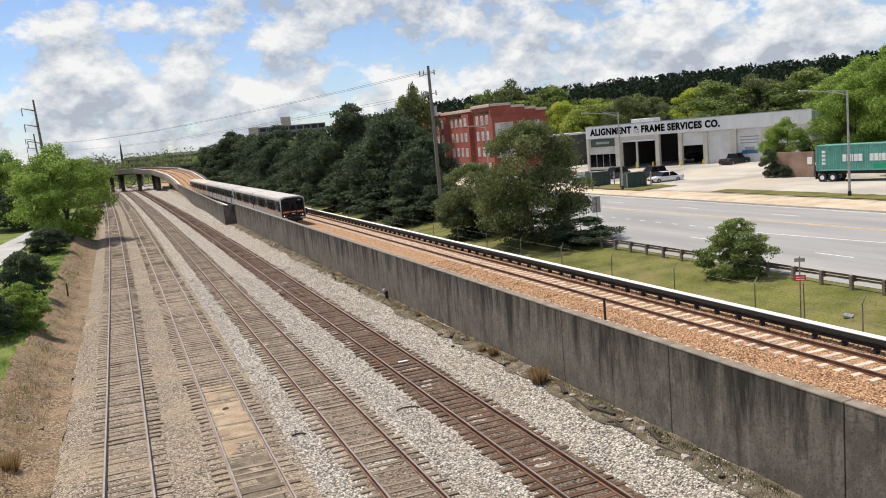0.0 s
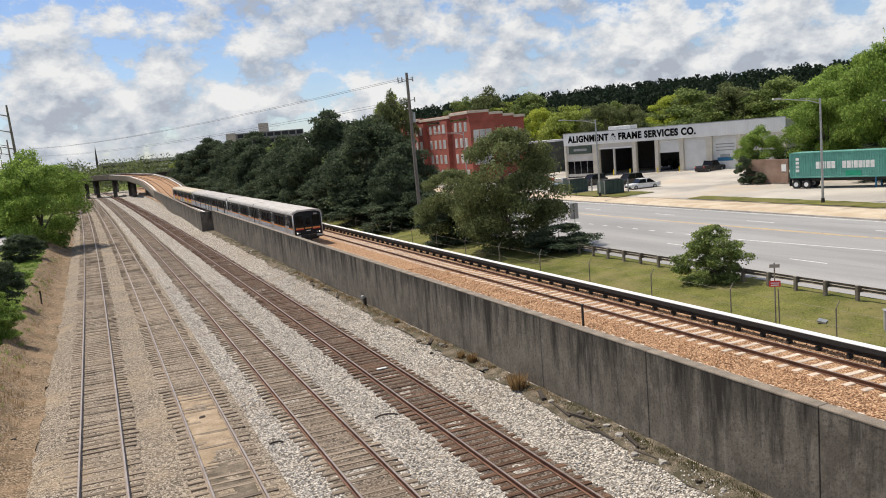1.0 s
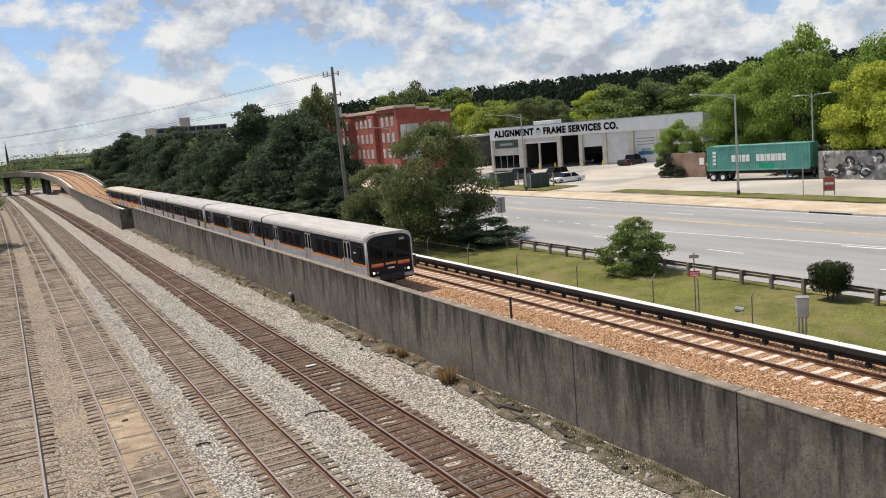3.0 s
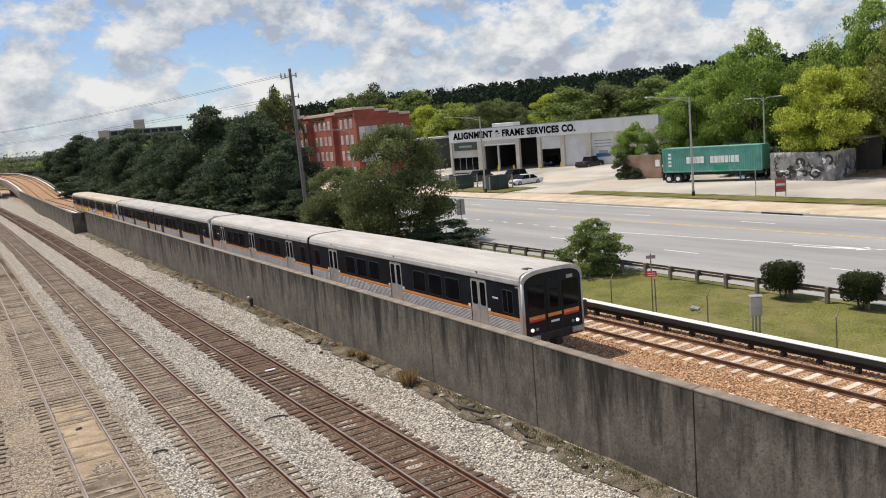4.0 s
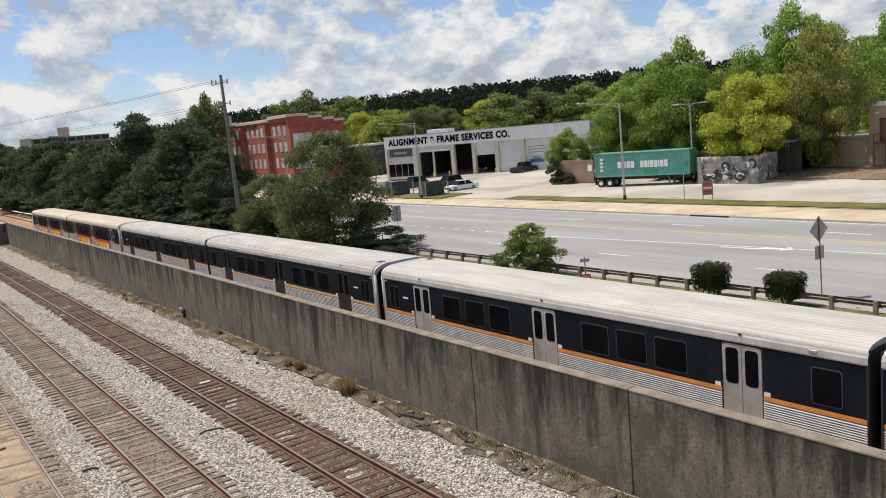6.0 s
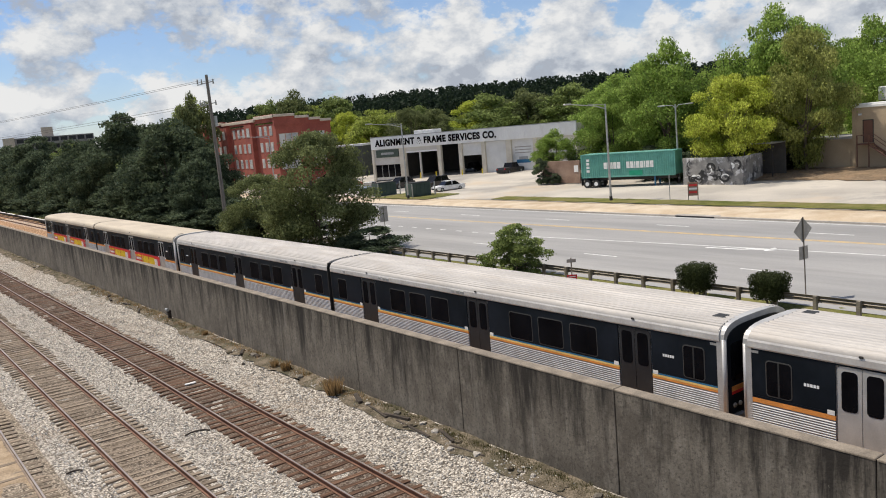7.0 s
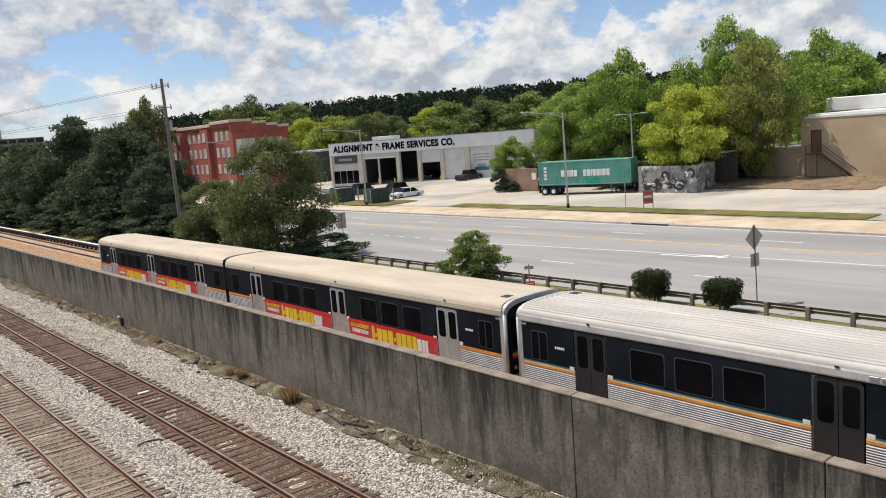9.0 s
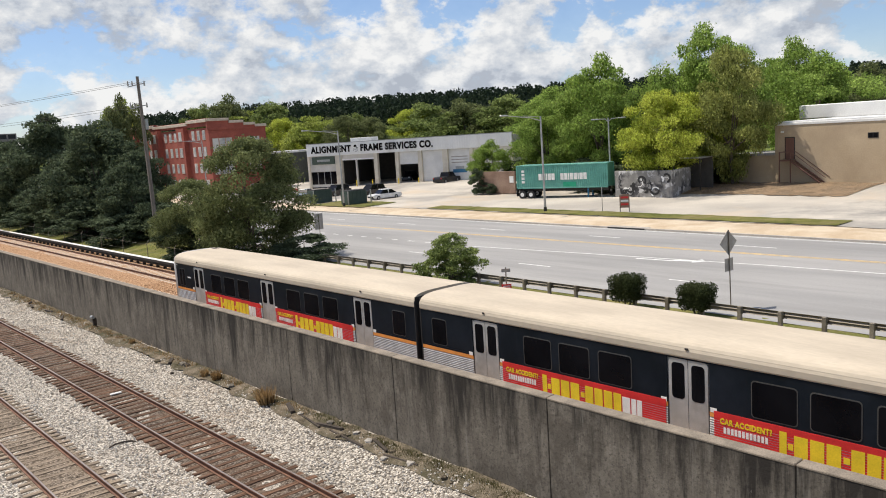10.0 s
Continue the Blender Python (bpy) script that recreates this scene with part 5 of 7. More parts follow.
def build_container():
    ang = math.degrees(math.atan2(-0.955, 0.30))
    t = thing("container_trailer", "green corrugated shipping container on a road trailer", "trailer", pose(75.5, 71.9, 1.46, 0, 0, ang))
    L, W, z0, z1 = 12.19, 2.44, 1.25, 4.2
    box_ = part("container", boxed(0.08, L - 0.08, 0.08, W - 0.08, z0 + 0.1, z1 - 0.06), M["container"], t, "sea-green corrugated steel box")
    n, dv = 44, []
    per = (L - 0.3) / n
    for k in range(n):
        x = 0.15 + per * k
        dv += [(x, 0.035), (x + per * 0.35, 0.035), (x + per * 0.5, 0.075), (x + per * 0.85, 0.075)]
    dv.append((L - 0.15, 0.035))
    for yy, sg in ((0, 1), (W, -1)):
        v = [(x, yy + sg * y, z) for z in (z0 + 0.12, z1 - 0.1) for x, y in dv]
        m = len(dv)
        f = [(i, i + 1, m + i + 1, m + i) for i in range(m - 1)]
        raw("corrugated_side", v, f, M["container"], box_)
    for y0 in (0, W - 0.12):
        part("top_rail", boxed(0, L, y0, y0 + 0.12, z1 - 0.12, z1, 0.01), M["container"], box_)
        part("bottom_rail", boxed(0, L, y0, y0 + 0.12, z0, z0 + 0.15, 0.01), M["container"], box_)
        for x in (0, L - 0.16):
            part("corner_post", boxed(x, x + 0.16, y0, y0 + 0.12, z0, z1, 0.01), M["container"], box_)
    part("roof_sheet", boxed(0.1, L - 0.1, 0.1, W - 0.1, z1 - 0.05, z1 - 0.01), M["container"], box_)
    part("repair_patch", boxed(6.4, 8.1, 0.005, 0.03, z0 + 0.16, z0 + 0.75), M["patch_green"], box_, "brighter green repair patch")
    x = 3.1
    for k, w in enumerate((0.42, 0.42, 0.16, 0.42, 0.42, 0.7, 0.42, 0.42, 0.16, 0.42, 0.42, 0.16, 0.42, 0.42)):
        if k != 5:
            part("marking_block", boxed(x, x + w, 0.008, 0.03, z0 + 1.05, z0 + 1.85), M["white"], box_, "white block of brand lettering")
        x += w + (0.085 if k != 5 else 0)
    for k in range(4):
        part("marking_bar", boxed(0.75, 1.15, 0.008, 0.03, z0 + 0.7 + 0.45 * k, z0 + 1.0 + 0.45 * k), M["white"], box_, "small white marking bar")
    for y0 in (0.7, 1.55):
        part("chassis_beam", boxed(0.1, L - 0.2, y0, y0 + 0.18, 0.85, z0), M["iron"], t)
    for ax in (0.75, 1.95):
        part("axle", tubed([(ax, 0.2, 0.5), (ax, W - 0.2, 0.5)], [0.08, 0.08], 8), M["iron"], t)
        for y0, y1 in ((-0.02, 0.28), (0.32, 0.6), (W - 0.6, W - 0.32), (W - 0.28, W + 0.02)):
            w = part("wheel", tubed([(ax, y0, 0.5), (ax, y1, 0.5)], [0.5, 0.5], 20), M["rubber"], t)
            part("hub", tubed([(ax, y0 - 0.01, 0.5), (ax, y0 + 0.06, 0.5)], [0.26, 0.22], 12), M["white"], w, "white wheel hub")
    part("mudflap", boxed(-0.05, 0.0, 0.0, 0.6, 0.3, 1.1), M["rubber"], t)
    for y0 in (0.35, 1.9):
        part("landing_leg", boxed(9.4, 9.56, y0, y0 + 0.16, 0.0, z0, 0.01), M["blue"], t, "blue landing leg")
        part("landing_foot", boxed(9.3, 9.66, y0 - 0.05, y0 + 0.22, -0.02, 0.05), M["iron"], t)
    part("rear_bar", boxed(0.0, 0.12, 0.2, W - 0.2, 0.45, 0.6), M["iron"], t)


build_container()


def build_walls():
    w = thing("wall_graffiti", "grey concrete wall sprayed with dark graffiti loops", "wall", kind="structure")
    p = part("wall_panel", boxed(0, 7.7, 0, 0.3, -0.5, 2.95, 0.02), M["graffiti"], w)
    p.matrix_basis = pose(79.6, 59.6, 1.65, 0, 0, -88)
    rnd = random.Random(44)
    for k in range(30):
        # one sprayed swirl: a flat ribbon just proud of the wall
        cx, cz, r, a0 = rnd.uniform(0.6, 7.1), rnd.uniform(0.5, 2.2), rnd.uniform(0.2, 0.8), rnd.uniform(0, 6.28)
        turn, wid = rnd.choice((-1, 1)) * rnd.uniform(2.0, 5.0), rnd.choice((0.03, 0.05, 0.09, 0.14))
        v, f = [], []
        for i in range(29):
            u = i / 28
            a, q = a0 + turn * u, r * (1 - 0.55 * u)
            for d in (-wid, wid):
                v.append((min(7.6, max(0.1, cx + (q + d) * math.cos(a))), -0.005 - 0.0012 * k, min(2.9, max(0.0, cz + (q + d) * math.sin(a) * 0.9))))
            if i:
                f.append((2 * i - 2, 2 * i - 1, 2 * i + 1, 2 * i))
        raw("spray_stroke", v, f, M["black"] if k % 5 else M["white"], p, "sprayed paint loop")
    p = part("wall_panel", boxed(0, 6.0, 0, 0.3, -0.3, 2.95, 0.02), M["graffiti"], w)
    p.matrix_basis = pose(79.9, 51.9, 1.65, 0, 0, 12)
    b = thing("wall_rusty", "rust-brown boundary wall with dark weathered patches", "wall", kind="structure")
    p = part("wall_panel", boxed(0, 6.5, 0, 0.25, -0.3, 2.75, 0.02), M["rusty_wall"], b)
    p.matrix_basis = pose(79.6, 83.2, 1.9, 0, 0, -84)
    p = part("notice_board", boxed(5.6, 6.3, -0.05, -0.01, 1.2, 2.1, 0.01), M["white"], b)
    p.matrix_basis = pose(79.6, 83.2, 1.9, 0, 0, -84)
    tr = thing("open_trailer", "dark low shed roof behind the graffiti wall", "shed", pose(84, 58, 1.9, 0, 0, -85))
    part("roof", boxed(0, 7, 0, 3.0, 3.7, 3.85, 0.02), M["galv"], tr)
    for x in (0.2, 3.4, 6.7):
        part("post", boxed(x, x + 0.12, 0.05, 0.17, 0, 3.7), M["iron"], tr)
    part("back", boxed(0, 7, 2.9, 3.0, 0, 3.7), M["dark_room"], tr)


build_walls()


def build_tan():
    b = thing("warehouse", "tan painted warehouse with an outside steel stair", "warehouse")
    X = 93.0
    part("wall", boxed(X, X + 30, -20, 46.3, 1.0, 8.75), M["tan"], b)
    part("parapet", boxed(X - 0.08, X + 30.1, -20.1, 46.4, 8.75, 9.05, 0.03), M["white_roof"], b, "white metal roof edge")
    part("roof", boxed(X + 0.1, X + 29, -20, 46.2, 9.05, 9.2), M["white_roof"], b, "white sheet roof")
    part("rear_roof", boxed(X + 16, X + 48, -20, 51, 9.2, 11.0, 0.1), M["white_roof"], b, "higher white rear roof")
    part("corner_strip", boxed(X - 0.06, X + 0.2, 46.0, 46.36, 1.0, 8.75), M["tan"], b)
    part("annex", boxed(X + 0.3, X + 8, 46.4, 52.6, 1.0, 5.3), M["tan"], b, "low tan annex")
    part("annex_cap", boxed(X + 0.2, X + 8.1, 46.42, 52.7, 5.3, 5.5, 0.02), M["roof_tar"], b)
    d = part("door", boxed(X - 0.05, X + 0.02, 44.1, 45.1, 4.85, 7.3, 0.01), M["brown_door"], b, "brown upper door")
    part("door_frame", boxed(X - 0.03, X + 0.03, 44.0, 45.2, 4.85, 7.4), M["black"], b)
    w = part("window", boxed(X - 0.04, X + 0.02, 34.9, 36.0, 6.95, 7.55, 0.01), M["black"], b, "small dark high window")
    part("pane", boxed(X - 0.05, X - 0.03, 34.98, 35.42, 7.02, 7.48), M["tinted"], w)
    part("pane", boxed(X - 0.05, X - 0.03, 35.48, 35.92, 7.02, 7.48), M["tinted"], w)
    part("wall_lamp", boxed(X - 0.25, X, 45.3, 45.6, 7.9, 8.1, 0.03), M["white"], b)
    part("landing", boxed(X - 1.1, X, 43.9, 45.4, 4.65, 4.8), M["brown_door"], b)
    n = 17
    for k in range(n):
        y, z = 43.9 - (3.9 / n) * (k + 1), 4.65 - (2.9 / n) * (k + 1)
        part("step", boxed(X - 1.05, X - 0.1, y, y + 0.26, z, z + 0.05), M["brown_door"], b)
    for dx in (-1.12, -0.06):
        part("stringer", tubed([(X + dx, 43.9, 4.6), (X + dx, 40.0, 1.7)], [0.09, 0.09], 6), M["brown_door"], b)
        part("handrail", tubed([(X + dx, 45.4, 5.7), (X + dx, 43.9, 5.7), (X + dx, 40.0, 2.75)], [0.035] * 3, 6), M["brown_door"], b)
    for y in (45.3, 44.0):
        part("landing_post", boxed(X - 1.1, X - 1.0, y, y + 0.1, 1.6, 5.7), M["brown_door"], b)
    p = thing("low_kerb", "low pale concrete kerb before the warehouse", "kerb", kind="structure")
    part("kerb_stone", boxed(X - 2.4, X - 2.1, 40, 53, 1.6, 2.12, 0.02), M["kerb"], p)


build_tan()


def window_set(b, wall_axis, pos, along, zs, w, h, sill=True, pane="pale_pane"):
    """Windows in a wall; wall_axis names the axis that the wall faces."""
    for a in along:
        for z in zs:
            def bx(a0, a1, d0, d1, z0, z1):
                return boxed(pos + d0, pos + d1, a0, a1, z0, z1) if wall_axis == "x" else boxed(a0, a1, pos + d0, pos + d1, z0, z1)
            win = part("window", bx(a - w / 2, a + w / 2, -0.06, 0.05, z, z + h), M["cream"], b, "cream-framed window")
            part("pane", bx(a - w / 2 + 0.1, a + w / 2 - 0.1, -0.08, -0.05, z + 0.1, z + h / 2 - 0.04), M[pane], win)
            part("pane", bx(a - w / 2 + 0.1, a + w / 2 - 0.1, -0.08, -0.05, z + h / 2 + 0.04, z + h - 0.1), M[pane], win)


def build_brick():
    b = thing("brick_building", "four-storey red brick building with cream cornices", "building")
    X, Y = 70.3, 147.3
    part("wall", boxed(X, X + 12.2, Y, Y + 53, 0.5, 14.3), M["brick"], b)
    for y0, y1, top in ((Y, Y + 9, 16.1), (Y + 9, Y + 26, 15.7), (Y + 26, Y + 53, 16.0)):
        part("cornice", boxed(X - 0.45, X + 1.0, y0, y1, top - 0.7, top - 0.1, 0.05), M["cream"], b, "cream cornice")
        part("parapet", boxed(X - 0.1, X + 0.6, y0, y1, 14.6, top), M["brick"], b)
    for x0, x1, top in ((X - 0.3, X + 4.2, 16.0), (X + 4.2, X + 7.3, 15.5), (X + 7.3, X + 9.8, 15.0), (X + 9.8, X + 12.3, 14.6)):
        part("parapet", boxed(x0, x1, Y - 0.15, Y + 0.4, 13.8, top), M["brick"], b)
        part("cornice", boxed(x0, x1, Y - 0.4, Y + 0.5, top - 0.5, top, 0.04), M["cream"], b, "cream cornice")
    for k in range(3):
        y = Y + 9.5 + 13 * k
        part("bay", boxed(X - 0.9, X, y, y + 3.5, 0.5, 14.6), M["brick"], b)
    window_set(b, "x", X, [Y + 2.2, Y + 4.6, Y + 7.0, Y + 15.5, Y + 18, Y + 20.5, Y + 29, Y + 31.5, Y + 34, Y + 41, Y + 44, Y + 47, Y + 50], [2.4, 5.6, 8.8, 12.0], 1.25, 1.9)
    window_set(b, "x", X - 0.9, [Y + 11.2, Y + 24.2, Y + 37.2], [2.4, 5.6, 8.8, 12.0], 1.4, 1.9)
    window_set(b, "y", Y, [X + 1.2, X + 2.6, X + 4.0, X + 8.6, X + 10.0], [5.2, 9.6], 1.3, 2.6)


build_brick()


def build_far_blocks():
    c = thing("apartment_tower", "distant grey-brown apartment slab with rows of balconies", "building", pose(64, 415, 0, 0, 0, -11))
    part("wall", boxed(0, 38, 0, 14, 0, 22.6), M["condo"], c)
    part("end_wall", boxed(-0.2, 4.5, -0.25, 14.1, 0, 22.9), M["cream"], c, "paler end wall")
    part("penthouse", boxed(16, 21, 4, 10, 22.6, 27.0), M["cream"], c, "pale rooftop machine room")
    for k in range(6):
        z = 3.2 + 3.2 * k
        for j in range(9):
            x = 5.2 + 3.65 * j
            bal = part("balcony", boxed(x, x + 3.3, -1.3, 0, z, z + 1.05), M["condo"], c)
            part("recess", boxed(x + 0.2, x + 3.1, -0.06, 0.0, z + 1.05, z + 2.9), M["black"], bal, "dark recessed windows")
    f = thing("office_block", "distant low grey office buildings above the trees", "building", pose(6, 560, 0))
    part("wall", boxed(0, 22, 0, 20, 0, 14.2), M["condo"], f)
    part("wing", boxed(22, 46, 5, 25, 0, 15.0), M["facade"], f)
    for k in range(4):
        part("window_band", boxed(1, 21, -0.15, 0, 1.5 + 3.2 * k, 2.9 + 3.2 * k), M["black"], f)
        part("window_band", boxed(23, 45, 4.85, 5, 1.8 + 3.3 * k, 3.3 + 3.3 * k), M["black"], f)
    s = thing("spire", "thin dark church spire far off", "spire", pose(5, 590, 0))
    part("steeple", tubed([(0, 0, 0), (0, 0, 17), (0, 0, 26)], [0.9, 0.7, 0.1], 8), M["iron"], s)
    sb = thing("shop_building", "low dark flat-roofed building behind the trees", "building", pose(82, 143, 1.8, 0, 0, -63))
    part("wall", boxed(-9, 0, 8, 16, 0, 6.6), M["shed_dark"], sb)
    part("roof_edge", boxed(-9.1, 0.1, 7.9, 16.1, 6.6, 7.0), M["fascia"], sb, "pale roof edge")


build_far_blocks()


def build_viaduct():
    pts = [(22.0, 238, 0.35), (22.0, 255, 1.2), (21.6, 275, 3.0), (20.3, 295, 4.9), (17.0, 315, 6.5), (10.5, 332, 7.4), (0, 344, 7.5), (-14, 350, 7.2), (-34, 354, 6.6), (-60, 357, 6.0)]
    v = thing("viaduct", "curving concrete transit viaduct over the freight tracks", "viaduct", kind="structure")
    dirs = []
    for i, p in enumerate(pts):
        a, b = Vector(pts[max(0, i - 1)]), Vector(pts[min(len(pts) - 1, i + 1)])
        d = (b - a)
        d.z = 0
        dirs.append(d.normalized())

    def sweep(name, prof, mat, label=""):
        verts, faces, n = [], [], len(prof)
        for p, d in zip(pts, dirs):
            side = Vector((d.y, -d.x, 0))
            verts += [tuple(Vector(p) + side * o + Vector((0, 0, z))) for o, z in prof]
        for i in range(len(pts) - 1):
            for k in range(n):
                a, b = i * n + k, i * n + (k + 1) % n
                faces.append((a, b, b + n, a + n))
        raw(name, verts, faces, mat, v, label)
    sweep("deck", [(-5.2, -0.9), (5.2, -0.9), (5.2, 0.1), (-5.2, 0.1)], M["cap"])
    for o in (-5.25, 4.95):
        sweep("parapet", [(o, -0.6), (o + 0.3, -0.6), (o + 0.3, 0.85), (o, 0.85)], M["cap"], "pale concrete parapet")
    sweep("ballast", [(-4.6, 0.1), (4.6, 0.1), (4.6, 0.3), (-4.6, 0.3)], M["orange_ballast"])
    for o in (-3.0, -1.5, 1.5, 3.0):
        sweep("rail", [(o - 0.04, 0.3), (o + 0.04, 0.3), (o + 0.04, 0.5), (o - 0.04, 0.5)], M["rail"])
    for o in (-4.2, 4.2):
        sweep("cover_board", [(o - 0.2, 0.75), (o + 0.2, 0.75), (o + 0.2, 0.8), (o - 0.2, 0.8)], M["cover"], "white third-rail cover")
    for p, d in list(zip(pts, dirs))[3:]:
        side = Vector((d.y, -d.x, 0))
        for o in (-3.2, 3.2):
            q = Vector(p) + side * o
            part("pier", boxed(q.x - 0.7, q.x + 0.7, q.y - 0.7, q.y + 0.7, -0.5, p[2] - 0.85, 0.05), M["wall"], v)
    r = thing("road_bridge", "low grey concrete road bridge across the tracks far off", "bridge", pose(0, 385, 0), kind="structure")
    part("deck", boxed(-60, 70, 0, 12, 5.4, 7.2), M["wall"], r)
    for x in (-22, -7, 0.5, 9, 22):
        part("pier", boxed(x, x + 1.6, 1, 11, -0.5, 5.4), M["wall"], r)


build_viaduct()


def build_guardrail():
    g = thing("guardrail", "weathered steel guardrail on short posts beside the road", "guardrail")
    X = 33.65
    prof = [(0.10, 0.46), (0.13, 0.46), (0.20, 0.52), (0.20, 0.56), (0.13, 0.61), (0.20, 0.66), (0.20, 0.70), (0.13, 0.76), (0.10, 0.76), (0.17, 0.69), (0.17, 0.67), (0.10, 0.61), (0.17, 0.55), (0.17, 0.53)]
    ys = steps(-12, 76, 1.905)
    for y in ys:
        zg = height(X, y) + 0.06
        part("post", boxed(X - 0.1, X + 0.06, y - 0.09, y + 0.09, zg - 0.3, zg + 0.78, 0.012), M["guard"], g, "brown weathered post")
        part("block", boxed(X + 0.06, X + 0.13, y - 0.08, y + 0.08, zg + 0.42, zg + 0.76), M["guard"], g)
    for k in range(0, len(ys) - 2, 2):
        v, f = extrude_y(prof, [ys[k] - 0.05, ys[k + 2] + 0.05], lambda y: (X, height(X, y) + 0.05))
        raw("beam", v, f, M["guard"], g, "corrugated steel beam")


build_guardrail()


def build_fence():
    f = thing("fence", "thin wire fence on rusty posts along the grass", "fence")
    ys = [12.0 + 6.15 * k for k in range(22)]
    for y in ys:
        x = 28.0 + 0.1 * math.sin(y)
        zg = height(x, y)
        part("post", tubed([(x, y, zg - 0.2), (x + 0.02, y + .03, zg + 1.55), (x + 0.22, y + .03, zg + 1.85)], [0.032, 0.03, 0.02], 6), M["guard"], f)
    for z in (0.25, 0.8, 1.5):
        pts = [(28.0 + 0.1 * math.sin(y), y, height(28, y) + z + 0.02 * math.sin(y * 3)) for y in ys]
        part("wire", tubed(pts, [0.006] * len(pts), 4), M["guard"], f)


build_fence()


def build_signs():
    def post(t, h, r=0.03):
        part("post", tubed([(0, 0, -0.3), (0, 0, h)], [r, r], 6), M["guard"], t)
    t = thing("road_sign", "diamond road sign on a post seen from behind", "road sign", pose(36.1, 20.3, 0.98, 0, -1.5, -10), "road signs")
    post(t, 3.9)
    bm = boxed(-0.44, 0.44, 0.03, 0.045, -0.44, 0.44, 0.004)
    bmesh.ops.transform(bm, matrix=pose(0, 0, 3.28, 0, 45, 0), verts=bm.verts)
    part("plate", bm, M["sign_back"], t, "grey back of the diamond plate")
    part("plate", boxed(-0.30, 0.30, 0.03, 0.045, 1.86, 2.50, 0.004), M["sign_back"], t, "grey back of the small plate")
    t = thing("road_sign", "square road sign on a post seen from behind", "road sign", pose(37.8, 59.7, 0.98, 0, 0, -4), "road signs")
    post(t, 3.2)
    part("plate", boxed(-0.40, 0.40, 0.03, 0.05, 1.85, 3.22, 0.004), M["sign_back"], t, "brown-grey back of the plate")
    t = thing("warning_sign", "red notice on a post with a small grey plate", "sign", pose(27.75, 27.45, 0.6, 0, 0, -38))
    post(t, 3.15)
    part("plate", boxed(-0.22, 0.22, -0.05, -0.035, 2.92, 3.08), M["sign_back"], t)
    p = part("red_plate", boxed(-0.24, 0.24, -0.05, -0.035, 2.05, 2.32, 0.004), M["red"], t, "red notice plate")
    for z in (2.1, 2.2):
        part("writing_bar", boxed(-0.18, 0.18, -0.056, -0.05, z, z + 0.04), M["white"], p)
    part("second_post", tubed([(0.18, 0.1, -0.3), (0.15, 0.1, 1.9)], [0.03, 0.03], 6), M["guard"], t)
    t = thing("control_box", "grey steel control box on two pipes", "control box", pose(27.72, 21.6, 0.6, 0, 0, -42))
    part("cabinet", boxed(-0.23, 0.23, -0.16, 0.16, 1.08, 1.88, 0.02), M["galv"], t)
    part("lid", boxed(-0.26, 0.26, -0.2, 0.19, 1.88, 1.92, 0.01), M["galv"], t)
    for x in (-0.14, 0.0, 0.14):
        part("pipe", tubed([(x, 0, -0.2), (x, 0, 1.08)], [0.04, 0.04], 8), M["galv"], t)
    t = thing("marker_post", "short dark steel marker post in the ballast", "post", pose(21.9, 34.4, RAIL_Z - 0.25))
    part("post", boxed(-0.05, 0.05, -0.05, 0.05, -0.1, 1.15, 0.01), M["iron"], t)
    part("cap", boxed(-0.07, 0.07, -0.07, 0.07, 1.15, 1.18), M["iron"], t)
    t = thing("utility_plate", "small grey utility cover on the grass", "cover", pose(29.9, 26.8, height(29.9, 26.8) + 0.08, 12, 0, 30))
    part("plate", boxed(-0.25, 0.25, -0.2, 0.2, -0.02, 0.08, 0.01), M["galv"], t)
    t = thing("forecourt_sign", "small red and white sign on two posts in the grass", "sign", pose(67.6, 49.5, 1.42, 0, 0, -53))
    for x in (-0.45, 0.45):
        part("post", boxed(x - 0.04, x + 0.04, -0.04, 0.04, -0.2, 1.7), M["pole_wood"], t)
    p = part("board", boxed(-0.5, 0.5, -0.07, -0.04, 0.35, 1.7, 0.005), M["rusty_wall"], t, "faded red sign board")
    for z, c in ((1.3, "red"), (0.95, "white"), (0.6, "red")):
        part("writing_bar", boxed(-0.38, 0.38, -0.085, -0.07, z, z + 0.2), M[c], p)
    t = thing("marker_pole", "thin bare pole beside the forecourt sign", "pole", pose(67.2, 52.0, 1.3))
    part("pole", tubed([(0, 0, -0.2), (0, 0, 2.6)], [0.04, 0.04], 6), M["galv"], t)


build_signs()


def street_lamp(x, y, h, arm, label, double=False, rz=0.0):
    t = thing("street_lamp", label, "street lamp", pose(x, y, height(x, y) + 0.15, 0, -0.6, rz), "street lamps")
    part("base", tubed([(0, 0, -0.2), (0, 0, 0.5)], [0.2, 0.16], 10), M["iron"], t)
    part("pole", tubed([(0, 0, 0.4), (0, 0, h)], [0.13, 0.085], 10), M["galv"], t)
    for s in ((-1, 1) if double else (-1,)):
        a = part("arm", tubed([(0, 0, h - 0.5), (s * arm * 0.3, 0, h - 0.12), (s * arm, 0, h + (0.25 if not double else -0.1))], [0.05, 0.05, 0.04], 8), M["galv"], t)
        if not double:
            part("brace", tubed([(0, 0, h - 0.1), (s * arm * 0.5, 0, h + 0.12)], [0.03, 0.03], 6), M["galv"], t)
        bm = boxed(-0.45, 0.45, -0.16, 0.16, -0.08, 0.08, 0.05)
        hd = part("lamp_head", bm, M["galv"], t)
        hd.location = (s * (arm + 0.4), 0, h + (0.27 if not double else -0.1))


street_lamp(65.6, 58.4, 10.2, 5.2, "tall grey street lamp with one long arm")
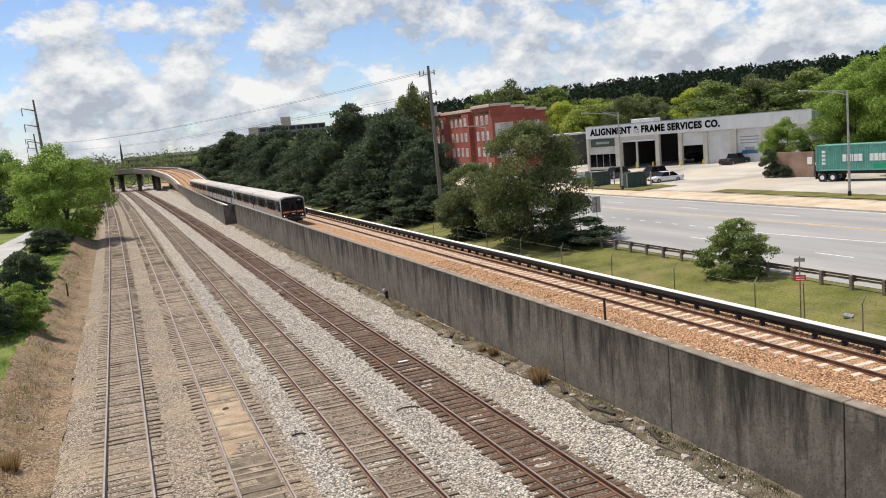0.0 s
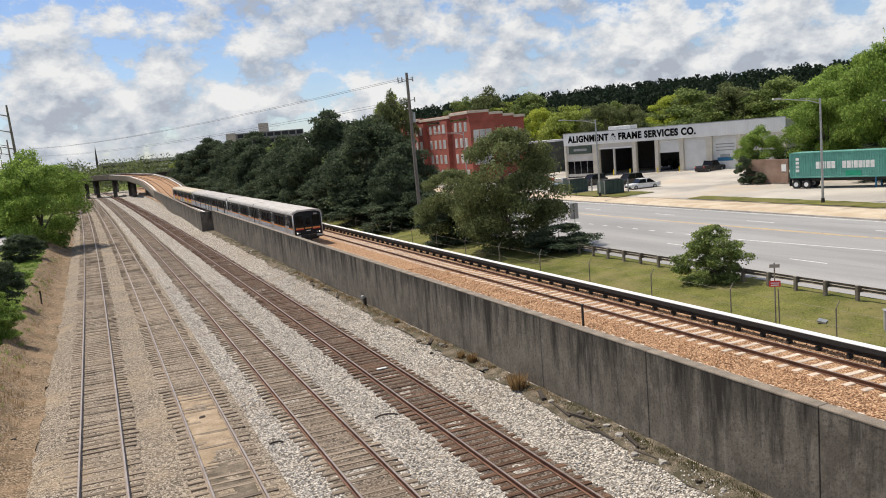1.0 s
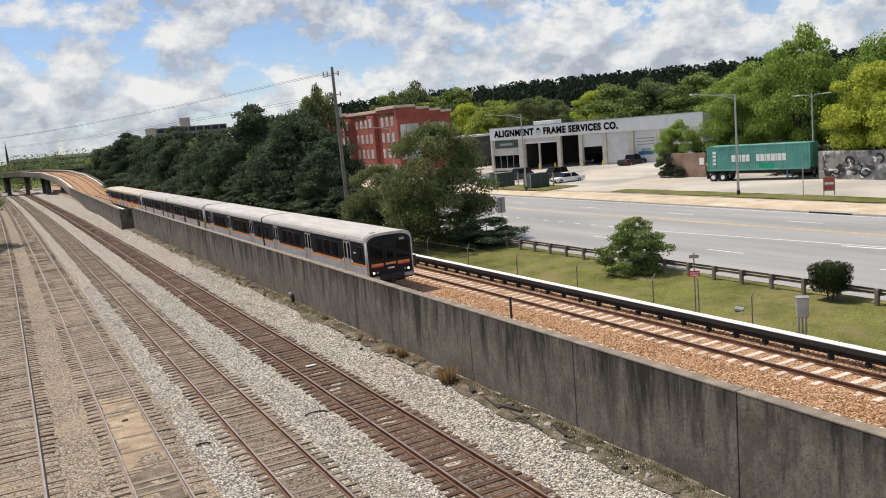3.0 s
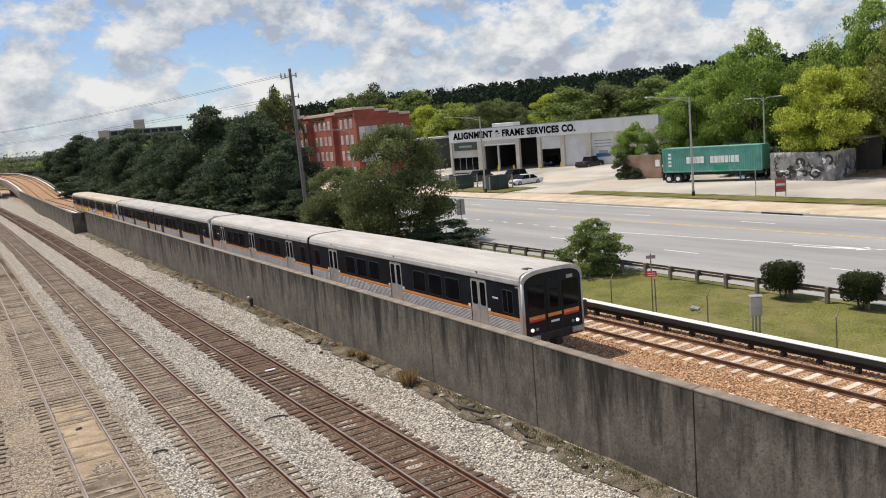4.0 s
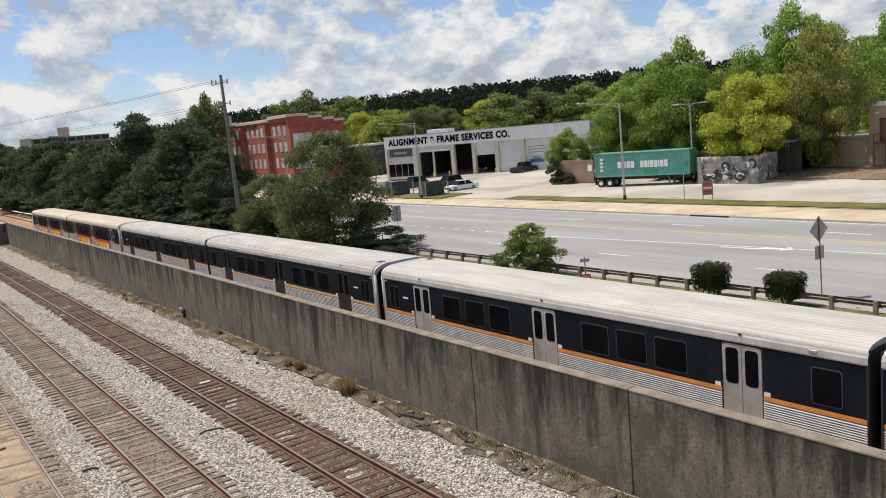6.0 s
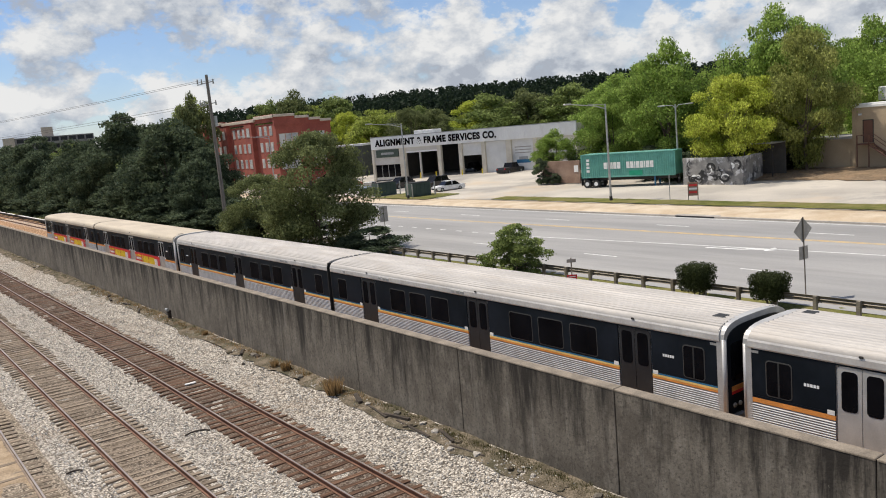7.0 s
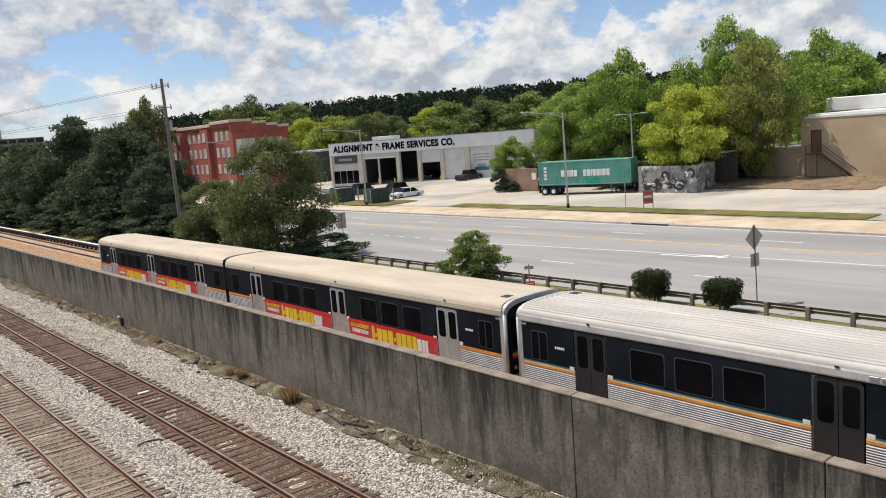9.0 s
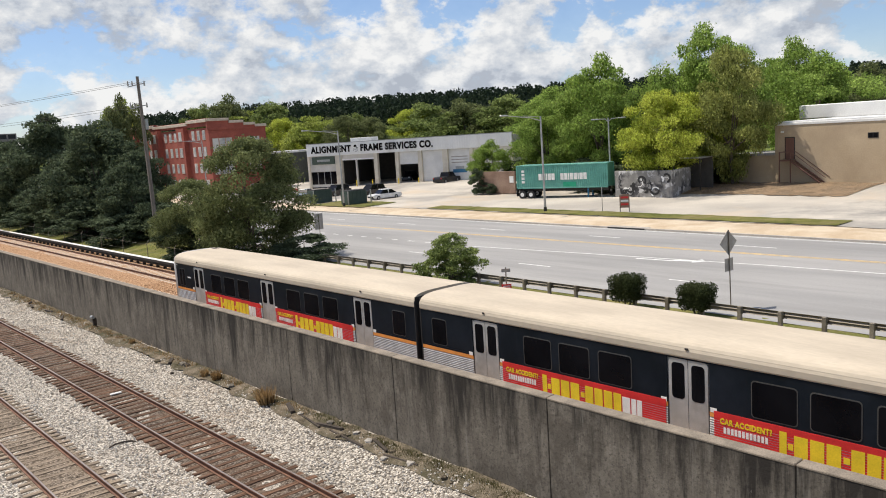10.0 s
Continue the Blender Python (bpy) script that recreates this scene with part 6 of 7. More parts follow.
street_lamp(62.6, 92.2, 10.3, 5.0, "tall grey street lamp beside the refuse bins", rz=4)
street_lamp(64.0, 137.0, 10.5, 5.0, "tall grey street lamp far along the road")
street_lamp(81.0, 61.2, 9.4, 1.2, "twin-headed lamp behind the trailer", True, rz=-50)


def build_pole():
    t = thing("utility_pole", "leaning grey timber utility pole with insulator arms", "utility pole", pose(33.0, 83.7, 0.9, 0, -0.7, 0))
    part("shaft", tubed([(0, 0, -0.5), (0, 0, 9), (0, 0, 17.2)], [0.24, 0.2, 0.15], 10), M["pole_wood"], t)
    for z in (16.4, 14.2):
        a = part("crossarm", tubed([(-1.1, 0, z - 0.25), (0, 0, z), (0.7, 0, z + 0.1)], [0.05, 0.06, 0.05], 6), M["galv"], t)
        for x in (-1.05, -0.6, 0.65):
            part("insulator", tubed([(x, 0, z - 0.15), (x, 0, z + 0.35)], [0.09, 0.06], 8), M["sign_back"], a)
    part("transformer", tubed([(0.35, 0, 11.8), (0.35, 0, 12.9)], [0.2, 0.2], 10), M["galv"], t)
    for k, (dx, z) in enumerate(((-1.0, 17.5), (-0.6, 17.4), (0.6, 17.6), (-1.0, 15.2), (-0.5, 15.0))):
        w = thing("power_line", "thin sagging overhead power line", "cable", group="power lines")
        a, b = Vector((33 + dx, 83.7, z)), Vector((-30 + dx * 2, 360, 20 + (z - 16)))
        pts = [tuple(a.lerp(b, u / 14) - Vector((0, 0, 9.0 * (u / 14) * (1 - u / 14)))) for u in range(15)]
        part("wire", tubed(pts, [0.016] * 15, 4), M["iron"], w)


build_pole()


def build_pylon(x, y, h, arms):
    t = thing("transmission_pole", "tall slim steel transmission pole with side arms", "pylon", pose(x, y, 0.5, 0, -2.0, 0), "transmission poles")
    part("shaft", tubed([(0, 0, -1), (0, 0, h)], [0.55, 0.25], 8), M["guard"], t)
    for z in arms:
        a = part("arm", tubed([(0, 0, z - 0.6), (-3.4, 0, z + 0.4)], [0.2, 0.1], 6), M["guard"], t)
        part("insulator", tubed([(-3.4, 0, z + 0.3), (-3.4, 0, z - 1.8)], [0.14, 0.14], 6), M["sign_back"], a)


build_pylon(-18, 259, 30, (27.5, 23.0, 18.3))
build_pylon(-28, 370, 25, (23.0, 19.5, 16.0))


def build_bins():
    for x, y in ((63.9, 102.0), (63.9, 93.2)):
        t = thing("refuse_container", "dark green steel refuse container on the grass", "dumpster", pose(x, y, 1.38, 0, 0, -5), "refuse containers")
        part("body", boxed(0, 3.2, 0, 1.8, 0, 1.85, 0.04), M["bin"], t)
        part("lid", boxed(0, 3.2, 0, 1.8, 1.86, 1.95, 0.03), M["rubber"], t)
        for k in range(5):
            part("rib", boxed(0.2 + 0.66 * k, 0.32 + 0.66 * k, -0.05, 0.02, 0.1, 1.8), M["bin"], t)
        for xx in (-0.2, 3.45):
            bm = tubed([(xx, -0.6, 0), (xx, -0.6, 1.9)], [0.09, 0.09], 8)
            part("guard_post", bm, M["galv"], t, "pale guard post")
    t = thing("bench", "low pale concrete bench by the refuse bin", "bench", pose(62.6, 104.0, 1.3))
    part("seat", boxed(0, 1.6, 0, 0.5, 0.35, 0.45, 0.02), M["kerb"], t)
    for x in (0.1, 1.3):
        part("leg", boxed(x, x + 0.2, 0.05, 0.45, 0, 0.35), M["kerb"], t)


build_bins()

# ---- plants ----
prng = np.random.default_rng(11)


def leaf_cloud(lobes, n, size, depth=(0.5, 1.05), flat=0.25):
    """Diamond leaves through the shells of ellipsoid lobes (x, y, z, rx, ry, rz)."""
    lobes = np.array(lobes, float)
    wgt = (lobes[:, 3] * lobes[:, 4] + lobes[:, 4] * lobes[:, 5] + lobes[:, 3] * lobes[:, 5])
    pick = prng.choice(len(lobes), n, p=wgt / wgt.sum())
    d = prng.normal(size=(n, 3))
    d /= np.linalg.norm(d, axis=1)[:, None]
    r = prng.uniform(depth[0] ** 2, depth[1] ** 2, n) ** 0.5
    # ragged outline
    r *= 1 + 0.16 * np.sin(d[:, 0] * 7 + pick) * np.sin(d[:, 1] * 6 + 2 * pick) * np.cos(d[:, 2] * 5)
    c = lobes[pick, :3] + d * r[:, None] * lobes[pick, 3:]
    nrm = d * 0.8 + prng.normal(size=(n, 3)) * 0.7 + np.array([0, 0, flat])
    nrm /= np.linalg.norm(nrm, axis=1)[:, None]
    t = np.cross(nrm, prng.normal(size=(n, 3)))
    t /= np.linalg.norm(t, axis=1)[:, None] + 1e-9
    b = np.cross(nrm, t)
    s = size * prng.uniform(0.55, 1.35, n)[:, None]
    v = np.stack([c + t * s, c + b * s * 0.5, c - t * s, c - b * s * 0.5], 1).reshape(-1, 3)
    f = np.arange(4 * n).reshape(n, 4)
    return v, f


def mesh_from(name, v, f, material):
    me = bpy.data.meshes.new(name)
    me.from_pydata(v.tolist(), [], f.tolist())
    me.materials.append(material)
    return me


def clump_leaves(lobes, n, size):
    """Three-cornered leaves on the upper shells of many small clumps, with loose sprigs and gaps between."""
    lobes = np.array(lobes, float)
    wgt = lobes[:, 3] * lobes[:, 4]
    pick = prng.choice(len(lobes), n, p=wgt / wgt.sum())
    d = prng.normal(size=(n, 3))
    d[:, 2] = np.abs(d[:, 2]) * np.where(prng.random(n) < 0.36, -0.8, 1.0)
    d /= np.linalg.norm(d, axis=1)[:, None]
    r = prng.uniform(0.72, 1.04, n)
    loose = prng.random(n)
    r = np.where(loose < 0.10, prng.uniform(1.0, 1.42, n), np.where(loose > 0.90, prng.uniform(0.2, 0.8, n), r))
    r *= 1 + 0.22 * np.sin(d[:, 0] * 6 + pick * 1.7) * np.sin(d[:, 1] * 6 + pick * 2.3)
    c = lobes[pick, :3] + d * r[:, None] * lobes[pick, 3:]
    nrm = d * 0.55 + prng.normal(size=(n, 3)) * 0.8 + np.array([0, 0, 0.3])
    nrm /= np.linalg.norm(nrm, axis=1)[:, None]
    t = np.cross(nrm, prng.normal(size=(n, 3)))
    t /= np.linalg.norm(t, axis=1)[:, None] + 1e-9
    b = np.cross(nrm, t)
    s = size * prng.uniform(0.55, 1.4, n)[:, None]
    v = np.stack([c + t * s, c - t * s * 0.6 + b * s * 0.62, c - t * s * 0.6 - b * s * 0.62], 1).reshape(-1, 3)
    return v, np.arange(3 * n).reshape(n, 3)


def make_tree(kind, seed, material, leaves, leaf, label, name="tree", category="tree", clumps=72, clump=1.0):
    """A nominal plant 10 m high and 10 m wide."""
    rnd = random.Random(seed)
    t = thing(name, label, category)
    bumps = [(rnd.uniform(0, 6.283), rnd.uniform(0.1, 0.95), rnd.uniform(-0.34, 0.36)) for _ in range(11)]

    def swell(a, u):
        return 1 + sum(k * math.exp(-((u - h) / 0.15) ** 2) * max(0.0, math.cos(a - c)) ** 3 for c, h, k in bumps)
    outline = {"broad": lambda u: 4.5 * math.sin(math.pi * (0.05 + 0.92 * u)) ** 0.8,
               "tall": lambda u: 4.3 * (0.45 + 0.55 * ss(0.0, 0.35, u)) * max(0.02, 1 - u ** 2.2) ** 0.8,
               "bush": lambda u: 4.4 * (0.7 + 0.3 * ss(0.0, 0.4, u)) * max(0.02, 1 - max(0.0, u - 0.3) ** 2 / 0.5) ** 0.5}[kind]
    lobes = []
    while len(lobes) < clumps:
        u, a = rnd.random(), rnd.uniform(0, 6.283)
        r = outline(u)
        if rnd.random() * 4.6 < r + 0.5:
            s = rnd.uniform(0.7, 1.3) * clump * (0.62 + 0.38 * r / 4.5)
            q = r * rnd.uniform(0.12, 1.0) ** 0.5 * swell(a, u)
            lobes.append((q * math.cos(a), q * math.sin(a), 0.8 + 9 * u, s * rnd.uniform(1.0, 1.35), s * rnd.uniform(1.0, 1.35), s * rnd.uniform(0.5, 0.72)))
    v, f = clump_leaves(lobes, leaves, leaf)
    # bring the crown to its nominal size
    lo, hi = np.percentile(v, 1.5, axis=0), np.percentile(v, 98.5, axis=0)
    bottom = {"bush": 0.1, "tall": 0.2, "broad": 0.9}[kind]
    v = (v - (lo + hi) / 2) * np.array([9.6, 9.6, 9.9 - bottom]) / (hi - lo) + np.array([0, 0, (9.9 + bottom) / 2])
    crown_ob = new("crown", mesh_from("crown", v, f, material))
    crown_ob.parent = t
    lean = [(0, 0, -0.4)] + [(rnd.uniform(-.25, .25), rnd.uniform(-.25, .25), z) for z in (1.5, 3.5, 6.0)]
    part("trunk", tubed(lean, [0.26, 0.21, 0.16, 0.06], 8), M["bark"], t)
    for x, y, z, *_ in lobes[:9]:
        s = Vector(lean[1]).lerp(Vector(lean[2]), rnd.random())
        part("limb", tubed([tuple(s), tuple(s.lerp(Vector((x, y, z)), 0.5) + Vector((0, 0, 0.4))), (x, y, z)], [0.11, 0.07, 0.02], 6), M["bark"], t)
    return t


def plant(proto, spots, group, label=""):
    """Stands copies of a plant at (x, y, z, height, width)."""
    rnd = random.Random(len(spots) * 7)
    for k, (x, y, z, h, w) in enumerate(spots):
        m = pose(x, y, z, 0, 0, rnd.uniform(0, 360)) @ Matrix.Diagonal((w / 10, w / 10, h / 10, 1))
        if k == 0:
            ob = proto
            ob.matrix_basis = m
        else:
            ob = copy_thing(proto, m @ Matrix.Diagonal([1 / s for s in proto.scale] + [1]))
        tagged(ob, label, group=group)


dark_a = make_tree("tall", 1, M["leaf_dark"], 36000, 0.135, "dark green dense tree beside the transit line", clumps=120, clump=0.86)
dark_b = make_tree("tall", 2, M["leaf_dark"], 36000, 0.135, "dark green tall tree beside the transit line", clumps=120, clump=0.86)
plant(dark_a, [(33.0, 308.8, 0.6, 12.9, 13.5), (35.0, 224.1, 0.8, 13.5, 12.4), (34.0, 150.8, 0.8, 12.3, 10.7), (34.5, 103.9, 0.8, 12.8, 11.5), (33.0, 132.4, 0.8, 10.5, 9.0), (32.8, 157.8, 0.8, 9.9, 9.5), (33.5, 91, 0.8, 8.0, 7.0), (33.0, 177, 0.8, 11, 10), (37, 268, 0.8, 15, 13)], "trees along the line")
plant(dark_b, [(34.0, 261.4, 0.8, 15.6, 15.2), (35.0, 186.4, 0.8, 14.3, 13.8), (35.5, 124.7, 0.8, 14.9, 12.5), (36.5, 98.8, 0.8, 10.2, 8.0), (32.8, 112.0, 0.8, 8.6, 8.2), (33, 221.7, 0.8, 10.2, 10.7), (33.5, 140, 0.8, 11.5, 9.0), (34, 205, 0.8, 12.5, 11), (38, 116, 0.8, 11.5, 10)], "trees along the line")
mid_a = make_tree("broad", 3, M["leaf_road"], 52000, 0.105, "olive-green broad tree with a ragged crown by the road")
plant(mid_a, [(31.6, 60.3, 0.5, 10.3, 8.8), (31.2, 71.0, 0.5, 7.0, 7.0), (95.0, 137.0, 2.6, 12.2, 9.5), (101, 137.0, 2.6, 11.7, 9.5)], "trees")
low_a = make_tree("bush", 4, M["leaf_dark"], 15000, 0.21, "dark low scrub under the trees", "scrub", "shrub")
plant(low_a, [(33.5, 55.5, 0.5, 2.6, 5.5), (30.8, 70.5, 0.5, 3.6, 5.5), (31, 88, 0.5, 3.4, 6.5), (31.2, 100, 0.5, 4.0, 7.5), (31.3, 120, 0.5, 4.2, 9), (31.5, 145, 0.5, 4.6, 11), (31.8, 170, 0.5, 5, 12), (32, 200, 0.5, 5, 14), (32.5, 235, 0.5, 6, 16), (36, 85, 0.5, 4.2, 7), (37, 74, 0.5, 2.4, 6), (88, 58, 1.8, 3.6, 8), (93, 57, 1.8, 4, 9), (87, 68, 1.8, 4, 9), (92, 66, 1.8, 4.5, 10), (100, 64, 1.8, 5, 11), (86, 80, 1.8, 4, 7), (98, 56, 1.8, 5, 10), (84.5, 63.5, 1.8, 3.5, 7), (79.1, 82.7, 1.7, 3.4, 2.4), (79.3, 80.4, 1.7, 1.3, 1.6)], "scrub")
bright_a = make_tree("broad", 5, M["leaf_bright"], 50000, 0.11, "fresh green full tree in leaf")
plant(bright_a, [(-7.4, 125.7, -0.8, 13.6, 13.2), (89.5, 69.0, 2.0, 16.2, 12.0), (100.7, 59.8, 2.0, 19.0, 13.4), (87.5, 77.0, 2.0, 10.8, 8.4), (113, 91, 3, 12, 10), (116.9, 52.2, 3.0, 14.2, 14.8), (137, 65.4, 3.0, 18.0, 13.4), (112.6, 97.1, 2.6, 13.6, 14.5), (107, 84, 2.6, 13.5, 13), (-17.6, 158.3, 0.8, 12.6, 13.0), (83.2, 84.0, 1.9, 6.6, 5.6), (94, 74, 2, 13.5, 12), (-15, 190, 1.4, 10, 14), (-12, 230, 1.4, 10, 15)], "trees")
bright_b = make_tree("broad", 6, M["leaf_mid"], 24000, 0.155, "mid-green rounded tree behind the workshop")
HILL_TREES = [(122.5, 145.2, 3.5, 13.2, 19), (100.2, 157.5, 3, 11.8, 14), (133.2, 142.4, 4, 13, 16.5), (136.9, 131.8, 4, 13.3, 18), (105.2, 204.5, 3, 15.2, 23), (64, 173.6, 1, 19.6, 9), (93.8, 199, 3, 17.5, 13), (142, 118, 4, 12, 16), (125, 106, 3.5, 11.2, 15), (136, 90, 4, 11.6, 16), (150, 78, 4, 12.4, 16), (158, 60, 4, 12.8, 17), (118, 166, 4, 11.2, 16), (-24, 205, 1.4, 11, 16), (60, 330, 1, 14, 20), (78, 350, 1, 15, 22), (40, 350, 1, 12, 18), (48, 300, 1, 12, 16), (110, 185, 4, 10.4, 17), (124, 190, 5, 10.4, 18), (140, 165, 6, 10.4, 18), (150, 145, 6, 10.4, 18), (160, 120, 6, 10.4, 18), (90, 225, 3, 13, 18), (115, 225, 5, 10.4, 20), (165, 95, 6, 10.4, 18), (135, 205, 6, 9.6, 18), (82, 240, 2, 14, 18), (73.5, 202, 1, 20.6, 11), (103.6, 205.4, 3, 19.4, 16), (112, 196, 4, 16.5, 16)]
HILL_TREES = [(x, y, z, h * 1.06, w * 0.74) if w >= 15 and h < 12 else (x, y, z, h, w) for x, y, z, h, w in HILL_TREES]
plant(bright_b, HILL_TREES[0::3], "trees")
bright_c = make_tree("broad", 16, M["leaf_lime"], 24000, 0.155, "lime-green rounded tree behind the workshop")
plant(bright_c, HILL_TREES[1::3], "trees")
bright_d = make_tree("broad", 17, M["leaf_road"], 24000, 0.155, "deep olive rounded tree behind the workshop")
plant(bright_d, HILL_TREES[2::3], "trees")
yellow_a = make_tree("broad", 7, M["leaf_yellow"], 40000, 0.12, "bright yellow-green tree in new leaf by the wall")
plant(yellow_a, [(82.5, 55.2, 1.9, 11.4, 8.6), (122, 150, 3.5, 12.5, 11.0), (90, 56.0, 2.0, 11.0, 8.0), (103, 176, 3.0, 13, 11)], "trees")
olive_a = make_tree("broad", 14, M["leaf_olive"], 40000, 0.12, "olive-yellow full tree beside the warehouse")
plant(olive_a, [(90.5, 50.4, 2.0, 15.6, 9.0), (88, 56.5, 2.0, 9.0, 7.0)], "trees")
bush_a = make_tree("bush", 8, M["leaf_mid"], 24000, 0.17, "loose green roadside bush by the guardrail", "roadside_bush", "bush", 110, 0.85)
plant(bush_a, [(32.9, 37.3, 0.6, 3.5, 3.6)], "bushes")
bush_b = make_tree("bush", 9, M["leaf_bright"], 26000, 0.17, "bright green bush on the bank", "bank_bush", "bush", 110, 0.85)
plant(bush_b, [(-6.5, 55.6, 0.7, 2.9, 2.7), (-7.6, 80, 0.9, 1.5, 3.0)], "bushes")
bush_c = make_tree("bush", 10, M["leaf_dark"], 26000, 0.17, "dark green bush on the bank", "bank_bush", "bush", 110, 0.85)
plant(bush_c, [(-8.4, 103.6, 1.0, 2.8, 4.2), (-7.5, 67.8, 1.0, 3.4, 3.2), (-8.2, 53.1, 1.0, 2.6, 3.0), (-15.2, 152.8, 1.4, 7.0, 8.5)], "bushes")


def build_hedges():
    for x, y, w, h in ((33.45, 24.5, 1.65, 1.8), (33.7, 20.7, 1.6, 1.65)):
        t = thing("clipped_shrub", "clipped rounded dark shrub beside the guardrail", "shrub", pose(x, y, height(x, y) + 0.05), "clipped shrubs")
        v, f = leaf_cloud([(dx * w * (0.27 + 0.1 * dz), dy * w * (0.27 + 0.1 * dz), h * (0.6 + dz), w * 0.21, w * 0.21, h * 0.19) for dx in (-1, 0, 1) for dy in (-1, 0, 1) for dz in (-0.2, 0.0, 0.2)], 24000, 0.038, (0.6, 1.03))
        ob = new("crown", mesh_from("crown", v, f, M["hedge"]))
        ob.parent = t
        for k in range(4):
            a = k * 1.57
            part("stem", tubed([(0.08 * math.cos(a), 0.08 * math.sin(a), -0.1), (0.3 * math.cos(a), 0.3 * math.sin(a), h * 0.4)], [0.03, 0.02], 5), M["bark"], t)


build_hedges()


def build_woods():
    """The dark wooded ridge and the far tree belts."""
    vs, fs, base = [], [], 0
    rnd = random.Random(21)
    spots = []
    for _ in range(3000):
        a, d = rnd.uniform(radians(6), radians(86)), rnd.uniform(215, 420)
        x, y = d * math.sin(a), d * math.cos(a)
        if x * 0.76 + y * 0.65 > 235 and x > 95:
            spots.append((x, y, rnd.uniform(10.5, 13.2)))
    for x, y, h in spots:
        z = height(x, y)
        n = 84
        u = prng.uniform(0.12, 1, n)
        ang = prng.uniform(0, 6.283, n)
        rad = (1 - u) ** 0.6 * h * 0.32 + 0.3
        c = np.stack([x + np.cos(ang) * rad, y + np.sin(ang) * rad, z + u * h], 1)
        d = prng.normal(size=(n, 3))
        d /= np.linalg.norm(d, axis=1)[:, None]
        e = np.cross(d, prng.normal(size=(n, 3)))
        e /= np.linalg.norm(e, axis=1)[:, None]
        s = 0.8
        vs.append(np.stack([c + d * s, c + e * s, c - d * s * 0.8], 1).reshape(-1, 3))
        fs.append(np.arange(3 * n).reshape(n, 3) + base)
        base += 3 * n
    ob = new("woods", mesh_from("woods", np.concatenate(vs), np.concatenate(fs), M["leaf_pine"]))
    tagged(ob, "dark wooded ridge of pines behind the town", "woods", kind="stuff")
    lobes = []
    for _ in range(260):
        a, d = rnd.uniform(radians(-12), radians(24)), rnd.uniform(420, 640)
        x, y = d * math.sin(a), d * math.cos(a)
        s = rnd.uniform(6, 10)
        lobes.append((x, y, rnd.uniform(4, 9), s, s, s * 0.9))
    for _ in range(60):
        x, y = rnd.uniform(-60, -14), rnd.uniform(200, 400)
        s = rnd.uniform(3, 5)
        lobes.append((x, y, rnd.uniform(2, 7), s, s, s))
    v, f = leaf_cloud(lobes, 60000, 0.62, (0.6, 1.03))
    tagged(new("tree_belt", mesh_from("tree_belt", v, f, M["leaf_road"])), "far belt of green trees along the horizon", "woods", kind="stuff")


build_woods()


def tufts(name, spots, material, label, blade=0.35, count=26, kind="stuff", spread_=0.22):
    v, f = [], []
    for x, y, z, s in spots:
        for _ in range(count):
            a, r = prng.uniform(0, 6.283), prng.uniform(0, spread_) * s
            h, ln = blade * s * prng.uniform(0.5, 1.2), prng.uniform(0.1, 0.5)
            bx, by = x + r * math.cos(a), y + r * math.sin(a)
            q, w = prng.uniform(0, 6.283), 0.007 * (1 + s)
            i = len(v)
            v += [(bx - w * math.cos(q), by - w * math.sin(q), z - 0.02), (bx + w * math.cos(q), by + w * math.sin(q), z - 0.02), (bx + ln * h * math.cos(a), by + ln * h * math.sin(a), z + h)]
            f.append((i, i + 1, i + 2))
    ob = raw(name, v, f, material)
    return tagged(ob, label, "grass", kind=kind)


rnd = random.Random(5)
spots = [(rnd.uniform(-10, -4.9), rnd.uniform(20, 110), 0, rnd.uniform(0.4, 1.0)) for _ in range(900)]
tufts("bank_grass", [(x, y, height(x, y) + 0.05, s) for x, y, _, s in spots], M["leaf_bright"], "rank green grass on the bank", 0.26, 44, spread_=0.4)
spots = [(rnd.uniform(-6.0, -4.3), rnd.choice([rnd.uniform(22, 48), rnd.uniform(22, 120)]), 0, rnd.uniform(0.5, 1.2)) for _ in range(420)]
tufts("bank_straw", [(x, y, height(x, y) + 0.1, s) for x, y, _, s in spots], M["dry"], "dry brown weeds on the earth bank", 0.28, 16, spread_=0.35)
spots = [(27.5 + 6.6 * rnd.random() ** 1.3, rnd.uniform(8, 80), 0, rnd.uniform(0.3, 0.8)) for _ in range(1500)]
tufts("verge_grass", [(x, y, height(x, y) + 0.06, s) for x, y, _, s in spots], M["verge_blade"], "mown grass blades on the verge", 0.06, 10, spread_=0.7)
spots = [(15.6 - abs(rnd.gauss(0, 0.28)), rnd.choice([rnd.uniform(8, 26), rnd.uniform(8, 110)]), 0, rnd.uniform(0.3, 0.9)) for _ in range(700)]
tufts("wall_weeds", [(x, y, bed_z(x, y), s) for x, y, _, s in spots], M["weed"], "weeds along the foot of the wall", 0.2, 14, spread_=0.25)
spots = [(15.5 - abs(rnd.gauss(0, 0.22)), rnd.uniform(26, 70), 0, rnd.uniform(0.4, 1.0)) for _ in range(260)]
tufts("wall_straw", [(x, y, bed_z(x, y), s) for x, y, _, s in spots], M["dry"], "dry grass along the foot of the wall", 0.22, 18, spread_=0.3)
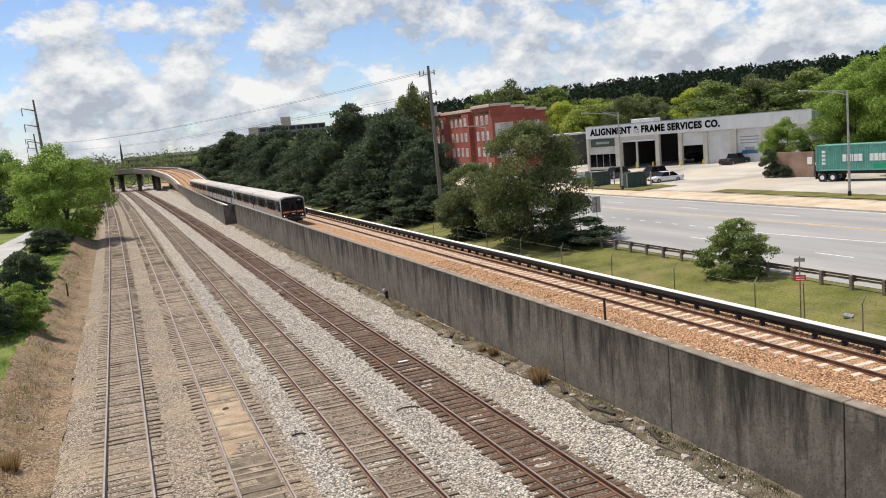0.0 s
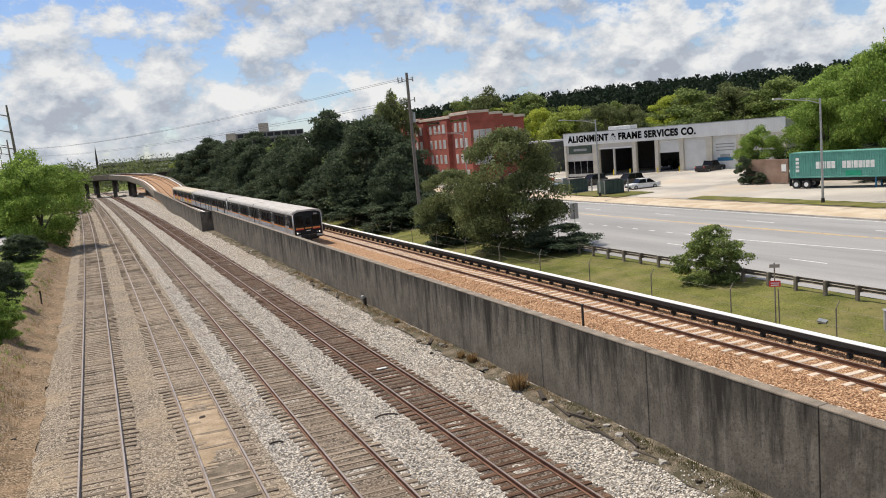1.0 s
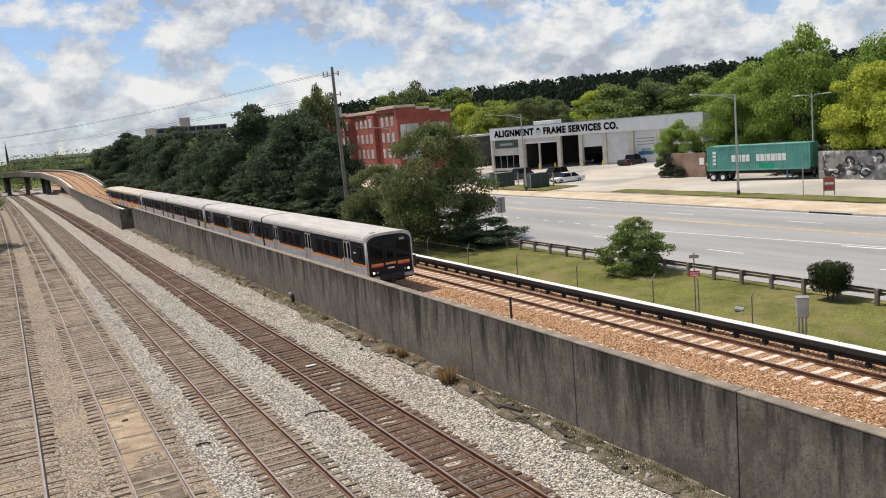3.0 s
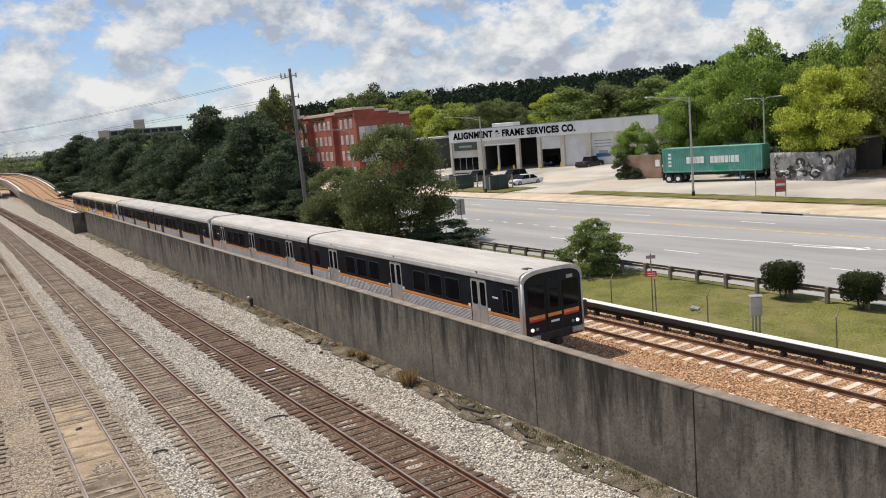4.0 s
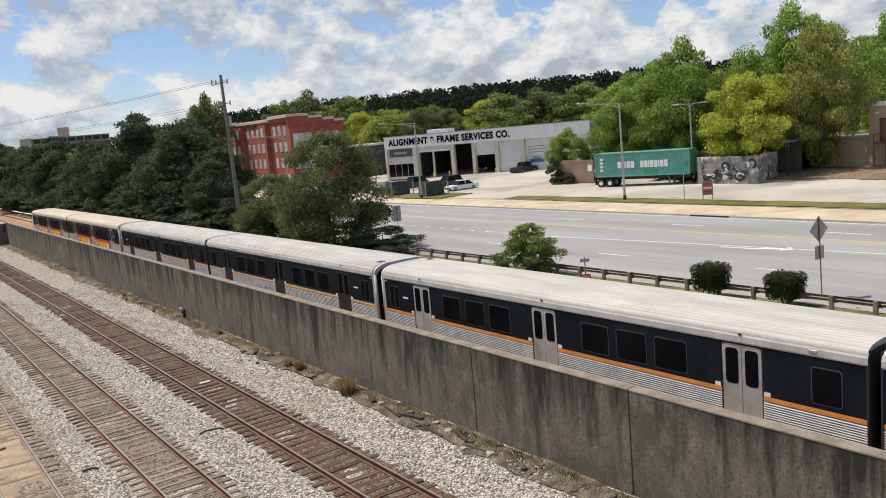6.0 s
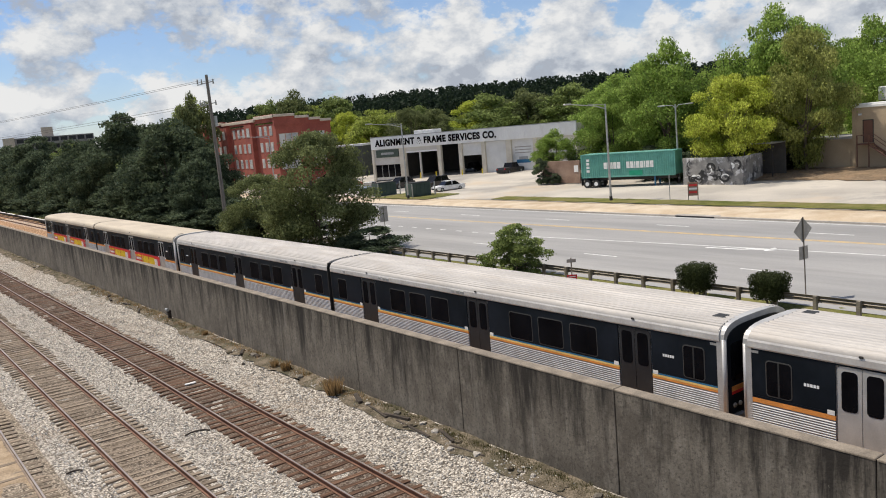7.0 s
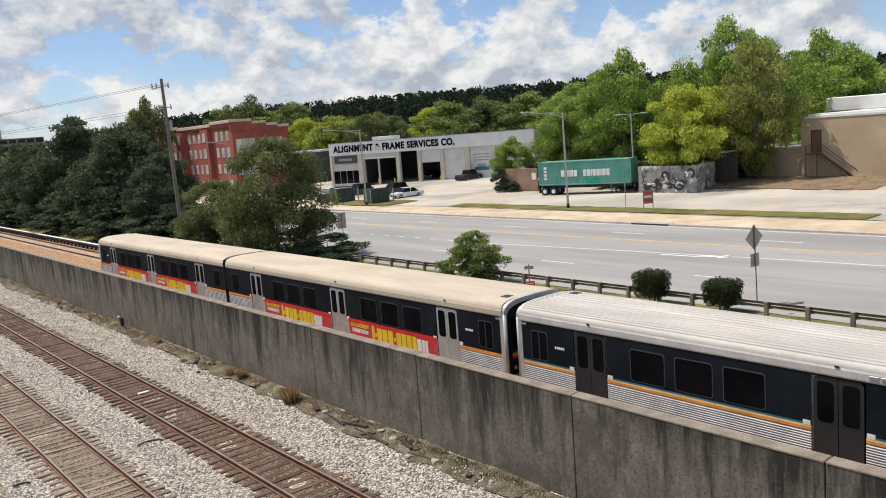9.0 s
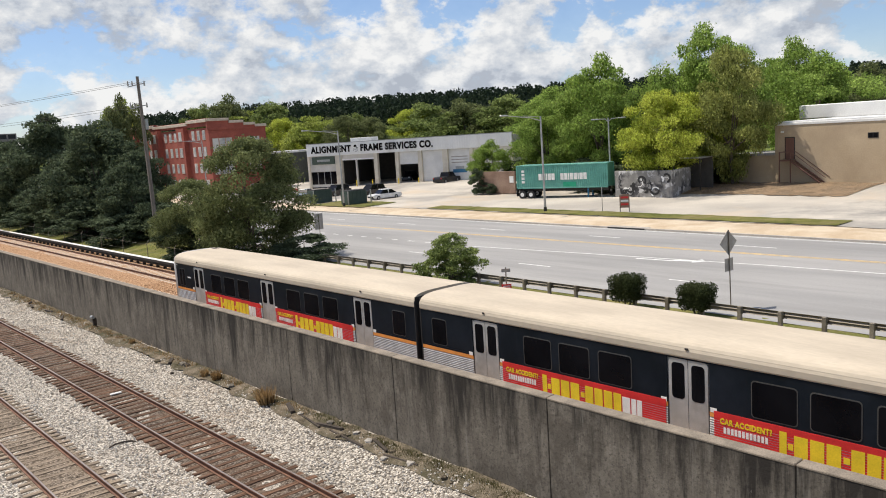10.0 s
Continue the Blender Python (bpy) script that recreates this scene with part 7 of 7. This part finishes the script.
for x, y, s in ((15.0, 28.8, 2.6), (15.2, 33.6, 1.6), (15.1, 34.6, 1.2), (15.3, 44.0, 1.0), (-4.9, 31.5, 2.6), (-4.3, 27.0, 1.2)):
    ob = tufts("dry_tuft", [(x, y, (bed_z if x > 0 else height)(x, y) + 0.03, s)], M["dry"], "tall dry straw-coloured grass tuft", 0.24, 420, kind="", spread_=0.12)
    tagged(ob, category="grass tuft", group="dry tufts")

# ---- small things on the ground ----


def build_scraps():
    rs = random.Random(8)
    # timber offcuts and rails along the foot of the wall
    for x, y, l, rz, w in ((15.2, 27.2, 1.0, 70, 0.18), (15.0, 25.6, 1.9, 82, 0.10), (15.1, 24.3, 1.3, 100, 0.14), (14.9, 23.0, 2.2, 86, 0.08), (15.2, 21.4, 1.2, 75, 0.12), (15.1, 38.4, 0.8, 60, 0.16),
                           (14.95, 20.0, 1.6, 95, 0.07), (14.9, 62.0, 1.2, 80, 0.15), (15.1, 58.6, 1.0, 100, 0.14), (15.0, 55.4, 1.4, 70, 0.12), (-3.9, 26.8, 0.8, 20, 0.09), (-4.6, 36.5, 0.9, 10, 0.08)):
        z = (bed_z if x > 0 else height)(x, y)
        bm = boxed(-l / 2, l / 2, -w / 2, w / 2, 0, w * 0.7, 0.012)
        for v in bm.verts:
            v.co += Vector((rs.uniform(-.03, .03), rs.uniform(-.015, .015), rs.uniform(-.01, .01)))
        ob = part("timber_offcut", bm, M["wood_scrap"])
        ob.matrix_basis = pose(x, y, z + 0.02, rs.uniform(-4, 4), rs.uniform(-3, 3), rz)
        tagged(ob, "dark rotten timber offcut lying on the ground", "timber", "timber offcuts")
    for _ in range(46):
        y = rs.choice((rs.uniform(12, 40), rs.uniform(12, 100)))
        x, r = 15.35 - abs(rs.gauss(0, 0.35)), rs.uniform(0.06, 0.2)
        bm = bmesh.new()
        bmesh.ops.create_icosphere(bm, subdivisions=1, radius=r)
        for v in bm.verts:
            v.co *= rs.uniform(0.7, 1.2)
            v.co.z *= 0.65
        ob = part("rubble", bm, rs.choice((M["kerb"], M["wood_scrap"], M["foot_dirt"], M["wall"])))
        ob.matrix_basis = pose(x, y, bed_z(x, y) + r * 0.35, 0, 0, rs.uniform(0, 360))
        tagged(ob, "broken lump of rubble at the foot of the wall", "rubble", "rubble lumps")
    t = thing("drain_stub", "pale pipe stub on a short dark post at the wall", "pipe", pose(15.5, 50.6, -0.1))
    part("post", boxed(-0.1, 0.1, -0.09, 0.09, -0.1, 0.75, 0.01), M["wood_scrap"], t)
    part("pipe", tubed([(-0.12, 0.15, 0.8), (-0.12, -0.2, 0.82)], [0.10, 0.10], 10), M["galv"], t, "grey pipe end")
    for x, y, r in ((9.5, 29.6, 0.3), (5.05, 29.4, 0.16)):
        t = thing("hose_scrap", "bent dark strip of scrap lying on the stones", "scrap", pose(x, y, bed_z(x, y) + 0.03))
        part("strip", tubed([(r * 1.6 * math.cos(a), r * math.sin(a) * 1.2, 0.03) for a in (0.0, 0.6, 1.2, 1.9, 2.6)], [0.035] * 5, 6), M["wood_scrap"], t)
    t = thing("white_scrap", "crumpled white scrap between the rails", "scrap", pose(11.6, 36.2, -0.16))
    part("sheet", boxed(-0.25, 0.25, -0.08, 0.08, 0, 0.06, 0.02), M["white"], t)
    t = thing("soil_clump", "dark clump of soil between the rails", "clod", pose(3.0, 34.3, -0.2))
    bm = bmesh.new()
    bmesh.ops.create_icosphere(bm, subdivisions=2, radius=0.16)
    for v in bm.verts:
        v.co *= 1 + 0.3 * noise.noise(v.co * 9)
        v.co.z *= 0.7
    part("clod", bm, M["wood_scrap"], t)
    t = thing("marker_stake", "short dark stake on the earth bank", "stake", pose(-4.9, 72, 0.2))
    part("stake", boxed(-0.06, 0.06, -0.06, 0.06, -0.2, 1.0, 0.01), M["wood_scrap"], t)
    p = thing("path", "pale asphalt path curving over the grass bank", "path", kind="structure")
    pts = [(-14.5, 60), (-14.5, 100), (-14.0, 120), (-12.5, 140), (-11.5, 165)]
    v, f = [], []
    for x, y in pts:
        v += [(x - 2.2, y, height(x - 2.2, y) + 0.1), (x, y, height(x, y) + 0.12), (x + 2.0, y, height(x + 2.0, y) + 0.1)]
    for i in range(len(pts) - 1):
        f += [(3 * i, 3 * i + 1, 3 * i + 4, 3 * i + 3), (3 * i + 1, 3 * i + 2, 3 * i + 5, 3 * i + 4)]
    raw("path_surface", v, f, M["path"], p)


build_scraps()


def build_stones():
    """Loose stones proud of the ballast near the bridge."""
    def scatter(name, n, xr, yr, zfun, size, material, label, skip):
        vs, fs, b = [], [], 0
        octa = np.array([[1, 0, 0], [-1, 0, 0], [0, 1, 0], [0, -1, 0], [0, 0, 1], [0, 0, -1]], float)
        tri = np.array([[0, 2, 4], [2, 1, 4], [1, 3, 4], [3, 0, 4], [2, 0, 5], [1, 2, 5], [3, 1, 5], [0, 3, 5]])
        made = 0
        while made < n:
            x, y = prng.uniform(*xr), yr[0] + (yr[1] - yr[0]) * prng.random() ** 1.7
            if skip(x):
                continue
            q, _ = np.linalg.qr(prng.normal(size=(3, 3)))
            s = size * prng.uniform(0.5, 1.4, 3)
            vs.append((octa * s * prng.uniform(0.75, 1.2, (6, 1))) @ q.T + np.array([x, y, zfun(x, y) + 0.01]))
            fs.append(tri + b)
            b += 6
            made += 1
        ob = new(name, mesh_from(name, np.concatenate(vs), np.concatenate(fs), material))
        tagged(ob, label, "stones", kind="stuff")
    stone = surf("loose_grey_stone", (0.36, 0.335, 0.30), (0.64, 0.605, 0.55), scale=3.0, rough=0.9, island=0.5, spec=0.2)
    rusty = surf("loose_rusty_stone", (0.32, 0.18, 0.10), (0.55, 0.34, 0.20), scale=3.0, rough=0.9, island=0.5, spec=0.2)
    dusty = surf("loose_dusty_stone", (0.36, 0.30, 0.23), (0.54, 0.455, 0.355), scale=3.0, rough=0.9, island=0.5, spec=0.2)
    on_tie = lambda x: any(abs(x - c) < 1.25 for c in (6.99, 11.41))
    scatter("loose_stones", 15000, (4.7, 15.5), (8, 75), bed_z, 0.04, stone, "loose pale grey ballast stones", on_tie)
    scatter("loose_dusty_stones", 5000, (-5.4, 4.7), (10, 70), lambda x, y: bed_z(x, y) if x > -3.3 else height(x, y) + 0.12, 0.026, dusty, "loose tan ballast stones", lambda x: any(abs(x - c) < 1.2 for c in (-0.945, 3.01)) and prng.random() < 0.7)
    scatter("loose_rusty_stones", 8000, (21.5, 27.0), (8, 60), lambda x, y: RAIL_Z - 0.19, 0.04, rusty, "loose orange-brown ballast stones", lambda x: abs(x - 25.02) < 1.3)


build_stones()



def motions():
    for i, car in enumerate(TRAIN):
        walk(car, [(t, pose(20.63, y + CAR_L * (i + (i % 2)), RAIL_Z, 0, 0, 180 * (i % 2))) for t, y in NOSE])


motions()
